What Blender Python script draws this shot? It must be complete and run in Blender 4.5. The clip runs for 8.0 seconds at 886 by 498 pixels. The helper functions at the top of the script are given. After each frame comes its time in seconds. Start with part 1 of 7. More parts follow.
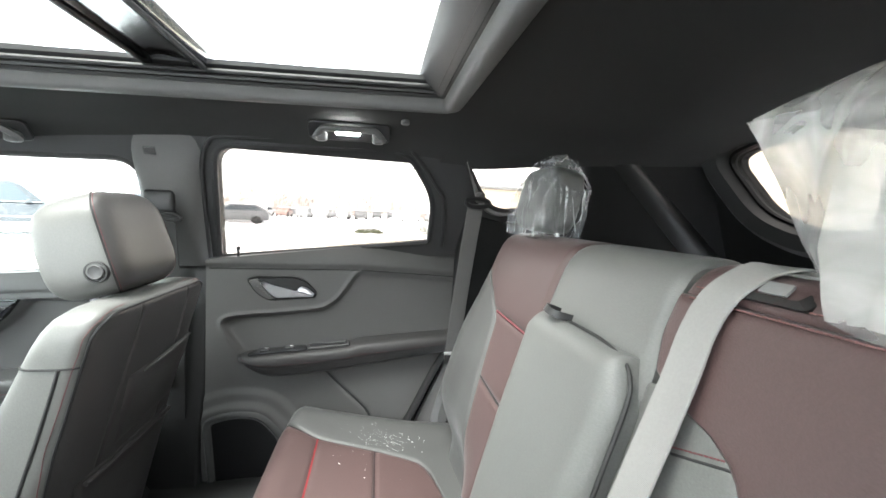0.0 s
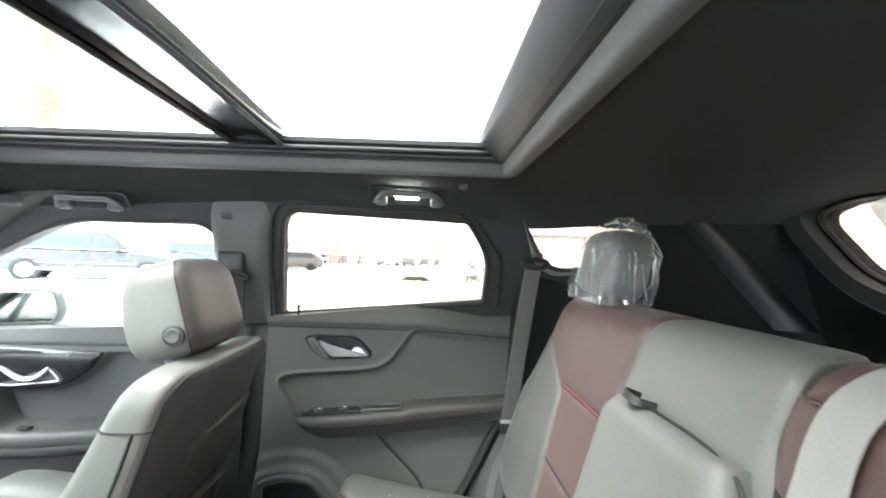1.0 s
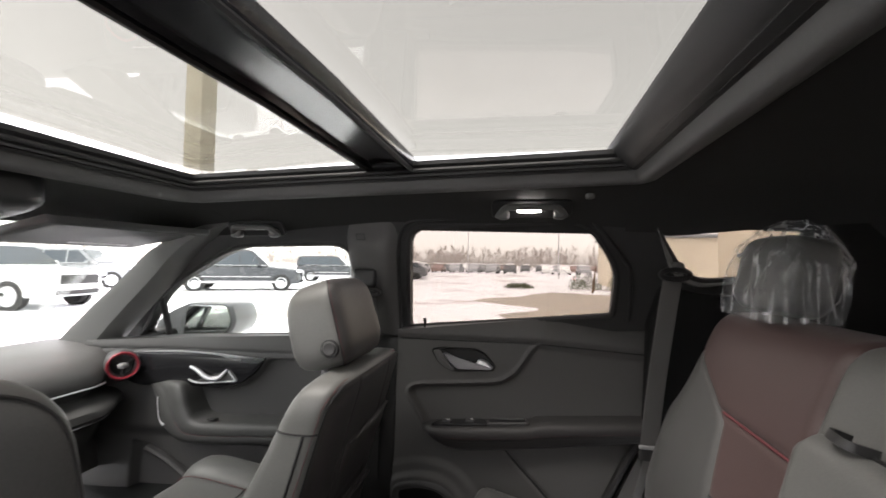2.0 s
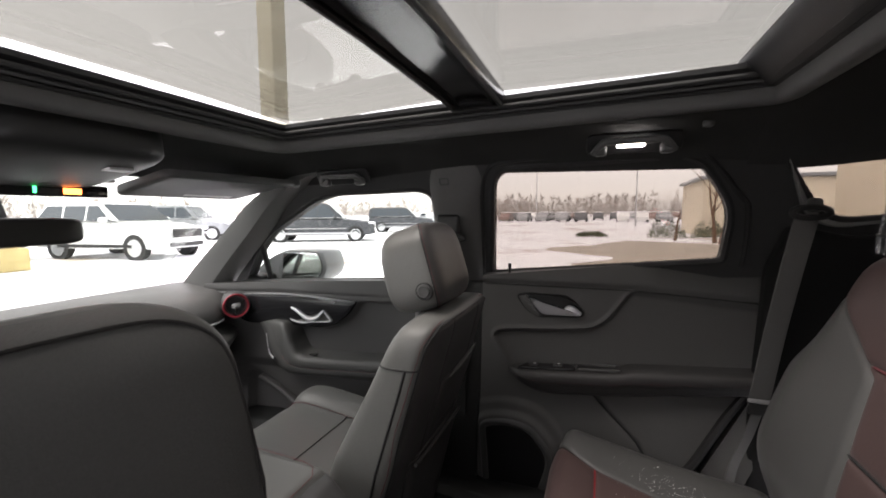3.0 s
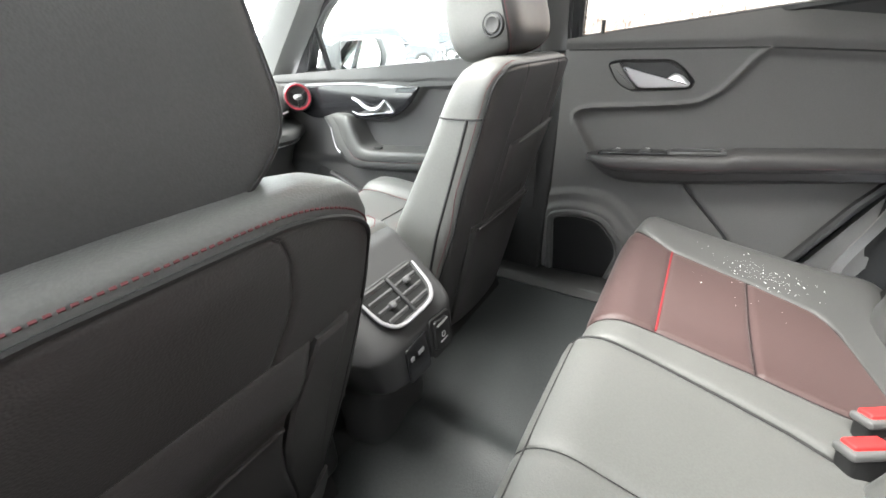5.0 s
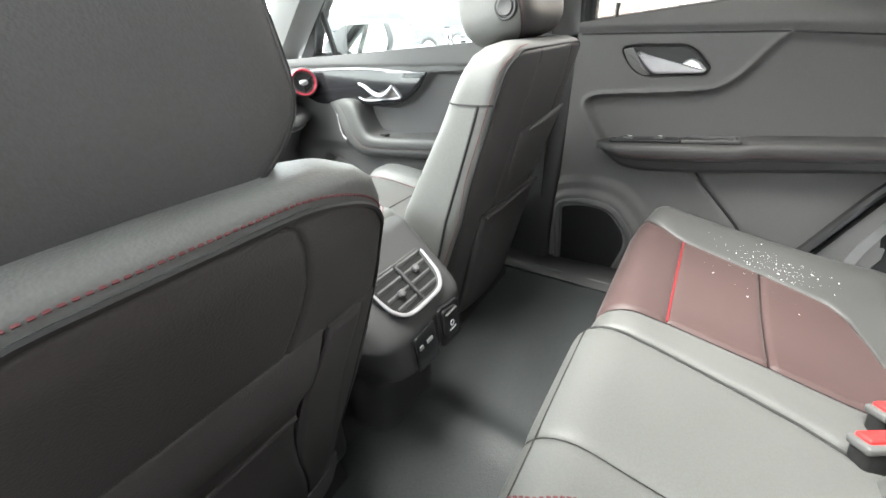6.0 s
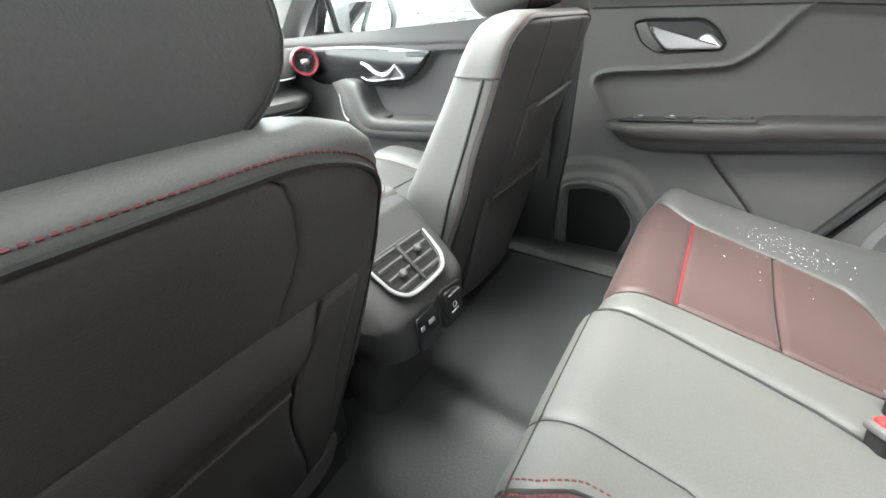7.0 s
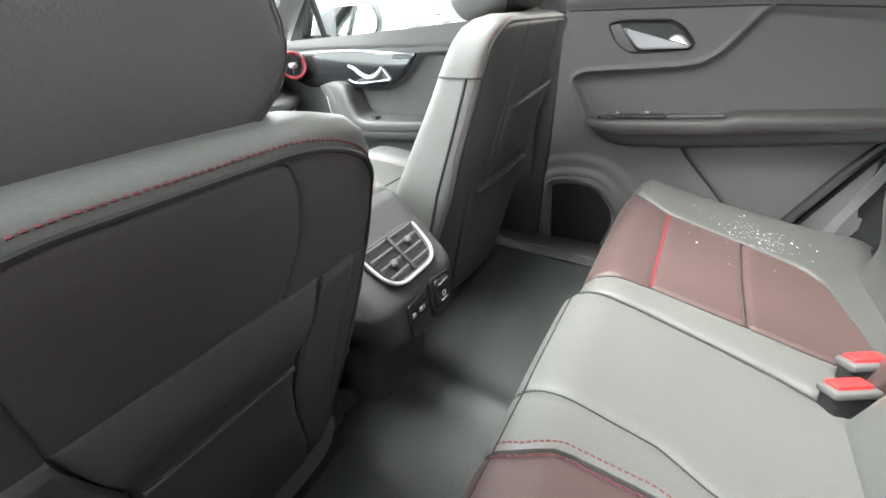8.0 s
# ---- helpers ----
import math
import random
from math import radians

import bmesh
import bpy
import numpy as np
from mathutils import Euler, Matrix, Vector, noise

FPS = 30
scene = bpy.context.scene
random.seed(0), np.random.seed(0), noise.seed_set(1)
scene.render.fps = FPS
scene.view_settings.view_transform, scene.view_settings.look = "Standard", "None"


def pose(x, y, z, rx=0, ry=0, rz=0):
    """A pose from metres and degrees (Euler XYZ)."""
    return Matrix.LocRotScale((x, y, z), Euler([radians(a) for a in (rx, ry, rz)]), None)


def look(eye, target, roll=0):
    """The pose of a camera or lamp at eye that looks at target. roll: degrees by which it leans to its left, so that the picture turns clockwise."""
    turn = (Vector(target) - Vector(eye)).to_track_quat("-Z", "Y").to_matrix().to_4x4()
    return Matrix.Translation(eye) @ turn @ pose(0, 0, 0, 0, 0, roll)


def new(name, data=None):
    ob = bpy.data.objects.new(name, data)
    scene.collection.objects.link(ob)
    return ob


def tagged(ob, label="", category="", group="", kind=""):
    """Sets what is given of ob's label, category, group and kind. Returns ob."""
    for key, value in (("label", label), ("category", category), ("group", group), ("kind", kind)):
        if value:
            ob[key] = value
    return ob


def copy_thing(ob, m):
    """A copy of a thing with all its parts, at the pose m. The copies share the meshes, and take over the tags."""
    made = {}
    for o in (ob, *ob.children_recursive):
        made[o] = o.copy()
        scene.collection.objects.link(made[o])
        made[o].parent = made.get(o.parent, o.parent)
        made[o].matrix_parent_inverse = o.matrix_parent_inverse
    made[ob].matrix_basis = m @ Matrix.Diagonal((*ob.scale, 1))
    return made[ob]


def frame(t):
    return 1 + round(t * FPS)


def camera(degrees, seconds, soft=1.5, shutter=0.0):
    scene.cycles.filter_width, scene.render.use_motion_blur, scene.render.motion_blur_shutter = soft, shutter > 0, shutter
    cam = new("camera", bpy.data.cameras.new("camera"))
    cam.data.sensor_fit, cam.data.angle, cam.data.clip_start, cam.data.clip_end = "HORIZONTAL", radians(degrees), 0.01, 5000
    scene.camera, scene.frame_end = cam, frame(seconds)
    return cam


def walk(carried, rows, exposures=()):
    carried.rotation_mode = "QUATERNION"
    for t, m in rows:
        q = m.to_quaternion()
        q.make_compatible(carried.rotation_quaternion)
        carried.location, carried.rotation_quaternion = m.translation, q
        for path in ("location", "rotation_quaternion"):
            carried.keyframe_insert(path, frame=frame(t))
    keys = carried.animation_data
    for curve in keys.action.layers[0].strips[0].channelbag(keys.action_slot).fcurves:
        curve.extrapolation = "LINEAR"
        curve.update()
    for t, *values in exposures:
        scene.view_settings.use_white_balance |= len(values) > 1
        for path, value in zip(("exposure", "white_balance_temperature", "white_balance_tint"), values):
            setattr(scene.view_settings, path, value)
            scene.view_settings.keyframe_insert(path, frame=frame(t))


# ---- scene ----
cam = camera(95.9, 8.0, soft=1.6, shutter=0.35)
METRES, EYE, TILT, LEAN, TURN = 0.475, 1.30, -4.85, -2.3, -9.0
SIDE = -0.52  # the first eye stands this far from the car's centre line
ROWS = [
    (0.0, 0.0, 0.0, 0.0, 0.0, 0.0, -0.0),
    (0.5, -0.0196, 0.035, 0.0209, 1.62, 1.62, -1.28),
    (1.0, -0.0587, 0.0227, 0.083, 6.6, 6.7, -0.69),
    (1.5, -0.1219, 0.0019, 0.1033, 13.72, 8.86, -0.5),
    (2.0, -0.1809, -0.0167, 0.1211, 20.99, 7.59, -0.46),
    (3.5, -0.3598, 0.0372, 0.0203, 33.71, -6.39, 0.14),
    (4.0, -0.3899, 0.1214, -0.1147, 36.59, -14.77, 0.6),
    (4.5, -0.3801, 0.1349, -0.2506, 38.95, -20.06, 0.54),
    (5.0, -0.3661, 0.1241, -0.2906, 40.45, -22.15, 0.54),
    (6.5, -0.3988, 0.1258, -0.2998, 41.45, -24.58, 0.36),
    (7.0, -0.4033, 0.1443, -0.342, 41.83, -25.49, 0.28),
    (7.5, -0.3757, 0.1275, -0.3413, 40.97, -25.72, 0.68),
    (8.0, -0.341, 0.082, -0.3463, 40.01, -25.19, 0.87),
]
EXPOSURES = [(0.0, 4.42, 6200, 5), (1.0, 4.45, 6200, 5), (1.3, 3.85, 6400, 8), (1.6, 3.15, 6500, 12), (2.0, 2.68, 6700, 14), (2.2, 2.45, 6700, 15), (3.3, 2.25, 6700, 16),
             (3.9, 2.95, 6700, 15), (4.4, 4.05, 6500, 12), (5.0, 4.65, 6400, 8), (8.0, 4.75, 6300, 6)]
walk(cam, [(t, pose(0, SIDE, EYE, TILT, LEAN, TURN) @ pose(METRES * x, METRES * y, METRES * z, 90 + pitch, roll, yaw)) for t, x, y, z, yaw, pitch, roll in ROWS], EXPOSURES)


# ---- world and light ----
world = bpy.data.worlds.new("overcast")
scene.world = world
world.use_nodes = True
wn, wl = world.node_tree.nodes, world.node_tree.links
sky = wn.new("ShaderNodeTexSky")
sky.sky_type, sky.sun_disc = "NISHITA", False
sky.sun_elevation, sky.sun_rotation = radians(66), radians(228)
pale = wn.new("ShaderNodeHueSaturation")
pale.inputs["Saturation"].default_value = 0.12
wl.new(sky.outputs[0], pale.inputs["Color"])
wl.new(pale.outputs[0], wn["Background"].inputs["Color"])
wn["Background"].inputs["Strength"].default_value = 0.15
sun = new("sun", bpy.data.lights.new("sun", "SUN"))
sun.data.energy, sun.data.angle, sun.data.color = 1.1, radians(50), (1.0, 0.97, 0.93)
sun.matrix_basis = look((-5, -4.5, 15), (0, 0, 0))


# ---- materials ----
def mat(name, color, rough=0.5, metal=0.0, spec=0.5, bump=0.0, scale=60.0, kind="noise", vary=0.12, big=3.0, trans=0.0, ior=1.45, emit=0.0, alpha_mix=0.0):
    """A node material: base colour varied at two scales, grain as bump."""
    m = bpy.data.materials.new(name)
    m.use_nodes = True
    nt = m.node_tree
    n, l = nt.nodes, nt.links
    b = n["Principled BSDF"]
    b.inputs["Roughness"].default_value = rough
    b.inputs["Metallic"].default_value = metal
    b.inputs["Specular IOR Level"].default_value = spec
    b.inputs["IOR"].default_value = ior
    b.inputs["Transmission Weight"].default_value = trans
    if emit:
        b.inputs["Emission Color"].default_value = (*color, 1)
        b.inputs["Emission Strength"].default_value = emit
    tc = n.new("ShaderNodeTexCoord")
    if vary:
        a = n.new("ShaderNodeTexNoise")
        a.inputs["Scale"].default_value, a.inputs["Detail"].default_value = big, 4
        c = n.new("ShaderNodeTexNoise")
        c.inputs["Scale"].default_value, c.inputs["Detail"].default_value = scale * 0.6, 3
        l.new(tc.outputs["Object"], a.inputs["Vector"])
        l.new(tc.outputs["Object"], c.inputs["Vector"])
        add = n.new("ShaderNodeMath")
        add.operation = "ADD"
        l.new(a.outputs["Fac"], add.inputs[0])
        l.new(c.outputs["Fac"], add.inputs[1])
        ramp = n.new("ShaderNodeMapRange")
        ramp.inputs["From Min"].default_value, ramp.inputs["From Max"].default_value = 0.7, 1.3
        ramp.inputs["To Min"].default_value, ramp.inputs["To Max"].default_value = 1 - vary, 1 + vary
        l.new(add.outputs[0], ramp.inputs["Value"])
        mul = n.new("ShaderNodeVectorMath")
        mul.operation = "SCALE"
        mul.inputs[0].default_value = color
        l.new(ramp.outputs["Result"], mul.inputs["Scale"])
        l.new(mul.outputs["Vector"], b.inputs["Base Color"])
        rr = n.new("ShaderNodeMapRange")
        rr.inputs["From Min"].default_value, rr.inputs["From Max"].default_value = 0.3, 0.7
        rr.inputs["To Min"].default_value, rr.inputs["To Max"].default_value = max(rough - 0.07, 0.02), min(rough + 0.07, 1)
        l.new(a.outputs["Fac"], rr.inputs["Value"])
        l.new(rr.outputs["Result"], b.inputs["Roughness"])
    else:
        b.inputs["Base Color"].default_value = (*color, 1)
    if bump:
        if kind == "leather":
            t = n.new("ShaderNodeTexVoronoi")
            t.feature, out = "SMOOTH_F1", "Distance"
            t.inputs["Smoothness"].default_value = 0.6
            w = n.new("ShaderNodeTexNoise")
            w.inputs["Scale"].default_value, w.inputs["Detail"].default_value = 9.0, 3
            l.new(tc.outputs["Object"], w.inputs["Vector"])
            t2 = n.new("ShaderNodeMath")
            t2.operation = "MULTIPLY_ADD"
            t2.inputs[1].default_value = 2.2
            l.new(w.outputs["Fac"], t2.inputs[0])
            l.new(t.outputs[out], t2.inputs[2])
            height = t2.outputs[0]
        elif kind == "weave":
            t = n.new("ShaderNodeTexWave")
            t.inputs["Distortion"].default_value = 0.3
            height = t.outputs["Fac"]
        else:
            t = n.new("ShaderNodeTexNoise")
            t.inputs["Detail"].default_value = 5
            height = t.outputs["Fac"]
        t.inputs["Scale"].default_value = scale
        l.new(tc.outputs["Object"], t.inputs["Vector"])
        bn = n.new("ShaderNodeBump")
        bn.inputs["Strength"].default_value, bn.inputs["Distance"].default_value = bump, 0.002
        l.new(height, bn.inputs["Height"])
        l.new(bn.outputs["Normal"], b.inputs["Normal"])
    return m


def glass(name, color, rough=0.0):
    """A thin pane: tinted see-through, with a clear reflection that grows towards grazing angles."""
    m = bpy.data.materials.new(name)
    m.use_nodes = True
    n, l = m.node_tree.nodes, m.node_tree.links
    n.remove(n["Principled BSDF"])
    tr, gl, fr, pw, ad, mx = (n.new("ShaderNode" + k) for k in ("BsdfTransparent", "BsdfGlossy", "LayerWeight", "Math", "Math", "MixShader"))
    tr.inputs["Color"].default_value = (*color, 1)
    gl.inputs["Roughness"].default_value = rough
    fr.inputs["Blend"].default_value = 0.5
    pw.operation, ad.operation = "POWER", "MULTIPLY_ADD"
    pw.inputs[1].default_value, ad.inputs[1].default_value, ad.inputs[2].default_value = 4.0, 0.45, 0.03
    for a, b in ((fr.outputs["Facing"], pw.inputs[0]), (pw.outputs[0], ad.inputs[0]), (ad.outputs[0], mx.inputs[0]), (tr.outputs[0], mx.inputs[1]), (gl.outputs[0], mx.inputs[2]), (mx.outputs[0], n["Material Output"].inputs["Surface"])):
        l.new(a, b)
    return m


LEATHER = mat("grey_leather", (0.090, 0.091, 0.086), rough=0.46, spec=0.5, bump=0.12, scale=600, kind="leather", vary=0.1)
LEATHER_DARK = mat("black_leather", (0.018, 0.0172, 0.0168), rough=0.46, spec=0.4, bump=0.14, scale=800, kind="leather", vary=0.14)
# also the driver's headrest rear, as a window-lit copy of the seat back leather
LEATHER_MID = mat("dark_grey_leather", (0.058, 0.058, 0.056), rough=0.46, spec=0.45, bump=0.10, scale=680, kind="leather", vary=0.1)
LEATHER_BACK = mat("seat_back_leather", (0.044, 0.042, 0.041), rough=0.42, spec=0.5, bump=0.12, scale=640, kind="leather", vary=0.12)
MAROON = mat("maroon_leather", (0.057, 0.0355, 0.0335), rough=0.44, spec=0.5, bump=0.14, scale=560, kind="leather", vary=0.1)
PLASTIC = mat("dark_moulded_plastic", (0.040, 0.040, 0.040), rough=0.55, bump=0.15, scale=700, vary=0.08)
PLASTIC_SOFT = mat("soft_dark_trim", (0.068, 0.067, 0.065), rough=0.6, bump=0.15, scale=600, vary=0.08)
LUGGAGE = mat("black_luggage_trim", (0.009, 0.009, 0.009), rough=0.8, spec=0.2, bump=0.1, scale=500, vary=0.1)
PALE_TRIM = mat("grey_trim", (0.16, 0.16, 0.155), rough=0.55, bump=0.1, scale=600, vary=0.06)
PLASTIC_BLACK = mat("black_plastic", (0.011, 0.011, 0.011), rough=0.45, bump=0.1, scale=500, vary=0.1)
GLOSS = mat("gloss_black", (0.012, 0.012, 0.013), rough=0.15, vary=0)
RUBBER = mat("black_rubber", (0.012, 0.012, 0.012), rough=0.6, vary=0.1)
HEADLINER = mat("charcoal_headliner", (0.030, 0.030, 0.029), rough=0.95, bump=0.3, scale=900, vary=0.1, spec=0.1)
CARPET = mat("black_floor_mat", (0.018, 0.020, 0.020), rough=0.52, bump=0.5, scale=500, vary=0.2)
CHROME = mat("satin_chrome", (0.50, 0.50, 0.51), rough=0.36, metal=0.75, vary=0)
RED = mat("red_anodised", (0.22, 0.02, 0.03), rough=0.4, metal=0.3, vary=0.05)
RED_BTN = mat("red_button", (0.75, 0.03, 0.03), rough=0.4, vary=0.05)
RED_THREAD = mat("red_thread", (0.105, 0.026, 0.03), rough=0.8, vary=0.1)
GREY_THREAD = mat("grey_thread", (0.12, 0.12, 0.12), rough=0.8, vary=0.1)
SEAM = mat("seam_shadow_piping", (0.012, 0.012, 0.012), rough=0.7, vary=0)
BELT = mat("seat_belt_webbing", (0.10, 0.098, 0.095), rough=0.75, bump=0.3, scale=600, kind="weave", vary=0.06)
# paler copy of the webbing, light on the middle belt put into the colour
BELT_LIT = mat("lit_seat_belt_webbing", (0.19, 0.186, 0.178), rough=0.7, bump=0.3, scale=600, kind="weave", vary=0.06)
for m_, w_ in ((LEATHER, 0.04), (MAROON, 0.06), (LEATHER_MID, 0.04)):
    m_.node_tree.nodes["Principled BSDF"].inputs["Sheen Weight"].default_value = w_
    m_.node_tree.nodes["Principled BSDF"].inputs["Sheen Roughness"].default_value = 0.45
SNOW = mat("snow", (0.85, 0.86, 0.88), rough=0.8, bump=0.4, scale=3, vary=0.06, big=0.6)
PRIVACY = glass("privacy_glass", (0.47, 0.445, 0.425))
CLEAR = glass("clear_glass", (0.82, 0.84, 0.82))
ROOFGLASS = glass("roof_glass", (0.46, 0.455, 0.43))


# ---- mesh helpers ----
def thing(name, label, category, group="", kind="", at=(0, 0, 0)):
    e = new(name)
    e.empty_display_size = 0.05
    e.location = at
    return tagged(e, label, category, group, kind)


def part(name, geo, material, parent=None, label="", sharp=38, category="", group="", kind=""):
    """Links a mesh (verts, faces) or bmesh as one object, under a thing or part when given."""
    me = bpy.data.meshes.new(name)
    if isinstance(geo, tuple):
        me.from_pydata([tuple(v) for v in geo[0]], [], geo[1])
        bm = bmesh.new()
        bm.from_mesh(me)
    else:
        bm = geo
    bmesh.ops.recalc_face_normals(bm, faces=bm.faces)
    lim = radians(sharp)
    for e in bm.edges:
        e.smooth = not (len(e.link_faces) == 2 and e.calc_face_angle(0) > lim)
    for f in bm.faces:
        f.smooth = True
    bm.to_mesh(me)
    bm.free()
    me.materials.append(material)
    ob = new(name, me)
    if parent is not None:
        ob.parent = parent
        ob.matrix_parent_inverse = parent.matrix_basis.inverted()
    return tagged(ob, label, category, group, kind)


def join(*geos):
    V, F = [], []
    for v, f in geos:
        o = len(V)
        V += list(v)
        F += [tuple(i + o for i in q) for q in f]
    return V, F


def moved(geo, m):
    return [tuple(m @ Vector(v)) for v in geo[0]], geo[1]


def grid(fn, nu, nv, wu=False):
    """A sheet fn(u, v), u and v from 0 to 1; wu closes it in u."""
    cu = nu if wu else nu + 1
    V = [fn(i / nu, j / nv) for j in range(nv + 1) for i in range(cu)]
    F = [(j * cu + i, j * cu + (i + 1) % cu, (j + 1) * cu + (i + 1) % cu, (j + 1) * cu + i) for j in range(nv) for i in range(nu)]
    return V, F


def slab(fn, back, nu, nv):
    """A closed body between the sheets fn(u, v) and back(u, v)."""
    A, FA = grid(fn, nu, nv)
    B, FB = grid(back, nu, nv)
    n, c = len(A), nu + 1
    rim = [i for i in range(c)] + [j * c + nu for j in range(1, nv + 1)] + [nv * c + i for i in range(nu - 1, -1, -1)] + [j * c for j in range(nv - 1, 0, -1)]
    F = FA + [tuple(reversed([i + n for i in q])) for q in FB]
    F += [(rim[k], rim[(k + 1) % len(rim)], rim[(k + 1) % len(rim)] + n, rim[k] + n) for k in range(len(rim))]
    return A + B, F


def loft(rings, caps=True, closed=True):
    n = len(rings[0])
    V = [tuple(p) for r in rings for p in r]
    m = n if closed else n - 1
    F = [(j * n + i, j * n + (i + 1) % n, (j + 1) * n + (i + 1) % n, (j + 1) * n + i) for j in range(len(rings) - 1) for i in range(m)]
    if caps:
        F += [tuple(reversed(range(n))), tuple((len(rings) - 1) * n + i for i in range(n))]
    return V, F


def spline(pts, n):
    """n + 1 points on a smooth curve through pts."""
    P = [Vector(p) for p in pts]
    out = []
    for k in range(n + 1):
        t = k / n * (len(P) - 1)
        i = min(int(t), len(P) - 2)
        f = t - i
        a, b, c, d = P[max(i - 1, 0)], P[i], P[i + 1], P[min(i + 2, len(P) - 1)]
        out.append(0.5 * ((2 * b) + (c - a) * f + (2 * a - 5 * b + 4 * c - d) * f * f + (3 * b - a - 3 * c + d) * f ** 3))
    return out


def tube(pts, r, n=8, closed=False, flat=1.0, up=None):
    """A round (or flattened) rod along pts."""
    P = [Vector(p) for p in pts]
    rings, last = [], None
    for i, p in enumerate(P):
        a, b = (P[i - 1], P[(i + 1) % len(P)]) if closed else (P[max(i - 1, 0)], P[min(i + 1, len(P) - 1)])
        t = (b - a).normalized()
        ref = Vector(up) if up else (last or (Vector((0, 0, 1)) if abs(t.z) < 0.9 else Vector((1, 0, 0))))
        s = t.cross(ref).normalized()
        q = s.cross(t).normalized()
        last = q
        rr = r[i] if isinstance(r, (list, tuple)) else r
        rings.append([p + s * (math.cos(2 * math.pi * k / n) * rr) + q * (math.sin(2 * math.pi * k / n) * rr * flat) for k in range(n)])
    if closed:
        return loft(rings + [rings[0]], caps=False)
    return loft(rings)


def strap(pts, width, thick, side):
    """A flat band along pts; side: the direction of its width, one or per point."""
    rings = []
    P = [Vector(p) for p in pts]
    for i, p in enumerate(P):
        t = (P[min(i + 1, len(P) - 1)] - P[max(i - 1, 0)]).normalized()
        w = Vector(side[i] if isinstance(side, list) else side)
        w = (w - t * w.dot(t)).normalized() * (width / 2)
        h = t.cross(w).normalized() * (thick / 2)
        rings.append([p + w + h * 0.4, p + w * 0.96 + h, p - w * 0.96 + h, p - w + h * 0.4, p - w - h * 0.4, p - w * 0.96 - h, p + w * 0.96 - h, p + w - h * 0.4])
    return loft(rings)


def rbox(c, s, r=0.004, seg=3, m=None):
    """A box with rounded edges: centre, sizes, radius; m turns it about its centre."""
    bm = bmesh.new()
    bmesh.ops.create_cube(bm, size=1)
    for v in bm.verts:
        v.co = Vector((v.co.x * s[0], v.co.y * s[1], v.co.z * s[2]))
    bmesh.ops.bevel(bm, geom=list(bm.edges), offset=min(r, min(s) * 0.49), segments=seg, profile=0.5, affect="EDGES")
    bm.verts.ensure_lookup_table()
    for i, v in enumerate(bm.verts):
        v.index = i
    rot = m.to_3x3() if m else Matrix.Identity(3)
    V = [tuple(rot @ v.co + Vector(c)) for v in bm.verts]
    F = [tuple(v.index for v in f.verts) for f in bm.faces]
    bm.free()
    return V, F


def rounded(poly, r, seg=5):
    """A 2D outline with its corners rounded; r: one radius or one a corner."""
    out, n = [], len(poly)
    for i, p in enumerate(poly):
        p, a, b = Vector(p), Vector(poly[i - 1]), Vector(poly[(i + 1) % n])
        rr = r[i] if isinstance(r, (list, tuple)) else r
        da, db = (a - p), (b - p)
        k = min(rr, da.length * 0.45, db.length * 0.45)
        p0, p1 = p + da.normalized() * k, p + db.normalized() * k
        for j in range(seg + 1):
            t = j / seg
            out.append((p0 * (1 - t) ** 2 + p * 2 * t * (1 - t) + p1 * t * t)[:])
    return out


def inset(poly, d):
    n, out = len(poly), []
    area = sum(poly[i][0] * poly[(i + 1) % n][1] - poly[(i + 1) % n][0] * poly[i][1] for i in range(n))
    sg = 1 if area > 0 else -1
    for i, p in enumerate(poly):
        a, b = Vector(poly[i - 1]), Vector(poly[(i + 1) % n])
        t = b - a
        nn = Vector((-t.y, t.x)).normalized() * sg if t.length > 1e-9 else Vector((0, 0))
        out.append((p[0] + nn.x * d, p[1] + nn.y * d))
    return out


def plate(poly, place, depth, edge=0.003, seg=3):
    """A plate with a rounded front edge: outline poly, place(a, b, h) to the world, h from 0 (back) to depth (front)."""
    rings = [[place(a, b, 0) for a, b in poly]]
    for k in range(seg + 1):
        w = math.pi / 2 * k / seg
        q = inset(poly, edge * (1 - math.cos(w)))
        h = depth - edge + edge * math.sin(w)
        rings.append([place(a, b, h) for a, b in q])
    return loft(rings)


def hoop(outer, inner, place, depth, edge=0.003):
    """A flat frame between two outlines with as many points."""
    f = lambda poly, h: [place(a, b, h) for a, b in poly]
    r = [f(outer, 0), f(outer, depth - edge), f(inset(outer, edge), depth), f(inset(inner, -edge), depth), f(inner, depth - edge), f(inner, 0), f(outer, 0)]
    return loft(r, caps=False)


def egg(c, h, e1=0.5, e2=0.5, nu=32, nv=20, m=None, bend=None):
    """A superellipsoid: centre, half sizes, squareness; m turns it."""
    pw = lambda x, e: math.copysign(abs(x) ** e, x)
    rot = m.to_3x3() if m else Matrix.Identity(3)

    def fn(u, v):
        a, b = 2 * math.pi * u, math.pi * (v - 0.5) * 0.998
        p = Vector((h[0] * pw(math.cos(b), e1) * pw(math.cos(a), e2), h[1] * pw(math.cos(b), e1) * pw(math.sin(a), e2), h[2] * pw(math.sin(b), e1)))
        if bend:
            p = bend(p)
        return tuple(rot @ p + Vector(c))
    V, F = grid(fn, nu, nv, wu=True)
    F = F + [tuple(reversed(range(nu))), tuple(nv * nu + i for i in range(nu))]
    return V, F


def ease(x):
    x = min(max(x, 0.0), 1.0)
    return x * x * (3 - 2 * x)


def lerp(a, b, t):
    return a + (b - a) * t


def table(x, xs, ys):
    return float(np.interp(x, xs, ys))


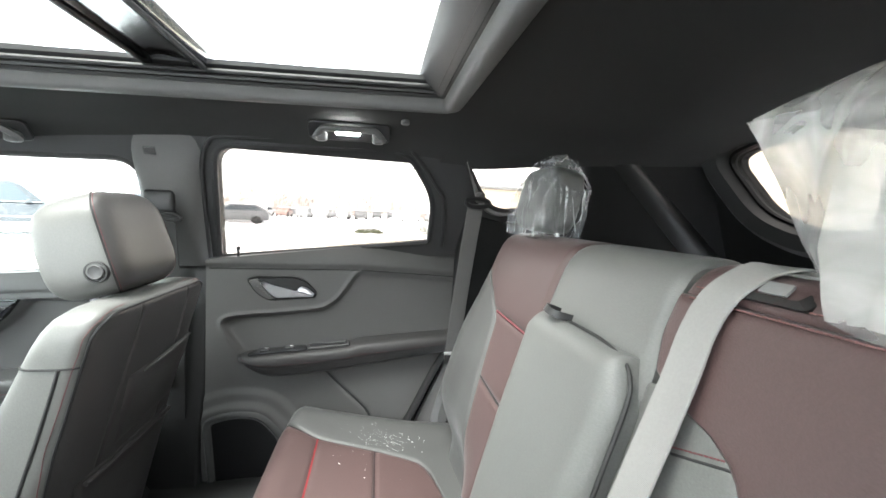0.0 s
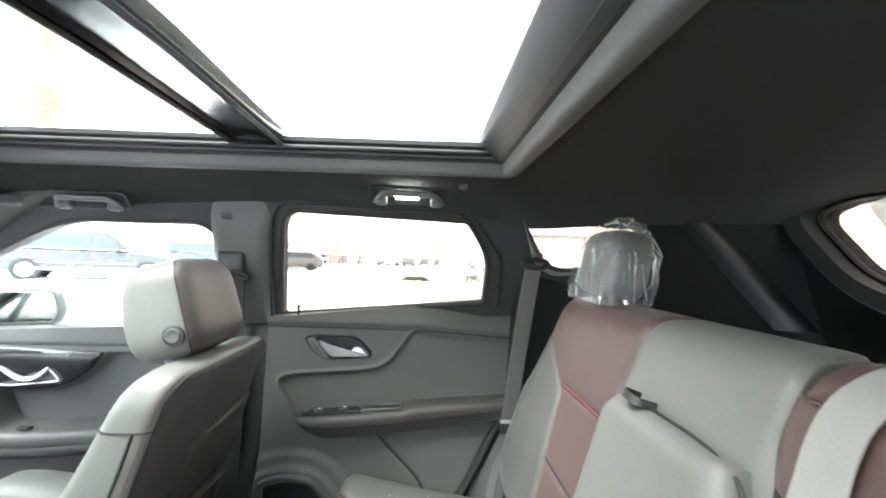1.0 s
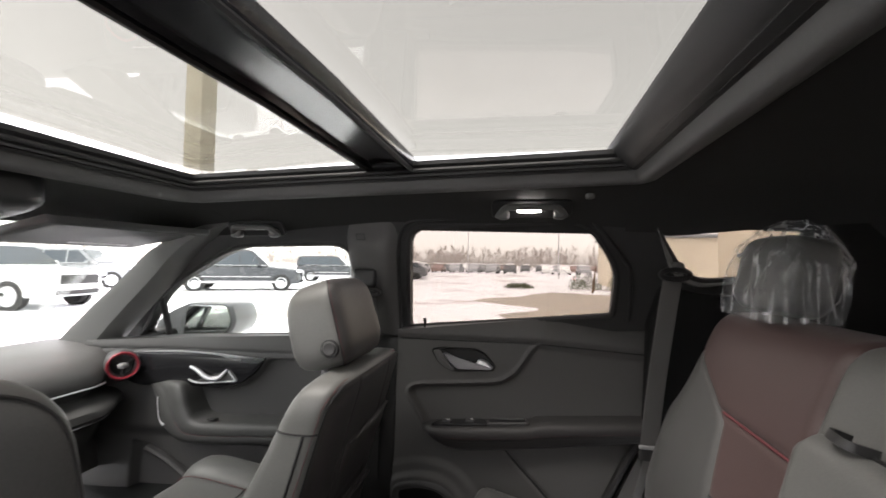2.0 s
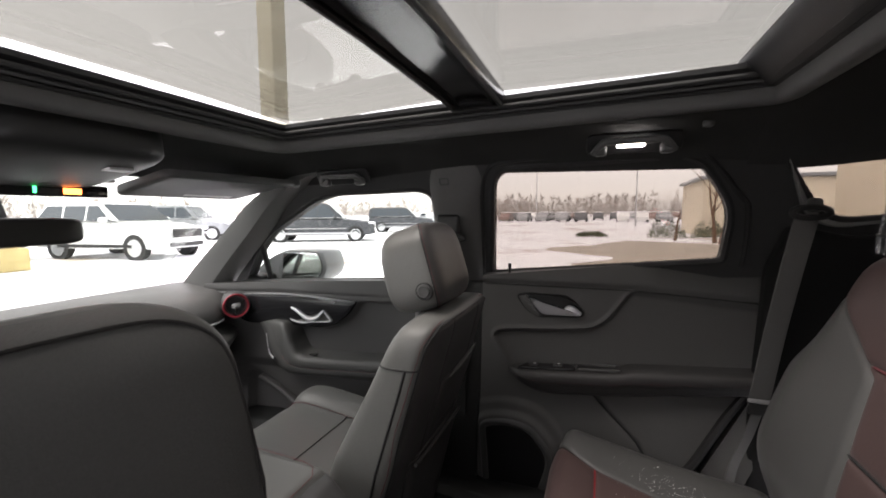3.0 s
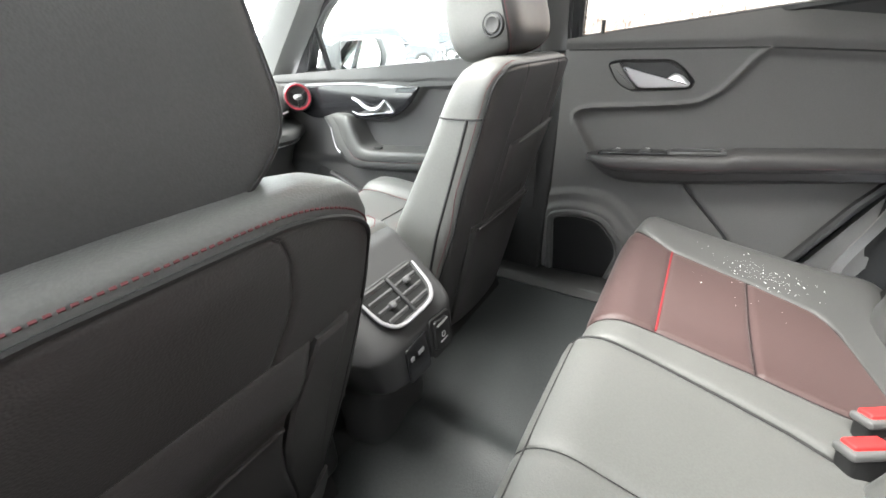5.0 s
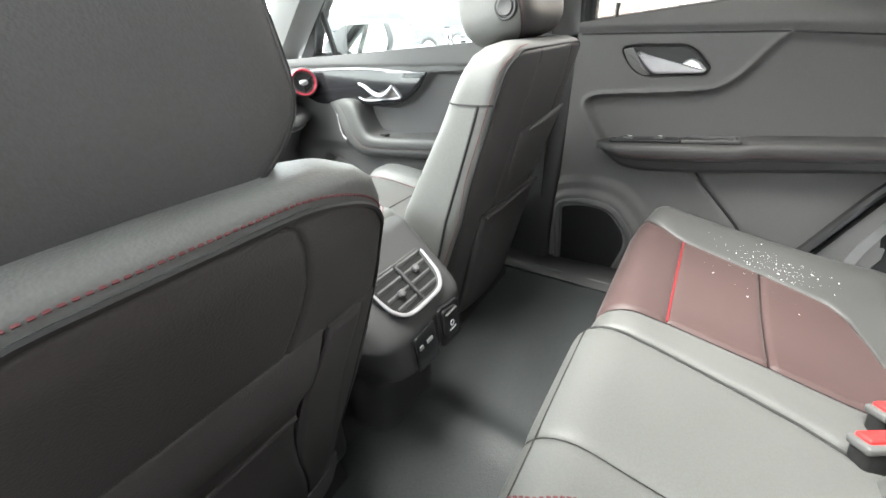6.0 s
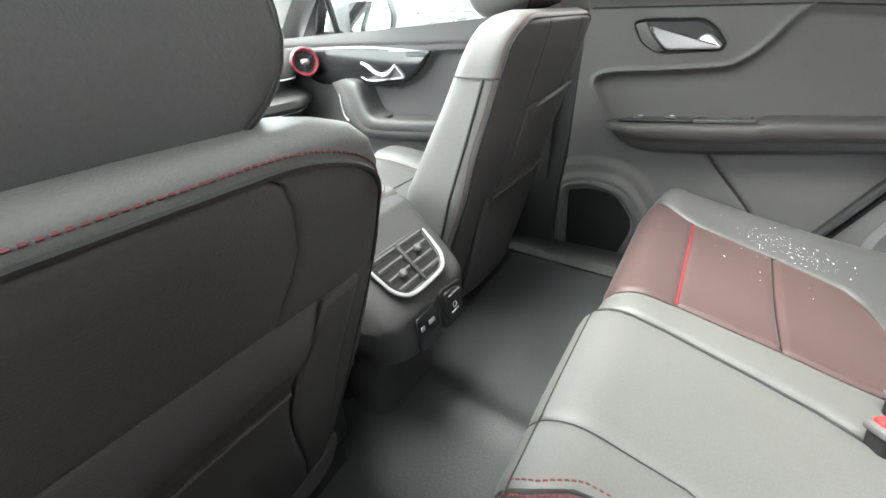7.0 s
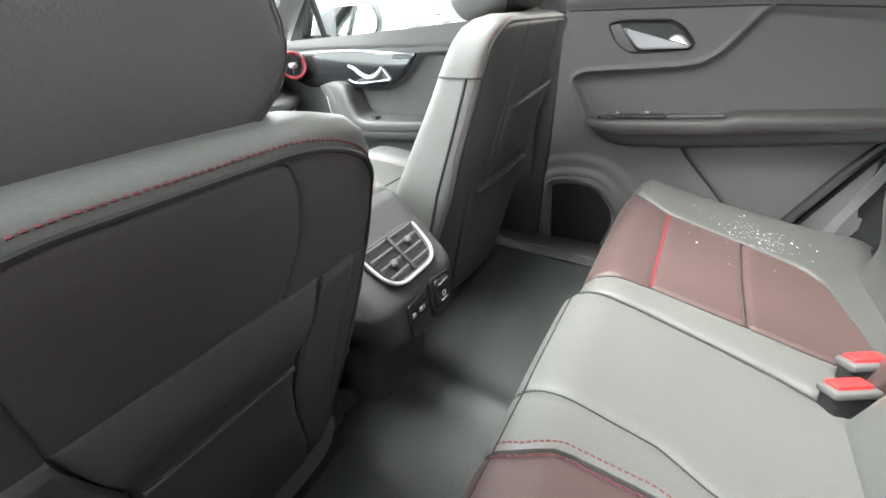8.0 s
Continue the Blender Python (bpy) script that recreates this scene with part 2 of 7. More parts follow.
def sd(poly, x, z):
    """Signed distance to an outline, positive inside."""
    best, inside, n = 1e9, False, len(poly)
    for i in range(n):
        ax, az = poly[i - 1]
        bx, bz = poly[i]
        dx, dz = bx - ax, bz - az
        t = min(max(((x - ax) * dx + (z - az) * dz) / (dx * dx + dz * dz + 1e-12), 0), 1)
        best = min(best, math.hypot(x - ax - dx * t, z - az - dz * t))
        if (az > z) != (bz > z) and x < (bx - ax) * (z - az) / (bz - az + 1e-12) + ax:
            inside = not inside
    return best if inside else -best


def near(line, x, z):
    """Distance to an open line."""
    best = 1e9
    for (ax, az), (bx, bz) in zip(line, line[1:]):
        dx, dz = bx - ax, bz - az
        t = min(max(((x - ax) * dx + (z - az) * dz) / (dx * dx + dz * dz + 1e-12), 0), 1)
        best = min(best, math.hypot(x - ax - dx * t, z - az - dz * t))
    return best


def pad(S, u0, u1, v0, v1, nu, nv, sink=0.012, ew=0.02, thick=0.03, puff=0.0):
    """A stuffed panel on the surface S(u, v) -> (point, normal), both in metres along it. v0 and v1 may depend on u. Its edges sink into the seams."""
    f0 = v0 if callable(v0) else (lambda u: v0)
    f1 = v1 if callable(v1) else (lambda u: v1)

    def at(a, b, deep):
        # points crowd towards the edges
        a, b = a - math.sin(2 * math.pi * a) * 0.09, b - math.sin(2 * math.pi * b) * 0.09
        u = lerp(u0, u1, a)
        v = lerp(f0(u), f1(u), b)
        d = min(u - u0, u1 - u, abs(v - f0(u)), abs(f1(u) - v))
        p, n = S(u, v)
        k = min(max(d / ew, 0), 1)
        h = -sink * (1 - math.sqrt(max(1 - (1 - k) ** 2, 0))) + puff * math.sin(math.pi * a) * math.sin(math.pi * b)
        return tuple(Vector(p) + Vector(n) * (h if not deep else -thick))
    return slab(lambda a, b: at(a, b, False), lambda a, b: at(a, b, True), nu, nv)


def stitches(pts, normals, r=0.0011, step=0.006, gap=0.35):
    """A row of short threads along a line."""
    P = [Vector(p) for p in pts]
    L = [0]
    for a, b in zip(P, P[1:]):
        L.append(L[-1] + (b - a).length)
    out, s = [], 0.0
    N = [Vector(n) for n in normals] if normals else [Vector((0, 0, 0))] * len(P)

    def at(s):
        i = min(max(int(np.searchsorted(L, s)) - 1, 0), len(P) - 2)
        f = (s - L[i]) / max(L[i + 1] - L[i], 1e-9)
        return P[i].lerp(P[i + 1], f) + N[i].lerp(N[i + 1], f) * r * 0.5
    while s + step < L[-1]:
        a, b = at(s), at(s + step * (1 - gap))
        out.append(tube([a, (a + b) / 2 + (N[0] * r * 0.6), b], r, n=4))
        s += step
    return join(*out)

# ---- body shell: floor, roof, pillars, glass ----
def side_y(z):
    """Inner face of the window band, right side."""
    return 0.764 - 0.42 * (z - 1.18)


def side_at(x, z, h):
    """A point on the window band, h metres inboard of it."""
    return (x, side_y(z) - h, z + 0.42 * -h * 0)


WIN_REAR = rounded([(-0.473, 1.149), (0.156, 1.214), (0.160, 1.350), (0.072, 1.478), (-0.440, 1.462)], [0.015, 0.012, 0.05, 0.06, 0.05], 7)
WIN_FRONT = rounded([(-1.60, 1.050), (-0.62, 1.115), (-0.635, 1.415), (-1.06, 1.408), (-1.42, 1.245)], [0.03, 0.04, 0.07, 0.09, 0.12], 7)
WIN_QUARTER = rounded([(0.242, 1.472), (0.66, 1.45), (0.62, 1.345), (0.345, 1.318)], [0.025, 0.05, 0.03, 0.06], 7)


def holed_wall(outer, holes, place, thick):
    """A wall with openings that go through it."""
    bm = bmesh.new()
    loops = []
    for poly in [outer, *holes]:
        vs = [bm.verts.new((a, 0, b)) for a, b in poly]
        loops.append([bm.edges.new((vs[i - 1], vs[i])) for i in range(len(vs))])
    bmesh.ops.triangle_fill(bm, use_beauty=True, use_dissolve=False, edges=[e for l in loops for e in l])
    ret = bmesh.ops.extrude_face_region(bm, geom=list(bm.faces))
    top = {v for v in ret["geom"] if isinstance(v, bmesh.types.BMVert)}
    for v in bm.verts:
        v.co = Vector(place(v.co.x, v.co.z, thick if v in top else 0))
    return bm


def right(name, geo, material, label, category="wall", **k):
    return part(name, geo, material, None, label, category=category, kind="structure", **k)


outer = [(-1.72, 1.03), (0.255, 1.17), (0.255, 1.10), (0.78, 1.20), (0.78, 1.54), (-0.90, 1.54), (-1.08, 1.47), (-1.46, 1.27)]
right("wall_right", holed_wall(outer, [WIN_REAR, WIN_FRONT, WIN_QUARTER], lambda a, b, h: (a, side_y(b) + h, b), 0.05), mat("black_side_trim", (0.020, 0.020, 0.020), rough=0.6, bump=0.12, scale=600, vary=0.08), "dark plastic side of the car with window openings")


def pane(name, poly, material, label, off=0.026, m=None):
    g = plate(inset(poly, -0.012), lambda a, b, h: (a, side_y(b) + off - h, b), 0.004, 0.001, 1)
    return part(name, g, material, None, label, sharp=1, category="window", kind="structure")


pane("window_1", WIN_REAR, PRIVACY, "tinted rear door window, closed")
pane("window_2", WIN_FRONT, CLEAR, "clear front passenger door window, closed")
pane("window_3", WIN_QUARTER, PRIVACY, "tinted rear quarter window")

# black rubber seals round the openings
for poly, nm in ((WIN_REAR, "trim"), (WIN_FRONT, "trim"), (WIN_QUARTER, "trim")):
    right(nm, tube([side_at(a, b, -0.004) for a, b in inset(poly, -0.003)], 0.009, 6, closed=True), RUBBER, "black rubber seal round a window", "trim")
# door seal that runs up the pillar, over the window and down its rear edge
SEALP = [(-0.515, 0.96, 0), (-0.505, 1.10, 0), (-0.490, 1.28, 0), (-0.478, 1.40, 0), (-0.455, 1.462, 0), (-0.40, 1.484, 0), (-0.20, 1.492, 0), (0.04, 1.492, 0), (0.090, 1.474, 0), (0.172, 1.376, 0), (0.190, 1.345, 0), (0.200, 1.25, 0), (0.200, 1.20, 0)]
for dx, hh, rad in ((0.0, 0.006, 0.006),):
    pts = [(lerp(p[0], -0.16, dx * 1.6), lerp(p[1], 1.30, dx * 1.6)) for p in spline(SEALP, 90)]
    right("trim", tube([side_at(a, b, hh if b > 1.1 else hh + 0.02) for a, b in pts], rad, 8), RUBBER, "black rubber door seal round the window", "trim")
# B pillar: trim, seal strips, lower trim
def b_pillar(u, v, deep=0.0):
    z = lerp(1.06, 1.50, v)
    x = lerp(table(z, [1.06, 1.30, 1.50], [-0.662, -0.652, -0.648]), table(z, [1.06, 1.30, 1.50], [-0.498, -0.482, -0.466]), u)
    rise = 0.034 * (1 - abs(2 * u - 1) ** 5) * (1 - 0.85 * ease((z - 1.37) / 0.11))
    return (x, side_y(z) + 0.004 - (rise if not deep else -deep), z)


right("pillar_b", slab(b_pillar, lambda u, v: b_pillar(u, v, 0.03), 30, 20), PLASTIC_SOFT, "dark plastic trim of the pillar between the doors", "pillar")
low = lambda a, b, h: (a, table(b, [0.40, 0.7, 1.10], [0.70, 0.745, 0.795]) - h, b)
right("pillar_b_lower", plate(rounded([(-0.68, 0.42), (-0.50, 0.42), (-0.485, 1.12), (-0.66, 1.12)], 0.02, 4), low, 0.05, 0.012), PLASTIC_BLACK, "black plastic lower pillar trim and sill", "pillar")

# C pillar and the luggage side behind it
cp = rounded([(0.235, 0.55), (0.60, 0.55), (0.70, 1.30), (0.38, 1.285), (0.270, 1.31), (0.245, 1.20)], 0.02, 4)
right("pillar_c", plate(cp, lambda a, b, h: (a, table(b, [0.5, 0.9, 1.2, 1.5], [0.80, 0.79, 0.745, 0.62]) - h, b), 0.035, 0.012), LUGGAGE, "black plastic trim behind the rear door", "pillar")
# inner lip below the quarter window; its pale grey stands in for window light
lipw = lambda a, b: 0.004 + 0.020 * ease((0.50 - a) / 0.16) * ease((1.435 - b) / 0.05)
lip_at = lambda d, h: [side_at(lerp(a, q_[0], lipw(a, b) / 0.03 * d), lerp(b, q_[1], lipw(a, b) / 0.03 * d), h) for (a, b), q_ in zip(WIN_QUARTER, inset(WIN_QUARTER, -0.03))]
right("trim", loft([lip_at(0.0, -0.014), lip_at(0.0, -0.006), lip_at(0.45, 0.004), lip_at(0.9, 0.010), lip_at(1.0, 0.006), lip_at(1.02, -0.004)], caps=False), PALE_TRIM, "lip round the quarter window, paled for window light", "trim")
right("wall_luggage", slab(lambda u, v: (lerp(0.60, 1.47 - 0.475 * v, u), 0.74 - 0.12 * v ** 2 - 0.04 * u, lerp(0.55, 1.50, v)), lambda u, v: (lerp(0.60, 1.47 - 0.475 * v, u), 0.80 - 0.12 * v ** 2 - 0.04 * u, lerp(0.55, 1.50, v)), 8, 8), LUGGAGE, "black luggage area side trim")

dp = lambda u, v: (lerp(lerp(0.690, 0.800, u), lerp(1.02, 1.17, u), v), lerp(0.618, 0.655, v) - 0.022 * math.sin(math.pi * u), lerp(1.475, 1.17, v))
right("pillar_d", slab(dp, lambda u, v: tuple(Vector(dp(u, v)) + Vector((0, 0.05, 0))), 10, 12), PLASTIC_BLACK, "dark plastic trim of the rearmost pillar", "pillar")
right("wall_right_lower", slab(lambda u, v: (lerp(0.02, 0.85, u), 0.835, lerp(0.38, 1.14, v)), lambda u, v: (lerp(0.02, 0.85, u), 0.865, lerp(0.38, 1.14, v)), 4, 4), LUGGAGE, "black lower side of the car behind the door")
# door opening trim that slopes up behind the rear door
right("trim", slab(lambda u, v: (lerp(lerp(0.095, 0.245, u), lerp(0.20, 0.33, u), v), 0.765 + 0.012 * math.cos(v * 3.1), lerp(lerp(0.50, 0.83, u), lerp(0.50, 0.86, u), v)),
                   lambda u, v: (lerp(lerp(0.095, 0.245, u), lerp(0.20, 0.33, u), v), 0.80, lerp(lerp(0.50, 0.83, u), lerp(0.50, 0.86, u), v)), 8, 6), PLASTIC_SOFT, "grey plastic trim over the wheel arch", "trim")


# roof lining: front and rear panels and two side rails round the sunroof opening
def roof_z(x, y):
    front = table(x, [-1.40, -1.25, -1.0, -0.5, 0.1, 0.6, 1.0], [1.452, 1.488, 1.530, 1.560, 1.556, 1.545, 1.535])
    ay = abs(y)
    return front - table(ay, [0, 0.40, 0.47, 0.54, 0.60, 0.645, 0.66], [0, 0.004, 0.012, 0.034, 0.062, 0.092, 0.112]) * table(x, [-1.4, -0.9, 0.2, 1.0], [0.55, 0.85, 1, 1.0])


def roof_half(x):
    return table(x, [-1.40, -1.1, -0.9, 0.3, 1.0], [0.60, 0.65, 0.660, 0.660, 0.60])


SR = (-1.015, 0.170, 0.440)  # sunroof cut-out of the lining: front, rear, half width
up = lambda f: (lambda u, v: tuple(Vector(f(u, v)) + Vector((0, 0, 0.03))))


def lining(name, x0, x1, ya, yb, nu, nv, label):
    def f(u, v):
        x = lerp(x0, x1, u)
        a, b = (q(x) if callable(q) else q for q in (ya, yb))
        y = lerp(a, b, v)
        return (x, y, roof_z(x, y))
    part(name, slab(f, up(f), nu, nv), HEADLINER, None, label, category="ceiling", kind="structure")


lining("ceiling", SR[1], 1.02, lambda x: -roof_half(x), roof_half, 16, 28, "charcoal fabric roof lining behind the sunroof")
lining("ceiling_front", -1.40, SR[0], lambda x: -roof_half(x), roof_half, 12, 28, "charcoal fabric roof lining above the windscreen")
lining("ceiling_right", SR[0], SR[1], SR[2], roof_half, 24, 14, "charcoal fabric roof lining beside the sunroof")
lining("ceiling_left", SR[0], SR[1], lambda x: -roof_half(x), -SR[2], 24, 14, "charcoal fabric roof lining beside the sunroof")

# sunroof: lip of the lining, rails, cross bar, two panes
sunroof = thing("sunroof", "panoramic glass sunroof with closed panes and dark surround", "sunroof", kind="structure", at=(-0.45, 0, 1.58))
LIP = rounded([(SR[0], -SR[2]), (SR[1], -SR[2]), (SR[1], SR[2]), (SR[0], SR[2])], [0.09, 0.05, 0.05, 0.09], 8)


def lip_ring(d, z):
    return [(a, b, roof_z(a, SR[2]) + z) for a, b in inset(LIP, d)]


part("surround", loft([lip_ring(-0.014, 0.004), lip_ring(-0.006, -0.006), lip_ring(0.006, -0.010), lip_ring(0.020, -0.008), lip_ring(0.028, 0.0), lip_ring(0.032, 0.016), lip_ring(0.032, 0.05), lip_ring(-0.014, 0.05), lip_ring(-0.014, 0.004)], caps=False), PLASTIC_SOFT, sunroof, "rounded grey fabric edge")
for k, (d, zz, r) in enumerate(((0.036, 0.022, 0.006), (0.050, 0.026, 0.004), (0.060, 0.034, 0.005))):
    part("rail", tube(lip_ring(d, zz), r, 6, closed=True), RUBBER if k != 1 else PLASTIC, sunroof, "thin black rail")
part("inner_frame", loft([lip_ring(0.030, 0.030), lip_ring(0.045, 0.034), lip_ring(0.058, 0.042), lip_ring(0.064, 0.046), lip_ring(0.064, 0.056), lip_ring(0.030, 0.056), lip_ring(0.030, 0.030)], caps=False), PLASTIC_BLACK, sunroof)
part("rear_roller", slab(lambda u, v: (0.080 + 0.040 * (1 - math.cos(math.pi * 0.5 * min(v * 1.4, 1))) + 0.050 * v, lerp(-0.405, 0.405, u), 1.6115 - 0.048 * math.sin(math.pi * 0.5 * min(v * 1.4, 1)) - 0.006 * v), lambda u, v: (0.080 + 0.040 * (1 - math.cos(math.pi * 0.5 * min(v * 1.4, 1))) + 0.050 * v, lerp(-0.405, 0.405, u), 1.612), 12, 20), PLASTIC_BLACK, sunroof, "dark roller blind housing")
bar = lambda v: [(-0.470, 1.600), (-0.468, 1.584), (-0.452, 1.578), (-0.448, 1.586), (-0.430, 1.588), (-0.376, 1.584), (-0.372, 1.576), (-0.356, 1.576), (-0.350, 1.586), (-0.350, 1.606)]
part("cross_bar", loft([[(x, y, z + 0.008 - 0.02 * abs(y)) for x, z in bar(0)] for y in np.linspace(-0.40, 0.40, 9)]), GLOSS, sunroof, "glossy black cross bar")
part("bar_seal", join(tube([(-0.354, y, 1.582 - 0.02 * abs(y)) for y in np.linspace(-0.40, 0.40, 9)], 0.005, 6), tube([(-0.466, y, 1.586 - 0.02 * abs(y)) for y in np.linspace(-0.40, 0.40, 9)], 0.005, 6)), RUBBER, sunroof)
for x0, x1 in ((-0.972, -0.455), (-0.365, 0.175)):
    f = lambda u, v, x0=x0, x1=x1: (lerp(x0, x1, u), lerp(-0.425, 0.425, v), table(lerp(x0, x1, u), [-0.95, -0.4, 0.12], [1.588, 1.612, 1.610]) + 0.014 - 0.05 * lerp(-0.425, 0.425, v) ** 2)
    o = part("pane", slab(f, lambda u, v, f=f: tuple(Vector(f(u, v)) + Vector((0, 0, 0.005))), 10, 10), ROOFGLASS, sunroof, "tinted roof glass")
    o.visible_shadow = False
# outer roof skin round the opening keeps the daylight out
part("roof_skin", loft([[(a, b, roof_z(a, 0.44) + 0.066) for a, b in inset(LIP, 0.012)], [(a, b, roof_z(a, 0.44) + 0.068) for a, b in inset(LIP, -0.03)], [(a * 1.35 + 0.2, b * 1.45, 1.585) for a, b in inset(LIP, -0.05)]], caps=False), GLOSS, None, "dark painted roof of the car", category="roof", kind="structure")

# left side, plain
left_poly = [(-1.72, 0.45), (-0.62, 0.45), (-0.62, 1.54), (-0.90, 1.54), (-1.08, 1.47), (-1.46, 1.26), (-1.72, 1.06)]
LEFT_AT = lambda a, b, h: (a, -0.764 + 0.42 * max(b - 1.18, -0.03) - h, b)
part("wall_left", holed_wall(left_poly, [WIN_FRONT], LEFT_AT, 0.05), PLASTIC, None, "dark driver side of the car with a window opening", category="wall", kind="structure")
# closed door and half-lowered pane are added, unseen, to set the left light
WIN_LEFT = rounded([(-0.46, 1.06), (0.20, 1.10), (0.22, 1.28), (0.06, 1.48), (-0.40, 1.475), (-0.45, 1.42)], 0.03, 5)
part("wall_left_door", holed_wall([(-0.62, 0.45), (0.42, 0.45), (0.42, 1.54), (-0.62, 1.54)], [WIN_LEFT], LEFT_AT, 0.05), PLASTIC, None, "unseen closed rear door, added to block light from the left", category="wall", kind="structure")
WIN_LOW = [(a, min(b, 1.27 + 0.04 * a)) for a, b in inset(WIN_LEFT, -0.012)]
part("window_6", plate(WIN_LOW, lambda a, b, h: tuple(Vector(LEFT_AT(a, b, 0.026)) + Vector((0, h, 0))), 0.004, 0.001, 1), PRIVACY, None, "unseen half-lowered tinted pane, added to temper light from the left", sharp=1, category="window", kind="structure")
part("wall_left_rail", plate([(-0.62, 1.50), (0.40, 1.50), (0.40, 1.56), (-0.62, 1.56)], lambda a, b, h: tuple(Vector(LEFT_AT(a, b, h)) + Vector((0, 0.055, 0))), 0.05, 0.01), PLASTIC, None, "dark roof rail over the door", category="wall", kind="structure")
part("wall_left_rear", slab(lambda u, v: (lerp(0.34, 1.47 - 0.475 * v, u), -0.80 + 0.16 * v ** 2 + 0.10 * u, lerp(0.45, 1.50, v)), lambda u, v: (lerp(0.34, 1.47 - 0.475 * v, u), -0.86 + 0.16 * v ** 2 + 0.10 * u, lerp(0.45, 1.50, v)), 8, 8), LUGGAGE, None, "dark luggage area side trim", category="wall", kind="structure")

# tailgate with its window and the rear corner pillars
def tail(a, b, h):
    """On the tailgate: a across, b up; leans forward."""
    return (1.10 - 0.5 * (b - 1.30) + h, a, b)


WIN_TAIL = rounded([(-0.36, 1.30), (0.36, 1.30), (0.46, 1.345), (0.532, 1.50), (0.42, 1.525), (-0.42, 1.525), (-0.532, 1.50), (-0.46, 1.345)], [0.04, 0.04, 0.06, 0.05, 0.04, 0.04, 0.05, 0.06], 6)
part("wall_rear", holed_wall([(-0.72, 0.5), (0.72, 0.5), (0.70, 1.2), (0.62, 1.56), (-0.62, 1.56), (-0.70, 1.2)], [WIN_TAIL], lambda a, b, h: tail(a, b, h), 0.06), LUGGAGE, None, "dark tailgate trim with a window opening", category="wall", kind="structure")
part("trim", loft([[tail(a, b, -0.030) for a, b in inset(WIN_TAIL, -0.075)], [tail(a, b, -0.045) for a, b in inset(WIN_TAIL, -0.06)], [tail(a, b, -0.030) for a, b in inset(WIN_TAIL, -0.02)], [tail(a, b, 0.02) for a, b in inset(WIN_TAIL, 0.002)], [tail(a, b, 0.02) for a, b in inset(WIN_TAIL, -0.075)], [tail(a, b, -0.030) for a, b in inset(WIN_TAIL, -0.075)]], caps=False), PLASTIC, None, "grey plastic surround of the rear window", category="trim", kind="structure")
part("window_4", plate(inset(WIN_TAIL, -0.012), lambda a, b, h: tail(a, b, 0.03 + h), 0.004, 0.001, 1), PRIVACY, None, "tinted tailgate window", sharp=1, category="window", kind="structure")
part("luggage_floor", rbox((0.80, 0, 0.70), (0.90, 1.40, 0.04), 0.01), CARPET, None, "black luggage floor", category="floor", kind="structure")


# floor with a raised tunnel, covered by a black mat
def floor_z(x, y):
    rib = 0.016 * math.exp(-((y - 0.014) / 0.030) ** 2) + 0.006 * math.exp(-((y + 0.20) / 0.05) ** 2)
    return 0.452 + rib + 0.05 * ease((x + 0.28) / 0.08) + 0.06 * ease((-0.60 - x) / 0.05) + 0.03 * ease((abs(y) - 0.60) / 0.05)


ff = lambda u, v: (lerp(-1.9, 0.3, u), lerp(-0.80, 0.80, v), floor_z(lerp(-1.9, 0.3, u), lerp(-0.80, 0.80, v)) - 0.012)
part("floor", slab(ff, lambda u, v: (ff(u, v)[0], ff(u, v)[1], 0.40), 60, 60), CARPET, None, "black carpeted car floor", category="floor", kind="structure")
mf = lambda u, v: (lerp(-0.60, -0.25, u), lerp(-0.62, 0.625, v), floor_z(lerp(-0.60, -0.25, u), lerp(-0.62, 0.625, v)) + 0.004 + 0.006 * ease((abs(2 * v - 1) - 0.97) / 0.03) + 0.003 * math.sin(9 * v + 14 * u) * math.sin(3.1 * u))
tagged(part("floor_mat", slab(mf, lambda u, v: tuple(Vector(mf(u, v)) - Vector((0, 0, 0.008))), 30, 110), mat("rubber_mat", (0.024, 0.027, 0.027), rough=0.55, bump=0.4, scale=350, vary=0.25, big=5), None), "black moulded rubber mat across the rear floor", "floor mat")
# sill step along the right door
right("trim", slab(lambda u, v: (lerp(-0.62, 0.10, u), lerp(0.60, 0.72, v), 0.462 + 0.030 * math.sin(v * 2.4) + 0.10 * ease((u - 0.8) * 5)), lambda u, v: (lerp(-0.62, 0.10, u), lerp(0.63, 0.72, v), 0.42), 20, 8), PLASTIC_BLACK, "dark door sill plate beside the mat", "trim")

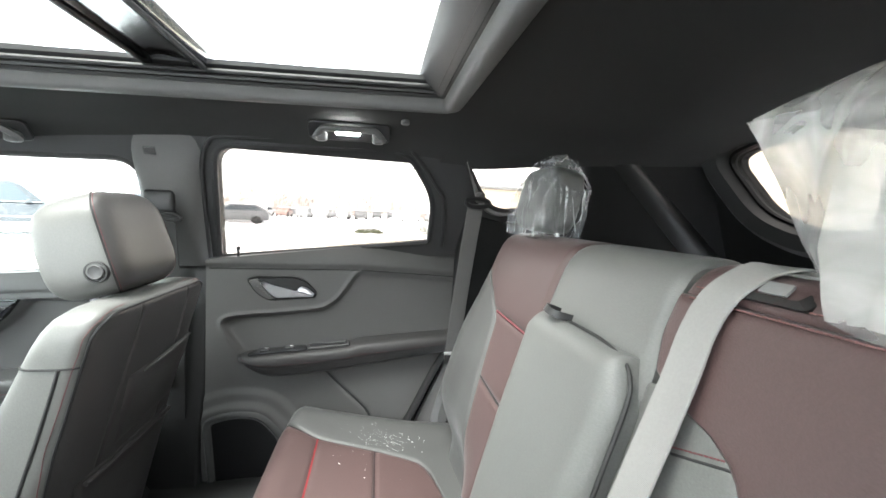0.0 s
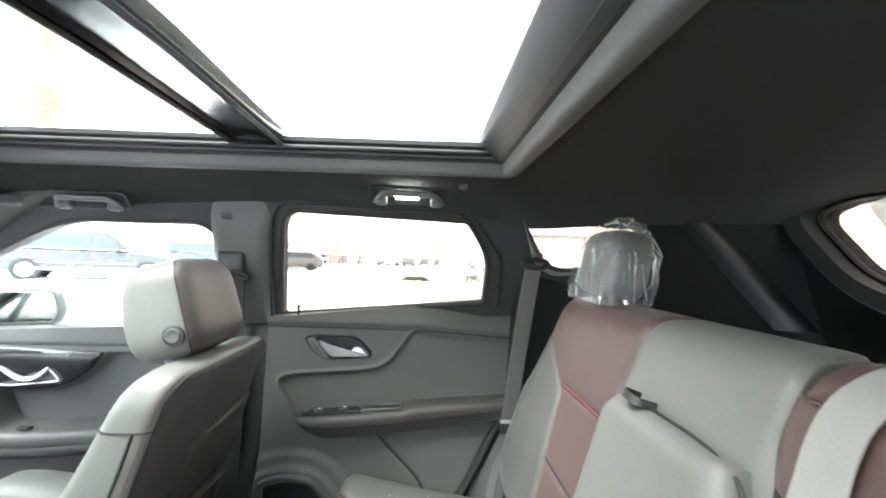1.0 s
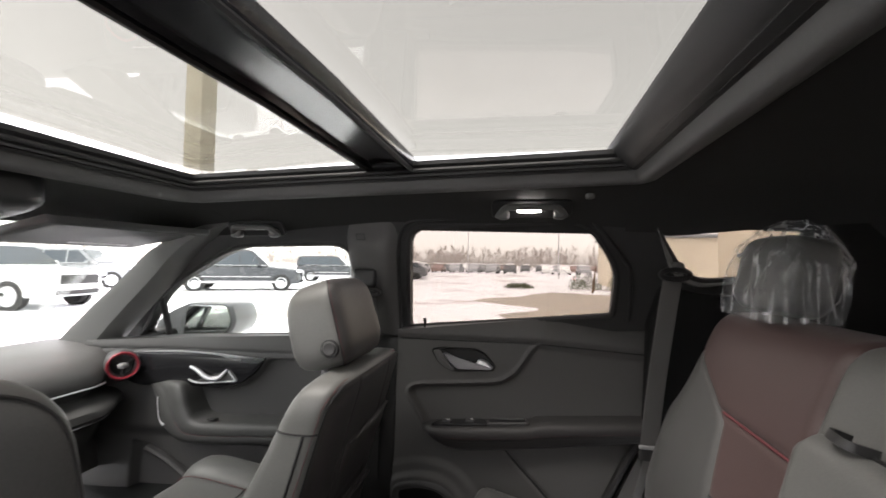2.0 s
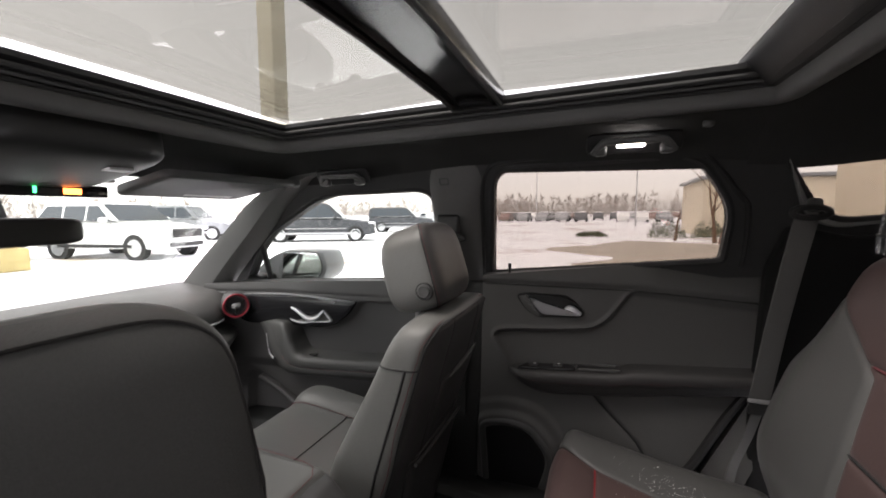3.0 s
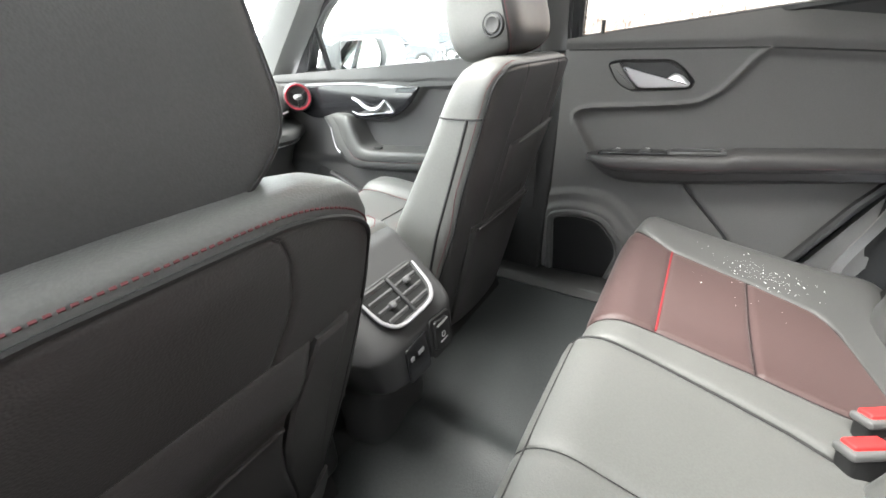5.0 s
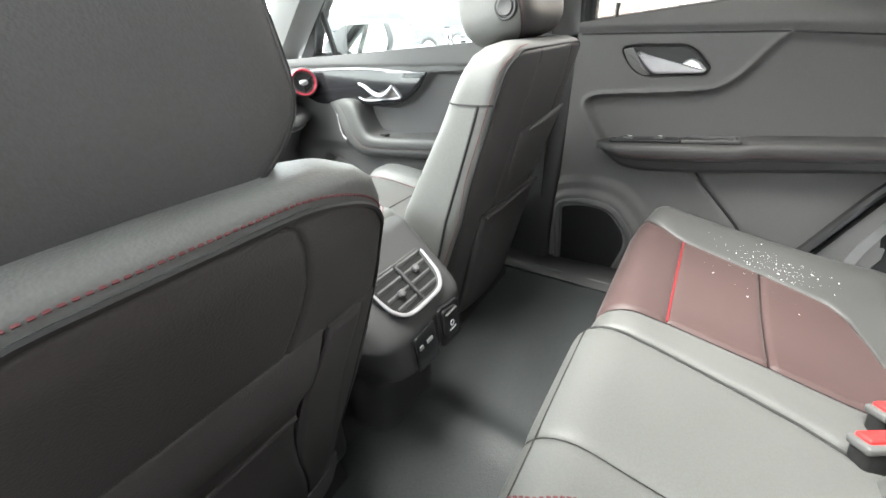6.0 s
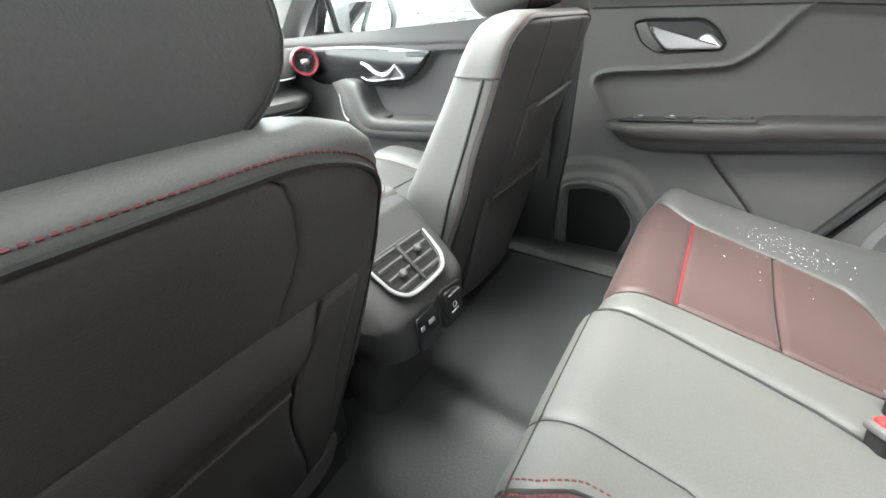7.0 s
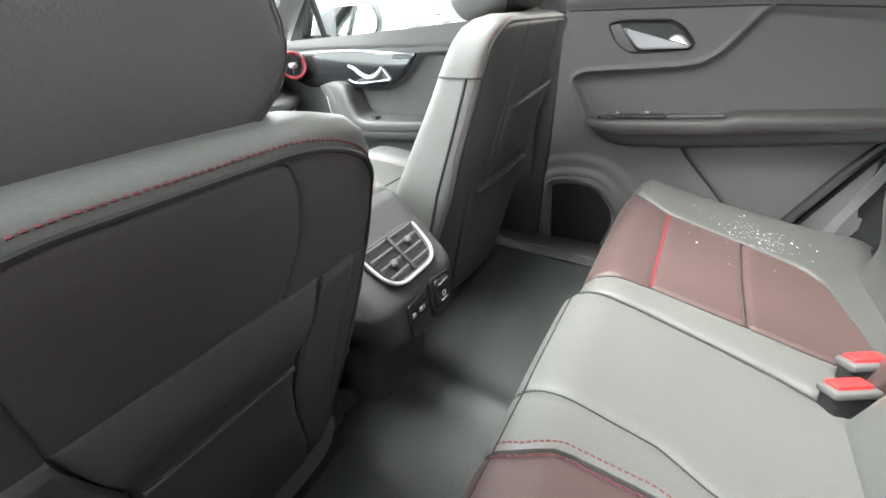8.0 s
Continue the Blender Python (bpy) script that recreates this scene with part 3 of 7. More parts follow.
# windscreen, its pillar and the cowl
o = part("window_5", slab(lambda u, v: (lerp(-1.38, -2.12, u), lerp(-1, 1, v) * lerp(0.60, 0.74, u), lerp(1.475, 1.005, u)), lambda u, v: (lerp(-1.38, -2.12, u) - 0.003, lerp(-1, 1, v) * lerp(0.60, 0.74, u), lerp(1.475, 1.005, u) + 0.006), 8, 10), CLEAR, None, "clear windscreen", sharp=1, category="window", kind="structure")
o.visible_shadow = False
for sgn, nm in ((1, "pillar_a"), (-1, "pillar_a_left")):
    P = spline([(-1.84, 0.735, 1.00), (-1.68, 0.715, 1.13), (-1.47, 0.675, 1.275), (-1.28, 0.635, 1.40), (-1.10, 0.622, 1.468), (-0.86, 0.632, 1.496)], 28)
    rings = []
    for i, p in enumerate(P):
        w = lerp(0.095, 0.022, i / 28)
        rings.append([(p.x + dx * w, sgn * (p.y + dy), p.z + dz * w) for dx, dy, dz in ((-1, -0.01, -0.25), (-0.7, -0.028, 0.0), (0, -0.034, 0.12), (1.2, -0.026, 0.0), (1.55, 0.01, -0.10), (1.65, 0.05, -0.1), (0.9, 0.07, 0.1), (-0.9, 0.05, -0.1))])
    part(nm, loft(rings), mat("pillar_trim", (0.09, 0.09, 0.087), rough=0.6, bump=0.1, scale=600, vary=0.06), None, "grey plastic windscreen pillar trim", category="pillar", kind="structure")


# ---- seats ----
class Profile:
    """A curve in x and z, by its length, swept across y."""

    def __init__(self, pts, n=300):
        self.p = spline([(a, 0, b) for a, b in pts], n)
        self.s = [0.0]
        for a, b in zip(self.p, self.p[1:]):
            self.s.append(self.s[-1] + (b - a).length)
        self.len = self.s[-1]

    def __call__(self, u):
        u = min(max(u, 0), self.len)
        i = min(max(int(np.searchsorted(self.s, u)) - 1, 0), len(self.p) - 2)
        f = (u - self.s[i]) / max(self.s[i + 1] - self.s[i], 1e-9)
        a, b = self.p[max(i - 1, 0)], self.p[i]
        c, d = self.p[i + 1], self.p[min(i + 2, len(self.p) - 1)]
        t = ((c - a).normalized() * (1 - f) + (d - b).normalized() * f).normalized()
        return self.p[i].lerp(self.p[i + 1], f), Vector((-t.z, 0, t.x))

    def at_x(self, x, after=0.0):
        return min((abs(p.x - x) + (10 if s < after else 0), s) for p, s in zip(self.p, self.s))[1]

    def at_z(self, z):
        return min((abs(p.z - z), s) for p, s in zip(self.p, self.s))[1]


# rear bench
bench = thing("rear_bench_seat", "grey and maroon leather rear bench seat with red stitching", "car seat", at=(0, 0, 0.45))
CUSH = Profile([(-0.185, 0.47), (-0.222, 0.56), (-0.248, 0.64), (-0.250, 0.685), (-0.232, 0.715), (-0.195, 0.727), (-0.14, 0.716), (0.0, 0.688), (0.10, 0.672), (0.17, 0.664), (0.245, 0.655), (0.285, 0.60)])
cu = lambda x: CUSH.at_x(x, 0.2)


def cush(u, v):
    p, n = CUSH(u)
    bol = 0.022 * ease((v - 0.50) / 0.10) * ease((CUSH.len - u) / 0.12) - 0.03 * ease((v - 0.60) / 0.07)
    dip = -0.012 * math.exp(-((v - 0.33) / 0.16) ** 2) * ease((u - 0.25) / 0.1)
    bend = 0.05 * ease((v - 0.5) / 0.16) * (1 - ease((u - 0.18) / 0.15))
    return (p.x + bend, v, p.z + bol + dip), n


U1 = CUSH.len - 0.01
gap_l = lambda u: table(u, [0, cu(-0.235), cu(-0.136), cu(-0.02), cu(0.05), cu(0.10), U1], [0.108, 0.106, 0.109, 0.099, 0.088, 0.070, 0.045])
mar_l = lambda u: table(u, [0, cu(-0.225), cu(-0.137), cu(0.0), cu(0.09), U1], [0.165, 0.168, 0.185, 0.187, 0.178, 0.165])
mar_r = lambda u: table(u, [0, cu(-0.235), cu(-0.20), cu(-0.14), cu(0.01), cu(0.08), cu(0.12), cu(0.145), cu(0.158), cu(0.170), cu(0.20), U1], [0.56, 0.555, 0.530, 0.505, 0.487, 0.470, 0.455, 0.415, 0.36, 0.27, 0.20, 0.19])
part("seat_cushion_side", pad(cush, 0.0, U1, lambda u: gap_l(u) + 0.002, mar_l, 60, 10, 0.010, 0.018), LEATHER, bench, "grey leather border")
part("seat_cushion", pad(cush, 0.0, cu(-0.141), mar_l, mar_r, 24, 24, 0.007, 0.016), MAROON, bench, "maroon leather")
part("seat_cushion", pad(cush, cu(-0.141), cu(0.006), mar_l, mar_r, 20, 24, 0.007, 0.014), MAROON, bench, "maroon leather")
part("seat_cushion", pad(cush, cu(0.006), U1, mar_l, mar_r, 20, 24, 0.007, 0.014), MAROON, bench, "maroon leather")
part("seat_cushion_bolster", pad(cush, 0.0, U1, mar_r, 0.650, 60, 14, 0.008, 0.02), LEATHER_MID, bench, "dark grey leather outer bolster")
p0 = [Vector(cush(cu(-0.141), lerp(mar_l(cu(-0.141)) + 0.004, mar_r(cu(-0.141)) - 0.004, k / 16))[0]) for k in range(17)]
part("red_piping", tube([p + Vector((0, 0, -0.003)) for p in p0], 0.0018, 6), mat("red_piping", (0.20, 0.015, 0.02), rough=0.5, vary=0.05), bench, "bright red piping")
MAROON_SEAM = mat("maroon_seam", (0.018, 0.010, 0.010), rough=0.7, vary=0)
sunk = lambda f, u, v, d: Vector(f(u, v)[0]) - Vector(f(u, v)[1]) * d
part("seam", tube([sunk(cush, cu(0.006), lerp(mar_l(cu(0.006)), mar_r(cu(0.006)), k / 16), 0.0036) for k in range(17)], 0.0012, 6), MAROON_SEAM, bench)
for edge in (mar_l, mar_r):
    part("seam", tube([sunk(cush, U1 * k / 60, edge(U1 * k / 60), 0.0048) for k in range(2, 59)], 0.0012, 6), MAROON_SEAM, bench)
# middle and left cushions
mid_l = lambda u: table(u, [0, cu(-0.24), cu(-0.166), cu(-0.078), cu(-0.029), U1], [-0.132, -0.132, -0.125, -0.125, -0.143, -0.20])


def cush_mid(u, v):
    p, n = CUSH(u)
    return (p.x - 0.016, v, p.z + 0.004 - 0.004 * ease((abs(v + 0.02) - 0.04) / 0.1)), n


lef = lambda u: table(u, [0, cu(-0.240), cu(-0.21), cu(-0.17), cu(-0.08), U1], [-0.222, -0.222, -0.215, -0.190, -0.180, -0.22])
part("seat_cushion_middle", pad(cush_mid, 0.0, U1, mid_l, lambda u: gap_l(u) - 0.002, 60, 20, 0.008, 0.02), LEATHER, bench, "grey leather")
part("seat_cushion_middle", pad(cush_mid, 0.0, U1, lef, mid_l, 60, 8, 0.0025, 0.006), LEATHER, bench, "grey leather")
part("seat_cushion_left", pad(cush_mid, 0.0, U1, -0.62, lef, 60, 24, 0.010, 0.022), MAROON, bench, "maroon leather")
part("seam", tube([sunk(cush_mid, U1 * k / 60, gap_l(U1 * k / 60), 0.0065) for k in range(2, 59)], 0.0030, 8), SEAM, bench, "dark joint between the cushions")
part("seam", tube([sunk(cush_mid, U1 * k / 60, mid_l(U1 * k / 60), 0.0014) for k in range(2, 59)], 0.0008, 6), SEAM, bench)
# front edge seam of the middle cushion
fe = [Vector(cush_mid(cu(-0.236), lerp(-0.60, 0.098, k / 30))[0]) for k in range(31)]
part("seam", tube(fe, 0.0011, 5), SEAM, bench)
us = [lerp(cu(-0.236), cu(0.05), k / 40) for k in range(41)]
for off, nm in ((0.008, 0), (-0.010, 1)):
    line = [cush_mid(u, lef(u) + off) for u in us]
    part("red_stitching", stitches([Vector(a) + Vector(n) * -0.001 for a, n in line], [n for a, n in line], 0.0013, 0.007), RED_THREAD, bench, "red double stitching")
part("cushion_base", rbox((-0.02, 0.02, 0.53), (0.36, 1.24, 0.20), 0.02), PLASTIC_BLACK, bench)

# backrest
BACK = Profile([(0.115, 0.62), (0.155, 0.76), (0.210, 0.95), (0.262, 1.09), (0.305, 1.205), (0.322, 1.238), (0.345, 1.257), (0.385, 1.262), (0.46, 1.258), (0.49, 1.23)])
bz = BACK.at_z
UB = BACK.len - 0.005
btop = BACK.at_x(0.42)


def back(u, v):
    p, n = BACK(u)
    t = ease((u - bz(1.0)) / 0.25)
    w = max(v - lerp(0.46, 0.475, t), 0)
    droop = -0.9 * w ** 2 / 0.12 * t
    bol = -0.014 * ease((v - 0.36) / 0.14) * (1 - t) + 0.55 * max(v - 0.46, 0) ** 1.3
    low = (1 - ease((p.z - 0.67) / 0.20)) * ease((v - 0.13) / 0.16)
    return (p.x + bol + 0.085 * low, v, p.z + droop), n


mr_l = lambda u: table(u, [0, bz(1.10), bz(1.13), bz(1.16), bz(1.24), UB], [0.115, 0.118, 0.112, 0.118, 0.118, 0.118])
mr_r = lambda u: table(u, [0, bz(0.75), bz(0.97), bz(1.08), bz(1.14), bz(1.19), UB], [0.17, 0.22, 0.275, 0.315, 0.43, 0.52, 0.54])
for a, b in ((0.02, bz(0.968)), (bz(0.968), bz(1.092)), (bz(1.092), btop)):
    part("backrest", pad(back, a, b, mr_l, mr_r, 24, 22, 0.007, 0.016), MAROON, bench, "maroon leather")
part("backrest_bolster", pad(back, 0.02, bz(1.205), mr_r, lambda u: table(u, [0, bz(0.85), bz(1.0), bz(1.205)], [0.545, 0.560, 0.592, 0.545]), 40, 14, 0.008, 0.02), LEATHER_MID, bench, "dark grey leather side bolster")
part("red_piping", tube([Vector(back(bz(1.092), lerp(0.122, 0.318, k / 12))[0]) + Vector((-0.001, 0, 0)) for k in range(13)], 0.0025, 6), RED_THREAD, bench, "red piping")
part("seam", tube([Vector(back(bz(0.968), lerp(0.122, 0.272, k / 12))[0]) + Vector((0.003, 0, 0)) for k in range(13)], 0.002, 5), SEAM, bench)
# grey middle panel above the folded armrest, left maroon part
part("backrest_middle", pad(back, bz(1.10), btop, lambda u: table(u, [bz(1.1), bz(1.15), bz(1.19), bz(1.235), btop], [-0.160, -0.152, -0.140, -0.142, -0.120]), lambda u: 0.116, 30, 22, 0.008, 0.02), LEATHER, bench, "grey leather")
left_in = lambda u: table(u, [0, bz(0.95), bz(1.099), bz(1.112), bz(1.125), bz(1.137), bz(1.15), bz(1.19), bz(1.24)], [-0.36, -0.335, -0.277, -0.264, -0.240, -0.178, -0.153, -0.142, -0.142])
part("backrest_left", pad(back, 0.02, bz(1.232), -0.60, left_in, 70, 34, 0.008, 0.018), MAROON, bench, "maroon leather")
part("backrest_side", pad(lambda u, v: (Vector(back(u, v)[0]) - Vector(back(u, v)[1]) * 0.004, back(u, v)[1]), 0.02, bz(1.136), lambda u: left_in(u) - 0.004, -0.150, 60, 10, 0.004, 0.010), LEATHER, bench, "grey leather side strip")
strip = [back(lerp(bz(1.092), bz(1.114), k / 14), lerp(-0.212, -0.268, k / 14)) for k in range(15)]
part("seam", tube([Vector(a) - Vector(n_) * 0.004 for a, n_ in strip], 0.0014, 5), SEAM, bench)
for dn in (-0.006, 0.006):
    part("red_stitching", stitches([Vector(a) - Vector(n_) * 0.0035 + Vector((0, 0.003, 0.0095)) * (dn / 0.01) for a, n_ in strip], None, 0.0008, 0.005, 0.3), RED_THREAD, bench, "red double stitching")
part("backrest_top", pad(back, bz(1.232), btop, -0.60, -0.150, 16, 24, 0.006, 0.014), MAROON, bench, "maroon leather top")
part("backrest_frame", slab(lambda u, v: tuple(Vector(back(lerp(0.0, UB, u), lerp(-0.62, 0.60, v))[0]) - Vector(back(lerp(0.0, UB, u), 0)[1]) * 0.02), lambda u, v: tuple(Vector((lerp(0.20, 0.47, u), lerp(-0.62, 0.58, v), lerp(0.60, 1.235, u)))), 30, 20), PLASTIC_BLACK, bench, "black back of the seat")
for v0, v1, zz in ((0.12, 0.46, 1.240), (-0.60, -0.16, 1.232)):
    for du in (-0.006, 0.007):
        line = [back(bz(zz) + du, lerp(v0, v1, k / 40)) for k in range(41)]
        part("red_stitching", stitches([Vector(a) for a, n in line], [n for a, n in line], 0.0008, 0.006, 0.2), mat("dusty_red_thread", (0.15, 0.075, 0.07), rough=0.8, vary=0.1) if du < 0 and v0 > 0 else bpy.data.materials["dusty_red_thread"], bench, "dusty red double stitching")

# fold-down armrest stowed in the backrest, with its pull strap
def armrest(u, v):
    p, n = back(u, v)
    return Vector(p) + Vector(n) * 0.034, n


part("armrest", pad(armrest, 0.03, bz(1.150), lambda u: table(u, [0, bz(1.10), bz(1.150)], [-0.185, -0.160, -0.135]), lambda u: table(u, [0, bz(0.95), bz(1.12), bz(1.150)], [0.055, 0.078, 0.105, 0.075]), 44, 26, 0.026, 0.030, thick=0.05), LEATHER, bench, "grey leather folded armrest")
# black tube put in for the shade of the gap beside the armrest
part("armrest_edge", tube(spline([tuple(Vector(armrest(bz(z), v)[0]) - Vector(armrest(bz(z), v)[1]) * 0.020) for z, v in ((1.150, 0.06), (1.152, 0.0), (1.150, -0.08), (1.146, -0.130), (1.130, -0.152), (1.10, -0.161), (1.0, -0.170), (0.85, -0.18))], 60), [0.0020 + 0.0008 * ease((k - 18) / 25) for k in range(61)], 8), RUBBER, bench, "black tube as the shaded gap beside the armrest")
q = [Vector(back(bz(1.158), 0.044)[0]) + Vector((-0.012, 0, 0.002)), Vector(back(bz(1.158), 0.040)[0]) + Vector((-0.034, 0, 0.010)), Vector(back(bz(1.158), 0.026)[0]) + Vector((-0.040, 0, 0.010)), Vector(back(bz(1.158), 0.012)[0]) + Vector((-0.034, 0, 0.006)), Vector(back(bz(1.158), 0.008)[0]) + Vector((-0.010, 0, 0.0))]
part("pull_strap", strap(spline(q, 16), 0.011, 0.004, (0.5, 0, 0.85)), PLASTIC_BLACK, bench, "black pull strap")

# small bits on the bench top: belt guide bezel
GU = (bz(1.236), BACK.at_x(0.372))
guide_at = lambda a, b, h: tuple(Vector(back(lerp(*GU, b), a)[0]) + Vector(back(lerp(*GU, b), a)[1]) * (h + 0.001))
part("release_bezel", hoop(rounded([(-0.272, 0.0), (-0.180, 0.0), (-0.172, 1.0), (-0.275, 1.0)], 0.012, 4), rounded([(-0.262, 0.12), (-0.192, 0.12), (-0.186, 0.92), (-0.264, 0.92)], 0.010, 4), guide_at, 0.003, 0.0003), PLASTIC_BLACK, bench, "black bezel of the belt guide")
for a0, a1, b0, b1 in ((-0.256, -0.192, 0.62, 0.86), (-0.250, -0.226, 0.16, 0.36)):
    part("bezel_tray", plate(rounded([(a0, b0), (a1, b0), (a1, b1), (a0, b1)], 0.006, 3), guide_at, 0.0025, 0.0003, 1), PALE_TRIM, bench, "pale tray of the belt guide")


# rear headrests in clear protective film
def film(name, tint, low, high, scale, rough, thin=0.6, thick=1.5, relief=0.6):
    """Thin clear plastic: see-through, shiny, crease highlights put in as whiter lines."""
    m = bpy.data.materials.new(name)
    m.use_nodes = True
    nt = m.node_tree
    n, l = nt.nodes, nt.links
    pb = n["Principled BSDF"]
    pb.inputs["Base Color"].default_value = (*tint, 1)
    pb.inputs["Roughness"].default_value, pb.inputs["Specular IOR Level"].default_value = rough, 1.0
    tc = n.new("ShaderNodeTexCoord")
    def streaks(turn, size, width):
        """Long straight creases in one direction: their highlights as bright thin lines, and their height."""
        mp = n.new("ShaderNodeMapping")
        mp.inputs["Rotation"].default_value, mp.inputs["Scale"].default_value = turn, size
        l.new(tc.outputs["Object"], mp.inputs["Vector"])
        nz = n.new("ShaderNodeTexNoise")
        nz.inputs["Scale"].default_value, nz.inputs["Detail"].default_value, nz.inputs["Distortion"].default_value = 1.0, 2, 0.4
        l.new(mp.outputs[0], nz.inputs["Vector"])
        sb = n.new("ShaderNodeMath")
        sb.operation = "SUBTRACT"
        sb.inputs[1].default_value = 0.5
        l.new(nz.outputs["Fac"], sb.inputs[0])
        ab = n.new("ShaderNodeMath")
        ab.operation = "ABSOLUTE"
        l.new(sb.outputs[0], ab.inputs[0])
        mr = n.new("ShaderNodeMapRange")
        mr.inputs["From Min"].default_value, mr.inputs["From Max"].default_value = 0.0, width
        mr.inputs["To Min"].default_value, mr.inputs["To Max"].default_value = 1.0, 0.0
        l.new(ab.outputs[0], mr.inputs["Value"])
        return mr.outputs["Result"], ab.outputs[0]

    s1, h1 = streaks((0.7, 0.3, 0.2), (scale * 3, scale * 3, scale * 0.35), 0.030)
    s2, h2 = streaks((-0.8, -0.3, 0.9), (scale * 2.6, scale * 2.6, scale * 0.3), 0.022)
    both = n.new("ShaderNodeMath")
    both.operation = "MAXIMUM"
    l.new(s1, both.inputs[0])
    l.new(s2, both.inputs[1])
    fine = n.new("ShaderNodeTexNoise")
    fine.inputs["Scale"].default_value, fine.inputs["Detail"].default_value, fine.inputs["Distortion"].default_value = 16, 3, 1.0
    l.new(tc.outputs["Object"], fine.inputs["Vector"])
    edge = n.new("ShaderNodeMapRange")
    edge.inputs["To Min"].default_value, edge.inputs["To Max"].default_value = low, high
    l.new(both.outputs[0], edge.inputs["Value"])
    cloud = n.new("ShaderNodeMapRange")
    cloud.inputs["From Min"].default_value, cloud.inputs["From Max"].default_value = 0.35, 0.70
    cloud.inputs["To Min"].default_value, cloud.inputs["To Max"].default_value = thin, thick
    l.new(fine.outputs["Fac"], cloud.inputs["Value"])
    fac = n.new("ShaderNodeMath")
    fac.operation = "MULTIPLY"
    l.new(edge.outputs["Result"], fac.inputs[0])
    l.new(cloud.outputs["Result"], fac.inputs[1])
    hgt = n.new("ShaderNodeMath")
    l.new(h1, hgt.inputs[0])
    l.new(h2, hgt.inputs[1])
    bp = n.new("ShaderNodeBump")
    bp.inputs["Strength"].default_value, bp.inputs["Distance"].default_value = relief, 0.02
    l.new(hgt.outputs[0], bp.inputs["Height"])
    l.new(bp.outputs["Normal"], pb.inputs["Normal"])
    tr = n.new("ShaderNodeBsdfTransparent")
    tr.inputs["Color"].default_value = (0.94, 0.94, 0.94, 1)
    mx = n.new("ShaderNodeMixShader")
    l.new(fac.outputs[0], mx.inputs["Fac"])
    l.new(tr.outputs[0], mx.inputs[1])
    l.new(pb.outputs[0], mx.inputs[2])
    l.new(mx.outputs[0], n["Material Output"].inputs["Surface"])
    return m


FILM = film("clear_plastic_film", (0.52, 0.53, 0.53), 0.10, 0.75, 6, 0.10, 0.4, 1.4, 0.9)
FILM_MILKY = film("milky_plastic_film", (0.45, 0.44, 0.42), 0.55, 0.75, 3, 0.18, 0.75, 1.25, 0.5)


def headrest_posts(hr, x, y, z):
    for dy in (-0.06, 0.06):
        part("post", tube([(x, y + dy, z - 0.05), (x, y + dy, z + 0.02)], 0.006, 8), CHROME, hr)


def crumple(p, k, seed):
    """Small folds of the film: pushes a point in or out."""
    a = math.sin(p.x * 61 + seed) + math.sin(p.y * 47 + p.z * 33 + seed * 2) + math.sin(p.z * 71 - p.y * 29 + seed * 3)
    return Vector((math.sin(p.z * 40 + p.y * 55 + seed), math.sin(p.x * 58 - p.z * 44 + seed), 0.5 * math.sin(p.y * 63 + p.x * 37))) * (k * a / 3)


def film_bag(corner_rows, seed, k=0.003):
    """A closed bag through rings of corners, each side split into short steps and slightly crumpled."""
    rows = []
    for r in corner_rows:
        pts = []
        for a, b in zip(r, r[1:] + r[:1]):
            pts += [Vector(a).lerp(Vector(b), t / 8) for t in range(8)]
        rows.append(pts)
    out = []
    for a, b in zip(rows, rows[1:]):
        out += [[p.lerp(q_, t / 4) for p, q_ in zip(a, b)] for t in range(4)]
    out.append(rows[-1])
    return loft([[p + crumple(p, k, seed) for p in r] for r in out])


# right: tight film over a boxy headrest
hr = part("headrest", egg((0.388, 0.372, 1.342), (0.046, 0.096, 0.074), 0.46, 0.46, 44, 26, pose(0, 0, 0, 0, 12, 0)), LEATHER, bench, "grey leather headrest wrapped in clear plastic film")
headrest_posts(hr, 0.388, 0.372, 1.267)
hx0 = lambda z: 0.388 + (z - 1.345) * 0.21
ring_r = lambda z, f, r, y0, y1, c: [(hx0(z) - f, y0 + c, z), (hx0(z) - f, y1 - c, z), (hx0(z) - f + c * 1.3, y1, z), (hx0(z) + r, y1 - 0.012, z), (hx0(z) + r, y0 + 0.02, z), (hx0(z) - f + c * 1.6, y0, z)]
part("plastic_film", film_bag([ring_r(1.258, 0.030, 0.050, 0.282, 0.455, 0.02), ring_r(1.264, 0.052, 0.058, 0.262, 0.474, 0.014), ring_r(1.30, 0.057, 0.060, 0.262, 0.478, 0.012), ring_r(1.36, 0.057, 0.058, 0.264, 0.480, 0.012), ring_r(1.395, 0.054, 0.050, 0.284, 0.468, 0.016), ring_r(1.432, 0.040, 0.034, 0.312, 0.440, 0.020), ring_r(1.448, 0.012, 0.012, 0.345, 0.400, 0.012)], 2, 0.0055), FILM, hr, "creased clear plastic film", sharp=20)
# front faces take a paler, hazier copy of the film to look lit
wrap = hr.children[-1].data
wrap.materials.append(film("lit_front_film", (0.60, 0.61, 0.60), 0.66, 0.85, 5, 0.2, 0.8, 1.2, 0.3))
for f in wrap.polygons:
    f.material_index = int(f.index % 48 // 8 in (0, 5) and 8 <= f.index // 48 < 20)
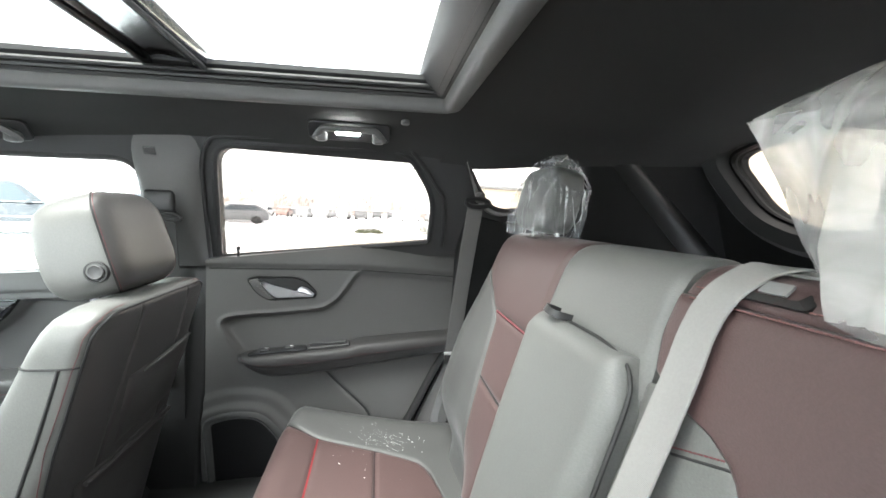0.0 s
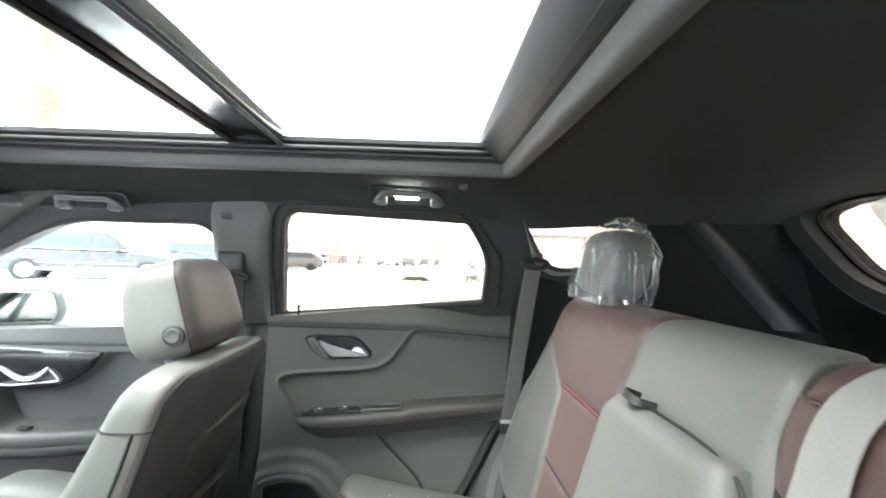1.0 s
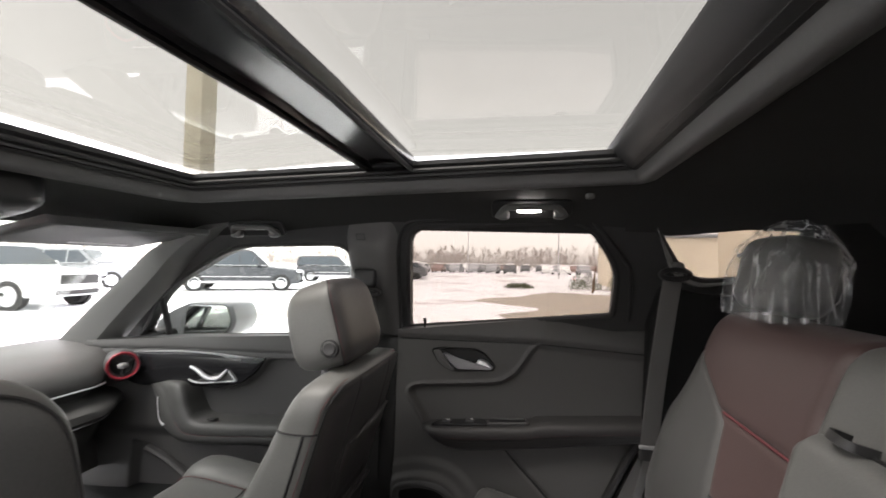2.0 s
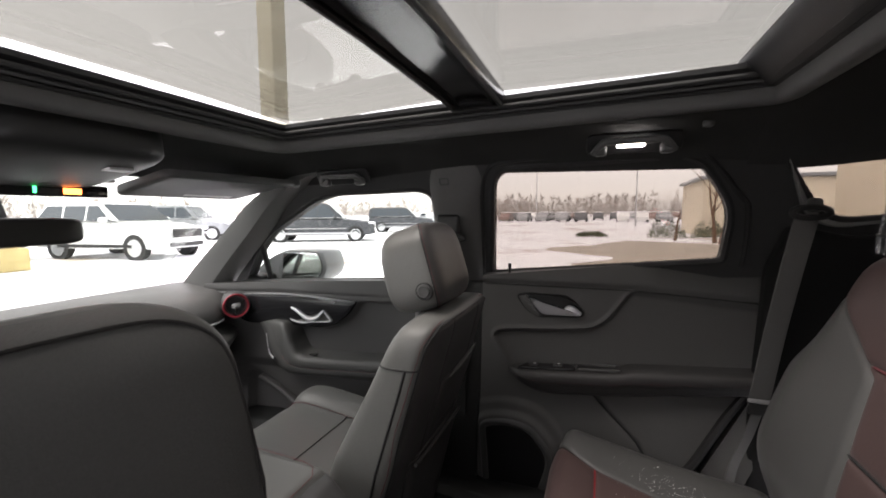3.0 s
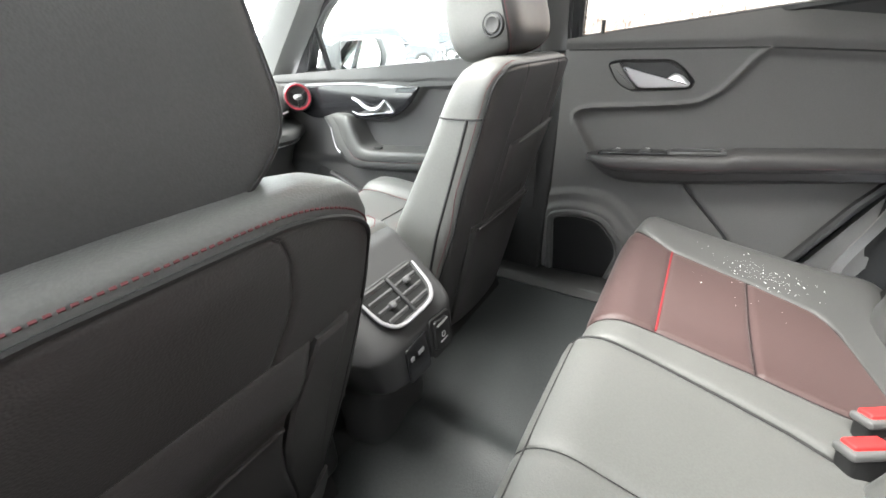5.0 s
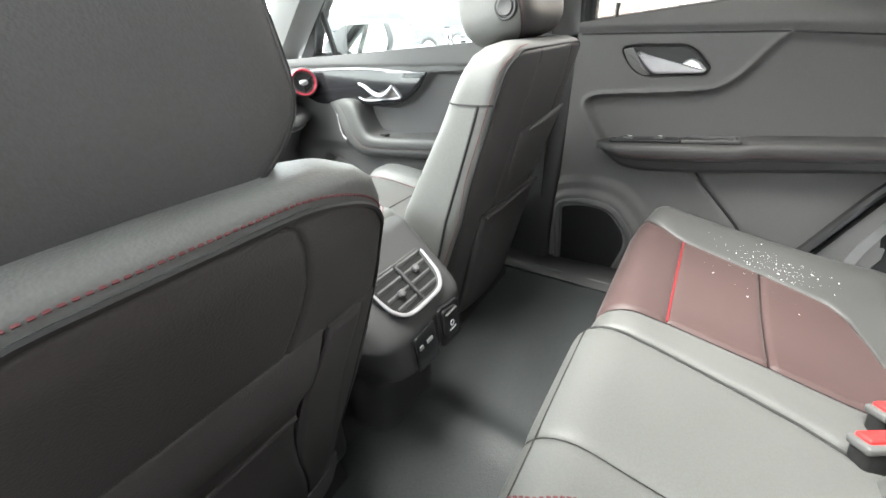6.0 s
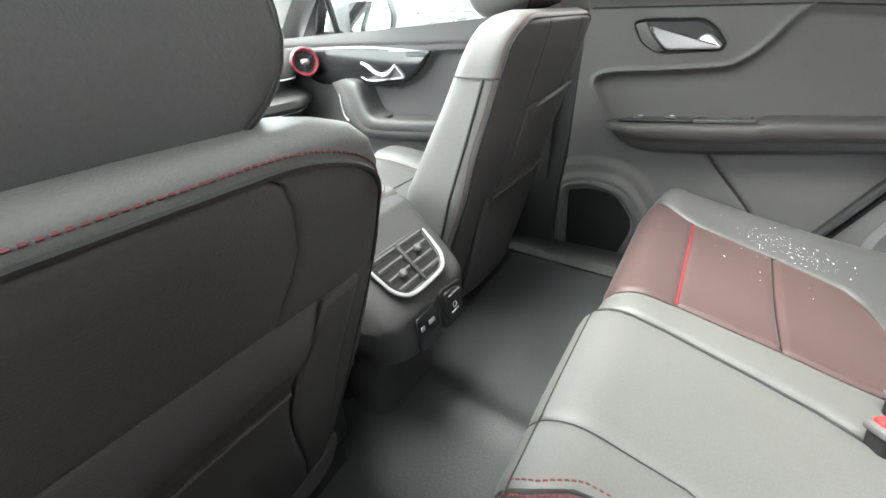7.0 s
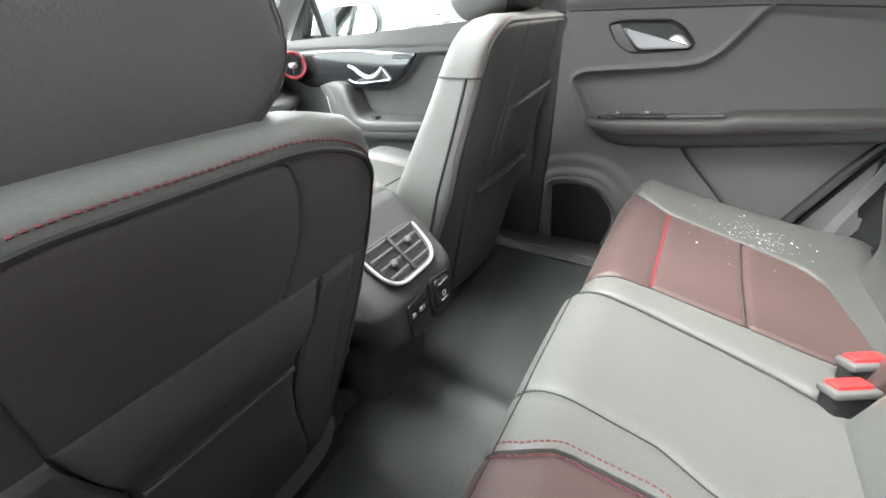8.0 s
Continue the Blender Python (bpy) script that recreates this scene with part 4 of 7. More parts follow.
# left: a loose bag with a pointed corner drawn out
hr = part("headrest", egg((0.412, -0.372, 1.345), (0.052, 0.104, 0.080), 0.34, 0.40, 44, 26, pose(0, 0, 0, 0, 10, 0)), LEATHER, bench, "grey leather headrest in a loose milky plastic bag")
headrest_posts(hr, 0.412, -0.372, 1.267)
ring_l = lambda z, fx, fy, ox, oy: [(fx, fy, z), (ox, oy, z + 0.002), (0.475, oy - 0.03, z), (0.478, -0.50, z), (fx + 0.02, -0.515, z), (fx - 0.004, -0.40, z)]
part("plastic_film", film_bag([ring_l(1.218, 0.330, -0.315, 0.41, -0.262), ring_l(1.236, 0.312, -0.290, 0.405, -0.228), ring_l(1.287, 0.325, -0.268, 0.385, -0.208), ring_l(1.33, 0.335, -0.266, 0.370, -0.198), ring_l(1.378, 0.347, -0.260, 0.350, -0.188), ring_l(1.397, 0.350, -0.262, 0.343, -0.180), ring_l(1.412, 0.356, -0.266, 0.362, -0.205), ring_l(1.432, 0.375, -0.285, 0.388, -0.245), ring_l(1.446, 0.40, -0.32, 0.42, -0.29)], 5, 0.003), FILM_MILKY, hr, "loose milky plastic bag", sharp=20)
wrap = hr.children[-1].data
wrap.materials.append(film("grey_plastic_film", (0.36, 0.37, 0.37), 0.30, 0.55, 4, 0.16, 0.7, 1.3, 0.4))
for f in wrap.polygons:
    f.material_index = int(f.index % 48 // 8 in (4, 5))


# front seats
def front_seat(name, yc, sgn, xt, slope, ztop, hup, hh, lean, label, zt, cr, cx, mz, mw, wide, pz):
    """sgn: +1 passenger (its inner side towards minus y). xt: rear face at the shoulders, slope: metres back per metre up."""
    seat = thing(name, label, "car seat", "front seats", at=(xt - 0.1, yc, 0.45))
    dz = ztop - 1.125
    Z = [z + (dz * ease((z - 0.5) / 0.5)) for z in (0.46, 0.52, 0.60, 0.70, 0.80, 0.90, 0.98, 1.03, 1.06, 1.085, 1.105, 1.118, 1.125)]
    D = [0.15, 0.17, 0.19, 0.195, 0.18, 0.155, 0.132, 0.120, 0.112, 0.104, 0.092, 0.074, 0.045]
    W = [0.160, 0.172 + wide, 0.182 + wide, 0.188 + wide, 0.192 + wide, 0.188 + wide * 0.8, 0.183 + wide * 0.4, 0.178, 0.174, 0.168, 0.160, 0.150, 0.132]
    if sgn > 0:
        W[5:] = [0.206, 0.206, 0.207, 0.208, 0.206, 0.198, 0.178, 0.135]
    else:
        W[8:] = [0.171, 0.162, 0.148, 0.130, 0.100]
    CUT = [0, 0, 0, 0, 0, 0, 0, 0, 0.000, 0.000, 0.002, 0.008, 0.022]
    ex = 4.6
    yo = lambda z: 0.012 if sgn > 0 else -0.006 * ease((1.04 - z) / 0.25)

    def shape(z):
        z = min(max(z, Z[0]), Z[-1])
        xr = xt + (z - (Z[7])) * slope - table(z, Z, CUT)
        return xr, table(z, Z, D), table(z, Z, W)

    def ring(z, a):
        xr, d, w = shape(z)
        pw = lambda c: math.copysign(abs(c) ** (2 / ex), c)
        return Vector((xr - d / 2 + d / 2 * pw(math.cos(a)), yc + yo(z) + w * pw(math.sin(a)), z))

    zs = sorted(set(Z + [lerp(a, b, 0.5) for a, b in zip(Z, Z[1:])]))
    cover = part("backrest", loft([[ring(z, 2 * math.pi * (k + 0.5) / 72) for k in range(72)] for z in zs]), LEATHER, seat, "grey leather backrest cover", sharp=60)

    def rear(z, y):
        """Rear face: height and distance from the middle, with its normal."""
        xr, d, w = shape(z)
        f = min(abs(y) / w, 0.9995)
        return Vector((xr - d / 2 + d / 2 * (1 - f ** ex) ** (1 / ex), yc + yo(z) + y, z)), Vector((1, 0, -slope)).normalized()

    # back panel in three pieces: middle, two wings; and a map pocket
    mm = lambda u: table(u, mz, mw)

    def wtop(z):
        k = min(max((z - (zt - cr)) / cr, 0), 1)
        return min(shape(z)[2] - 0.010, shape(zt - cr)[2] - 0.010 - cr * cx * (1 - math.sqrt(max(1 - k * k, 0))))
    lift = lambda h: (lambda u, v: (rear(u, v)[0] + rear(u, v)[1] * h, rear(u, v)[1]))
    pw_ = 0.150 if sgn > 0 else 0.105
    if sgn > 0:
        part("back_panel", pad(lift(0.0025), Z[0] + 0.03, zt, lambda u: -mm(u), mm, 70, 16, 0.002, 0.004, 0.012), LEATHER_BACK, seat, "black leather middle of the back")
        for s in (-1, 1):
            part("back_wing", pad(lift(0.0025), Z[0] + 0.03, zt, lambda u: s * mm(u), lambda u: s * wtop(u), 70, 12, 0.002, 0.004, 0.012), LEATHER_BACK, seat, "black leather side of the back")
    else:
        # upper cover with its curved seam, flat side flaps below it, and a loose hem above the pocket
        flap_in = lambda u: table(u, [0.49, 0.624, 0.73, 0.79, 0.856, 0.889, 0.925, 0.937], [0.115, 0.101, 0.080, 0.074, 0.077, 0.086, 0.095, 0.097])
        seam_y = lambda u: table(u, [0.937, 0.953, 0.976, 1.0, 1.034, 1.050, zt], [0.054, 0.060, 0.067, 0.070, 0.065, 0.058, 0.048])
        part("back_panel", pad(lift(0.0025), 0.937, zt, lambda u: -min(wtop(u), 0.096 - 0.012 * ease((u - 1.0) / 0.05)), seam_y, 50, 24, 0.002, 0.004, 0.012), LEATHER_BACK, seat, "black leather middle of the back")
        hem = lambda u, v: (rear(u, v)[0] + rear(u, v)[1] * (0.004 + 0.008 * ease((0.945 - u) / 0.05) - 0.006 * ease((0.885 - u) / 0.04)), rear(u, v)[1])
        part("back_hem", pad(hem, 0.835, 0.9385, lambda u: -flap_in(u) + 0.002, lambda u: flap_in(u) - 0.002, 30, 20, 0.004, 0.010, 0.014), LEATHER_BACK, seat, "loose black leather hem above the pocket")
        for s in (-1, 1):
            inner_y = (lambda u: -min(wtop(u), 0.096 - 0.012 * ease((u - 1.0) / 0.05))) if s < 0 else (lambda u: seam_y(max(u, 0.937)))
            part("back_wing", pad(lift(0.0025), 0.930, zt, inner_y, lambda u: s * max(wtop(u), abs(inner_y(u)) + 0.001), 50, 14, 0.002, 0.004, 0.012), LEATHER_BACK, seat, "black leather side of the back")
            part("side_flap", pad(lift(0.009), 0.555, 0.936, lambda u: s * flap_in(u), lambda u: s * lerp(flap_in(u), shape(u)[2] - 0.004, 0.46), 50, 8, 0.003, 0.005, 0.014), LEATHER_BACK, seat, "flat black side flap")
            part("back_wing", pad(lift(0.004), 0.52, 0.932, lambda u: s * lerp(flap_in(u), shape(u)[2] - 0.004, 0.46), lambda u: s * (shape(u)[2] - 0.006), 50, 8, 0.004, 0.010, 0.012), LEATHER_BACK, seat, "black leather side of the back")
        part("skirt_edge", slab(lambda u, v: tuple(rear(0.556 - 0.05 * v, lerp(-0.178, 0.178, u))[0] + Vector((0.012 + 0.012 * v, 0, 0))), lambda u, v: tuple(rear(0.556 - 0.05 * v, lerp(-0.178, 0.178, u))[0] + Vector((0.002, 0, 0))), 24, 4), PLASTIC_SOFT, seat, "dark plastic lower edge")

    def pocket(u, v):
        p, n = rear(u, v)
        if sgn > 0:
            return p + n * (0.014 + 0.012 * ease((pz - u) / 0.2) * math.cos(v / pw_ * 1.4)), n
        return p + n * (0.005 + 0.007 * ease((pz - u) / 0.15)), n
    side_in = (lambda u: pw_ - 0.02 * ease((pz - u) / 0.3)) if sgn > 0 else (lambda u: flap_in(u) - 0.001)
    part("map_pocket", pad(pocket, 0.50 if sgn > 0 else 0.556, pz, lambda u: -side_in(u), side_in, 24, 24, 0.008 if sgn > 0 else 0.004, 0.030 if sgn > 0 else 0.010, 0.016), LEATHER_BACK, seat, "black map pocket")
    part("pocket_edge", tube([pocket(pz - 0.002, v)[0] + Vector((0.001, 0, 0)) for v in np.linspace(-side_in(pz) + 0.006, side_in(pz) - 0.006, 16)], 0.0045 if sgn > 0 else 0.003, 8), LEATHER_BACK, seat)
    # a soft fold across the back, with a puffed panel below it
    if sgn > 0:
        fold = lambda u, v: (rear(u, v)[0] + rear(u, v)[1] * (0.004 + 0.006 * ease((u - 0.84) / 0.12)), rear(u, v)[1])
        part("fold_panel", pad(lambda u, v: fold(u + 0.06 * (v - 0.05), v), pz + 0.012, 0.972, lambda u: -0.075, lambda u: shape(u)[2] - 0.016, 24, 24, 0.008, 0.035, 0.012), LEATHER_BACK, seat, "black leather back panel")
        fold_line = [rear(lerp(0.962, 0.981, k / 16), lerp(-0.045, 0.155, k / 16))[0] + Vector((0.012, 0, 0)) for k in range(17)]
        # highlight along the fold, put in as a tube of paler leather
        part("fold_edge", tube(fold_line, [0.0045 * math.sin(math.pi * (k + 1.5) / 19) + 0.0005 for k in range(17)], 8), LEATHER, seat, "pale tube as the highlight on the leather fold")
    # piping round the back panel and red stitches beside it
    zz = [lerp(0.49, zt - cr, k / 30) for k in range(31)] + [zt - cr + cr * math.sin(math.pi / 2 * k / 16) for k in range(1, 17)]
    rim = [(z, -1) for z in zz] + [(z, 1) for z in reversed(zz)]

    def border(out, lift):
        pts = []
        for z, t in rim:
            k = min(max((z - (zt - cr)) / cr, 0), 1)
            z2, w = z + out * k, min(wtop(z) + out * math.sqrt(max(1 - k * k, 0)), shape(z)[2] * 0.9995)
            p, n = rear(min(z2, Z[-1]), t * w)
            pts.append(p + n * lift)
        top = [p for p in pts]
        m_ = len(zz)
        a_, b_ = top[m_ - 1], top[m_]
        mid_ = [a_.lerp(b_, k / 20) for k in range(1, 20)]
        return top[:m_] + mid_ + top[m_:]
    part("piping", tube(border(0.001, 0.003), 0.0022, 6), PLASTIC_BLACK, seat, "black piping")
    part("red_stitching", stitches(border(0.0062, 0.0004), None, 0.0009, 0.0044, 0.42), RED_THREAD, seat, "red stitching beside the piping")
    # seams of the side bolsters: one across at shoulder height, one upright
    for s in (-1, 1):
        zc = Z[7] + 0.0
        arc = [ring(zc, s * a) for a in np.linspace(0.55, 2.6, 40)]
        part("seam", tube(arc, 0.0020, 5), SEAM, seat)
        up_ = [ring(z, s * table(z, [0.60, 0.766, 0.884, 1.03], [1.32, 1.39, 1.45, 1.51])) for z in np.linspace(0.55, zc, 24)]
        part("seam", tube(up_, 0.0028, 6), SEAM, seat)
    # cushion with side bolster, base
    xb = shape(0.62)[0] - 0.06
    prof = Profile([(xb + 0.02, 0.66), (xb - 0.06, 0.675), (xb - 0.25, 0.70), (xb - 0.40, 0.715), (xb - 0.47, 0.70), (xb - 0.49, 0.64), (xb - 0.47, 0.56)])
    fl = lambda u, v: ((prof(u)[0].x, yc + v, prof(u)[0].z + 0.025 * ease((abs(v) - 0.12) / 0.07)), Vector((-prof(u)[1].x, 0, -prof(u)[1].z)))
    part("seat_cushion", pad(fl, 0.0, prof.len, -0.145, 0.145, 40, 20, 0.008, 0.02, thick=0.05), LEATHER, seat, "grey leather cushion")
    for v_ in (-0.138, 0.138):
        part("red_stitching", stitches([Vector(fl(prof.len * k / 30, v_)[0]) + Vector((0, 0, 0.001)) for k in range(3, 27)], None, 0.0012, 0.008, 0.25), RED_THREAD, seat, "red stitching of the cushion")
    part("seam", tube([Vector(fl(prof.len * 0.42, v_)[0]) + Vector((0, 0, 0.0005)) for v_ in np.linspace(-0.14, 0.14, 15)], 0.002, 5), SEAM, seat)
    for s in (-1, 1):
        part("cushion_bolster", pad(fl, 0.0, prof.len - 0.02, lambda u: s * 0.145, lambda u: s * 0.25, 40, 10, 0.012, 0.03, thick=0.06), LEATHER, seat, "grey leather side bolster")
        part("side_cover", rbox((xb - 0.25, yc + s * 0.225, 0.57), (0.40, 0.03, 0.15), 0.012), PLASTIC_BLACK, seat)
    part("base", rbox((xb - 0.20, yc, 0.57), (0.44, 0.42, 0.14), 0.02), PLASTIC_BLACK, seat)
    for s in (-1, 1):
        part("rail", rbox((xb - 0.30, yc + s * 0.2, 0.475), (0.50, 0.05, 0.05), 0.01), PLASTIC_BLACK, seat)
    # lower valance behind
    part("valance", slab(lambda u, v: (shape(0.5)[0] + 0.01 - 0.03 * v, yc + lerp(-0.185, 0.185, u), lerp(0.455, 0.56, v)), lambda u, v: (shape(0.5)[0] - 0.03 - 0.03 * v, yc + lerp(-0.185, 0.185, u), lerp(0.455, 0.56, v)), 12, 6), LEATHER_DARK, seat, "black lower skirt")
    # headrest
    hx, hz = xt - (0.082 if sgn > 0 else 0.087), ztop + hup
    E1, E2 = (0.46, 0.44) if sgn > 0 else (0.36, 0.34)

    def shape_hr(p):
        # front bows forward, lower rear tucks in
        t = p.z / hh
        lean_top = 0.0 if sgn > 0 else 0.030 * max((t - 0.45) / 0.55, 0) ** 2
        return Vector((p.x * (1 - 0.10 * t - (0.0 if sgn > 0 else 0.35 * max((-t - 0.30) / 0.70, 0) ** 1.6)) - lean_top - 0.10 * (p.y / 0.12) ** 2 * -0.12 + (0.006 * t if p.x > 0 else -0.010 * (1 - t * t)), p.y * ((1.03 if sgn > 0 else 1.055) - 0.03 * t - (0.22 * max(t, 0) ** 5) - (0.0 if sgn > 0 else min(0.13 * max((-t - 0.34) / 0.30, 0) ** 2.2, 0.7))), p.z))
    rot = pose(0, 0, 0, 0, lean, 0)
    hr = part("headrest", egg((hx, yc, hz), (0.068, 0.110, hh), E1, E2, 56, 34, rot, shape_hr), LEATHER, seat, "dark grey leather headrest with a darker rear panel", sharp=70)
    # driver's rear panel: lighter leather stands in for window gloss on it
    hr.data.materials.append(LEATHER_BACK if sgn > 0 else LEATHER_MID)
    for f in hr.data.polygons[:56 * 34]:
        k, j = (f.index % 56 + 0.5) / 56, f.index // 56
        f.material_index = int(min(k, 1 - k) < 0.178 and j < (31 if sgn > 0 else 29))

    def on_hr(a, b, lift=0.0):
        pw = lambda x, e: math.copysign(abs(x) ** e, x)
        p = Vector((0.068 * pw(math.cos(b), E1) * pw(math.cos(a), E2), 0.110 * pw(math.cos(b), E1) * pw(math.sin(a), E2), hh * pw(math.sin(b), E1)))
        p = shape_hr(p)
        return rot @ (p * (1 + lift)) + Vector((hx, yc, hz))
    for s in (-1, 1):
        if sgn < 0:
            part("post", tube([(hx, yc + s * 0.045, ztop - 0.03), (hx, yc + s * 0.045, ztop + 0.03)], 0.007, 8), CHROME, hr)
            continue
        line = [on_hr(s * table(b, [-1.4, 0, 1.4], [1.05, 1.12, 1.18]), b, 0.004) for b in np.linspace(-1.45, 1.45, 60)]
        part("seam", tube(line, 0.0016, 5), SEAM, hr)
        part("red_stitching", stitches([p + Vector((0.004, 0, 0)) for p in line], None, 0.0006, 0.005, 0.3), RED_THREAD, hr)
        part("post", tube([(hx, yc + s * 0.045, ztop - 0.03), (hx, yc + s * 0.045, ztop + 0.03)], 0.007, 8), CHROME, hr)
    loop = []
    for k in range(72):
        t = 2 * math.pi * k / 72
        yy, z_ = 0.099 * math.copysign(abs(math.cos(t)) ** 0.42, math.cos(t)), hh * (0.84 if math.sin(t) > 0 else 0.93) * math.copysign(abs(math.sin(t)) ** 0.42, math.sin(t))
        q_ = shape_hr(Vector((0.0655 - 0.006 * abs(yy / 0.099) ** 6, yy, z_)))
        loop.append(rot @ q_ + Vector((hx, yc, hz)))
    if sgn < 0:
        part("piping", tube(loop, 0.0016, 6, closed=True), LEATHER_DARK, hr, "black piping")
    # round release button on the inner side
    bc = Vector((hx + 0.046, yc - sgn * 0.1115, hz - 0.040))
    disc = lambda r, h: [bc + Vector((math.cos(t) * r, -sgn * h, math.sin(t) * r)) for t in np.linspace(0, 2 * math.pi, 33)[:-1]]
    part("button_ring", loft([disc(0.0205, -0.006), disc(0.0205, 0.001), disc(0.019, 0.003), disc(0.0165, 0.003), disc(0.0155, 0.0)], caps=True), PLASTIC_BLACK, hr, "round plastic button ring")
    part("button", loft([disc(0.0135, -0.004), disc(0.0135, 0.003), disc(0.012, 0.0045), disc(0.008, 0.003), disc(0.004, 0.0025)]), PLASTIC, hr)
    return seat


front_seat("passenger_seat", 0.378, 1, -0.455, 0.27, 1.125, 0.090, 0.098, -17, "grey leather front passenger seat with red stitching and black back", 1.113, 0.040, 1.4, [0.50, 0.80, 0.95, 1.10], [0.120, 0.105, 0.098, 0.090], 0.022, 0.800)
front_seat("driver_seat", -0.376, -1, -0.380, 0.38, 1.072, 0.080, 0.125, -14, "grey leather driver seat with red stitching and black leather back", 1.057, 0.085, 1.40, [0.50, 0.80, 0.93, 0.978, 1.010, 1.035, 1.050, 1.057], [0.100, 0.085, 0.074, 0.072, 0.070, 0.066, 0.060, 0.054], 0.020, 0.838)


# ---- rear right door ----
def door_y(x, z):
    return 0.742 + 0.09 * (x + 0.10)


door = thing("rear_door", "dark moulded rear door panel with armrest, speaker and silver handle", "car door", at=(-0.1, 0.75, 0.45))
SILL = [(-0.50, 1.122), (-0.055, 1.118), (0.10, 1.108), (0.30, 1.094)]
WBOT = [(-0.50, 1.146), (0.15, 1.214), (0.30, 1.218)]
RIDGE = [(p.x, p.y) for p in spline([(-0.395, 0.862, 0), (-0.432, 0.920, 0), (-0.450, 0.957, 0), (-0.436, 0.976, 0), (-0.395, 0.984, 0), (-0.28, 0.991, 0), (-0.18, 1.000, 0), (-0.145, 1.014, 0), (-0.115, 1.040, 0), (-0.075, 1.098, 0), (-0.055, 1.116, 0)], 34)]
INSERT = RIDGE + [(0.32, 1.085), (0.32, 0.87), (0.15, 0.856), (-0.15, 0.820), (-0.33, 0.815)]
SPLIT = [(-0.155, 0.800), (-0.125, 0.765), (-0.03, 0.665), (0.0, 0.60)]
SPEAK = rounded([(-0.462, 0.448), (-0.312, 0.440), (-0.266, 0.592), (-0.338, 0.680), (-0.415, 0.688), (-0.478, 0.672)], [0.03, 0.05, 0.05, 0.05, 0.06, 0.02], 6)
HB = rounded([(-0.380, 1.090), (-0.350, 1.096), (-0.240, 1.095), (-0.212, 1.078), (-0.183, 1.046), (-0.188, 1.034), (-0.310, 1.025), (-0.350, 1.044)], [0.012, 0.02, 0.02, 0.02, 0.006, 0.006, 0.012, 0.02], 4)


def door_h(x, z):
    """Relief of the panel, metres inboard."""
    h = 0.0
    d = sd(INSERT, x, z)
    h -= 0.014 * ease((d + 0.001) / 0.016)
    h += 0.0045 * math.exp(-(near(RIDGE, x, z) / 0.006) ** 2)
    up_ = z - float(np.interp(x, [p[0] for p in SILL], [p[1] for p in SILL]))
    h += 0.010 * ease(up_ / 0.02) - 0.06 * ease((up_ - 0.01) / 0.10) * 0.5
    h -= 0.006 * math.exp(-(near(SPLIT, x, z) / 0.006) ** 2)
    ds = sd(SPEAK, x, z)
    h += (0.012 * ease((ds + 0.080) / 0.022) + 0.014 * ease((ds + 0.040) / 0.018)) * ease((0.80 - z) / 0.05)
    db = sd(HB, x, z)
    h -= 0.020 * ease((db + 0.002) / 0.010)
    h -= 0.02 * ease((0.55 - z) / 0.25)
    return h


xl = lambda z: table(z, [0.42, 1.12, 1.16], [-0.498, -0.486, -0.482])
xr_ = lambda z: table(z, [0.42, 0.60, 0.632, 0.781, 0.826, 0.90, 1.21], [0.05, 0.090, 0.112, 0.186, 0.214, 0.262, 0.268])
NZ = 190


def door_face(u, v, deep=0.0):
    zt = lambda x: float(np.interp(x, [p[0] for p in WBOT], [p[1] for p in WBOT]))
    z = lerp(0.42, 1.14, v)
    x = lerp(xl(z), xr_(z), u)
    z = z + (zt(x) - 1.14) * ease((v - 0.84) / 0.16)
    return (x, door_y(x, z) - (door_h(x, z) if not deep else -deep), z)


part("panel", slab(lambda u, v: door_face(u, v), lambda u, v: door_face(u, v, 0.05), 190, 190), PLASTIC_SOFT, door, "dark moulded door panel", sharp=50)
part("groove", tube([(x_, door_y(x_, 1.11) - door_h(x_, z_) + 0.0005, z_) for x_, z_ in ((lerp(-0.478, 0.262, k / 60), float(np.interp(lerp(-0.478, 0.262, k / 60), [p[0] for p in SILL], [p[1] for p in SILL]))) for k in range(61))], 0.0022, 6), SEAM, door)
part("edge_seal", tube([(xr_(z_) + 0.004, door_y(xr_(z_), z_) - 0.004, z_) for z_ in np.linspace(0.50, 0.91, 24)], 0.012, 8), RUBBER, door, "black rubber seal along the door edge")
# armrest: a padded ledge, thicker towards the rear
rings = []
for k in range(41):
    x = lerp(-0.402, 0.245, k / 40)
    t = k / 40
    w = 0.050 * ease(t / 0.09) ** 0.5 + 0.006
    top = table(x, [-0.402, -0.36, -0.08, -0.06, 0.25], [0.862, 0.868, 0.886, 0.895, 0.914])
    bot = table(x, [-0.402, -0.375, -0.345, -0.315, -0.28, -0.156, 0.0, 0.15, 0.25], [0.850, 0.832, 0.813, 0.801, 0.797, 0.805, 0.823, 0.841, 0.852])
    y = door_y(x, 0.85) + 0.020
    rings.append([(x, y, top + 0.004), (x, y - 0.02 - w * 0.35, top + 0.002), (x, y - 0.02 - w * 0.80, top), (x, y - 0.02 - w * 0.97, top - 0.006), (x, y - 0.02 - w, top - 0.016), (x, y - 0.020 - w * 0.97, lerp(top, bot, 0.45)), (x, y - 0.02 - w * 0.90, lerp(top, bot, 0.48)), (x, y - 0.02 - w * 0.86, lerp(top, bot, 0.75)), (x, y - 0.02 - w * 0.55, bot + 0.004), (x, y - 0.02, bot)])
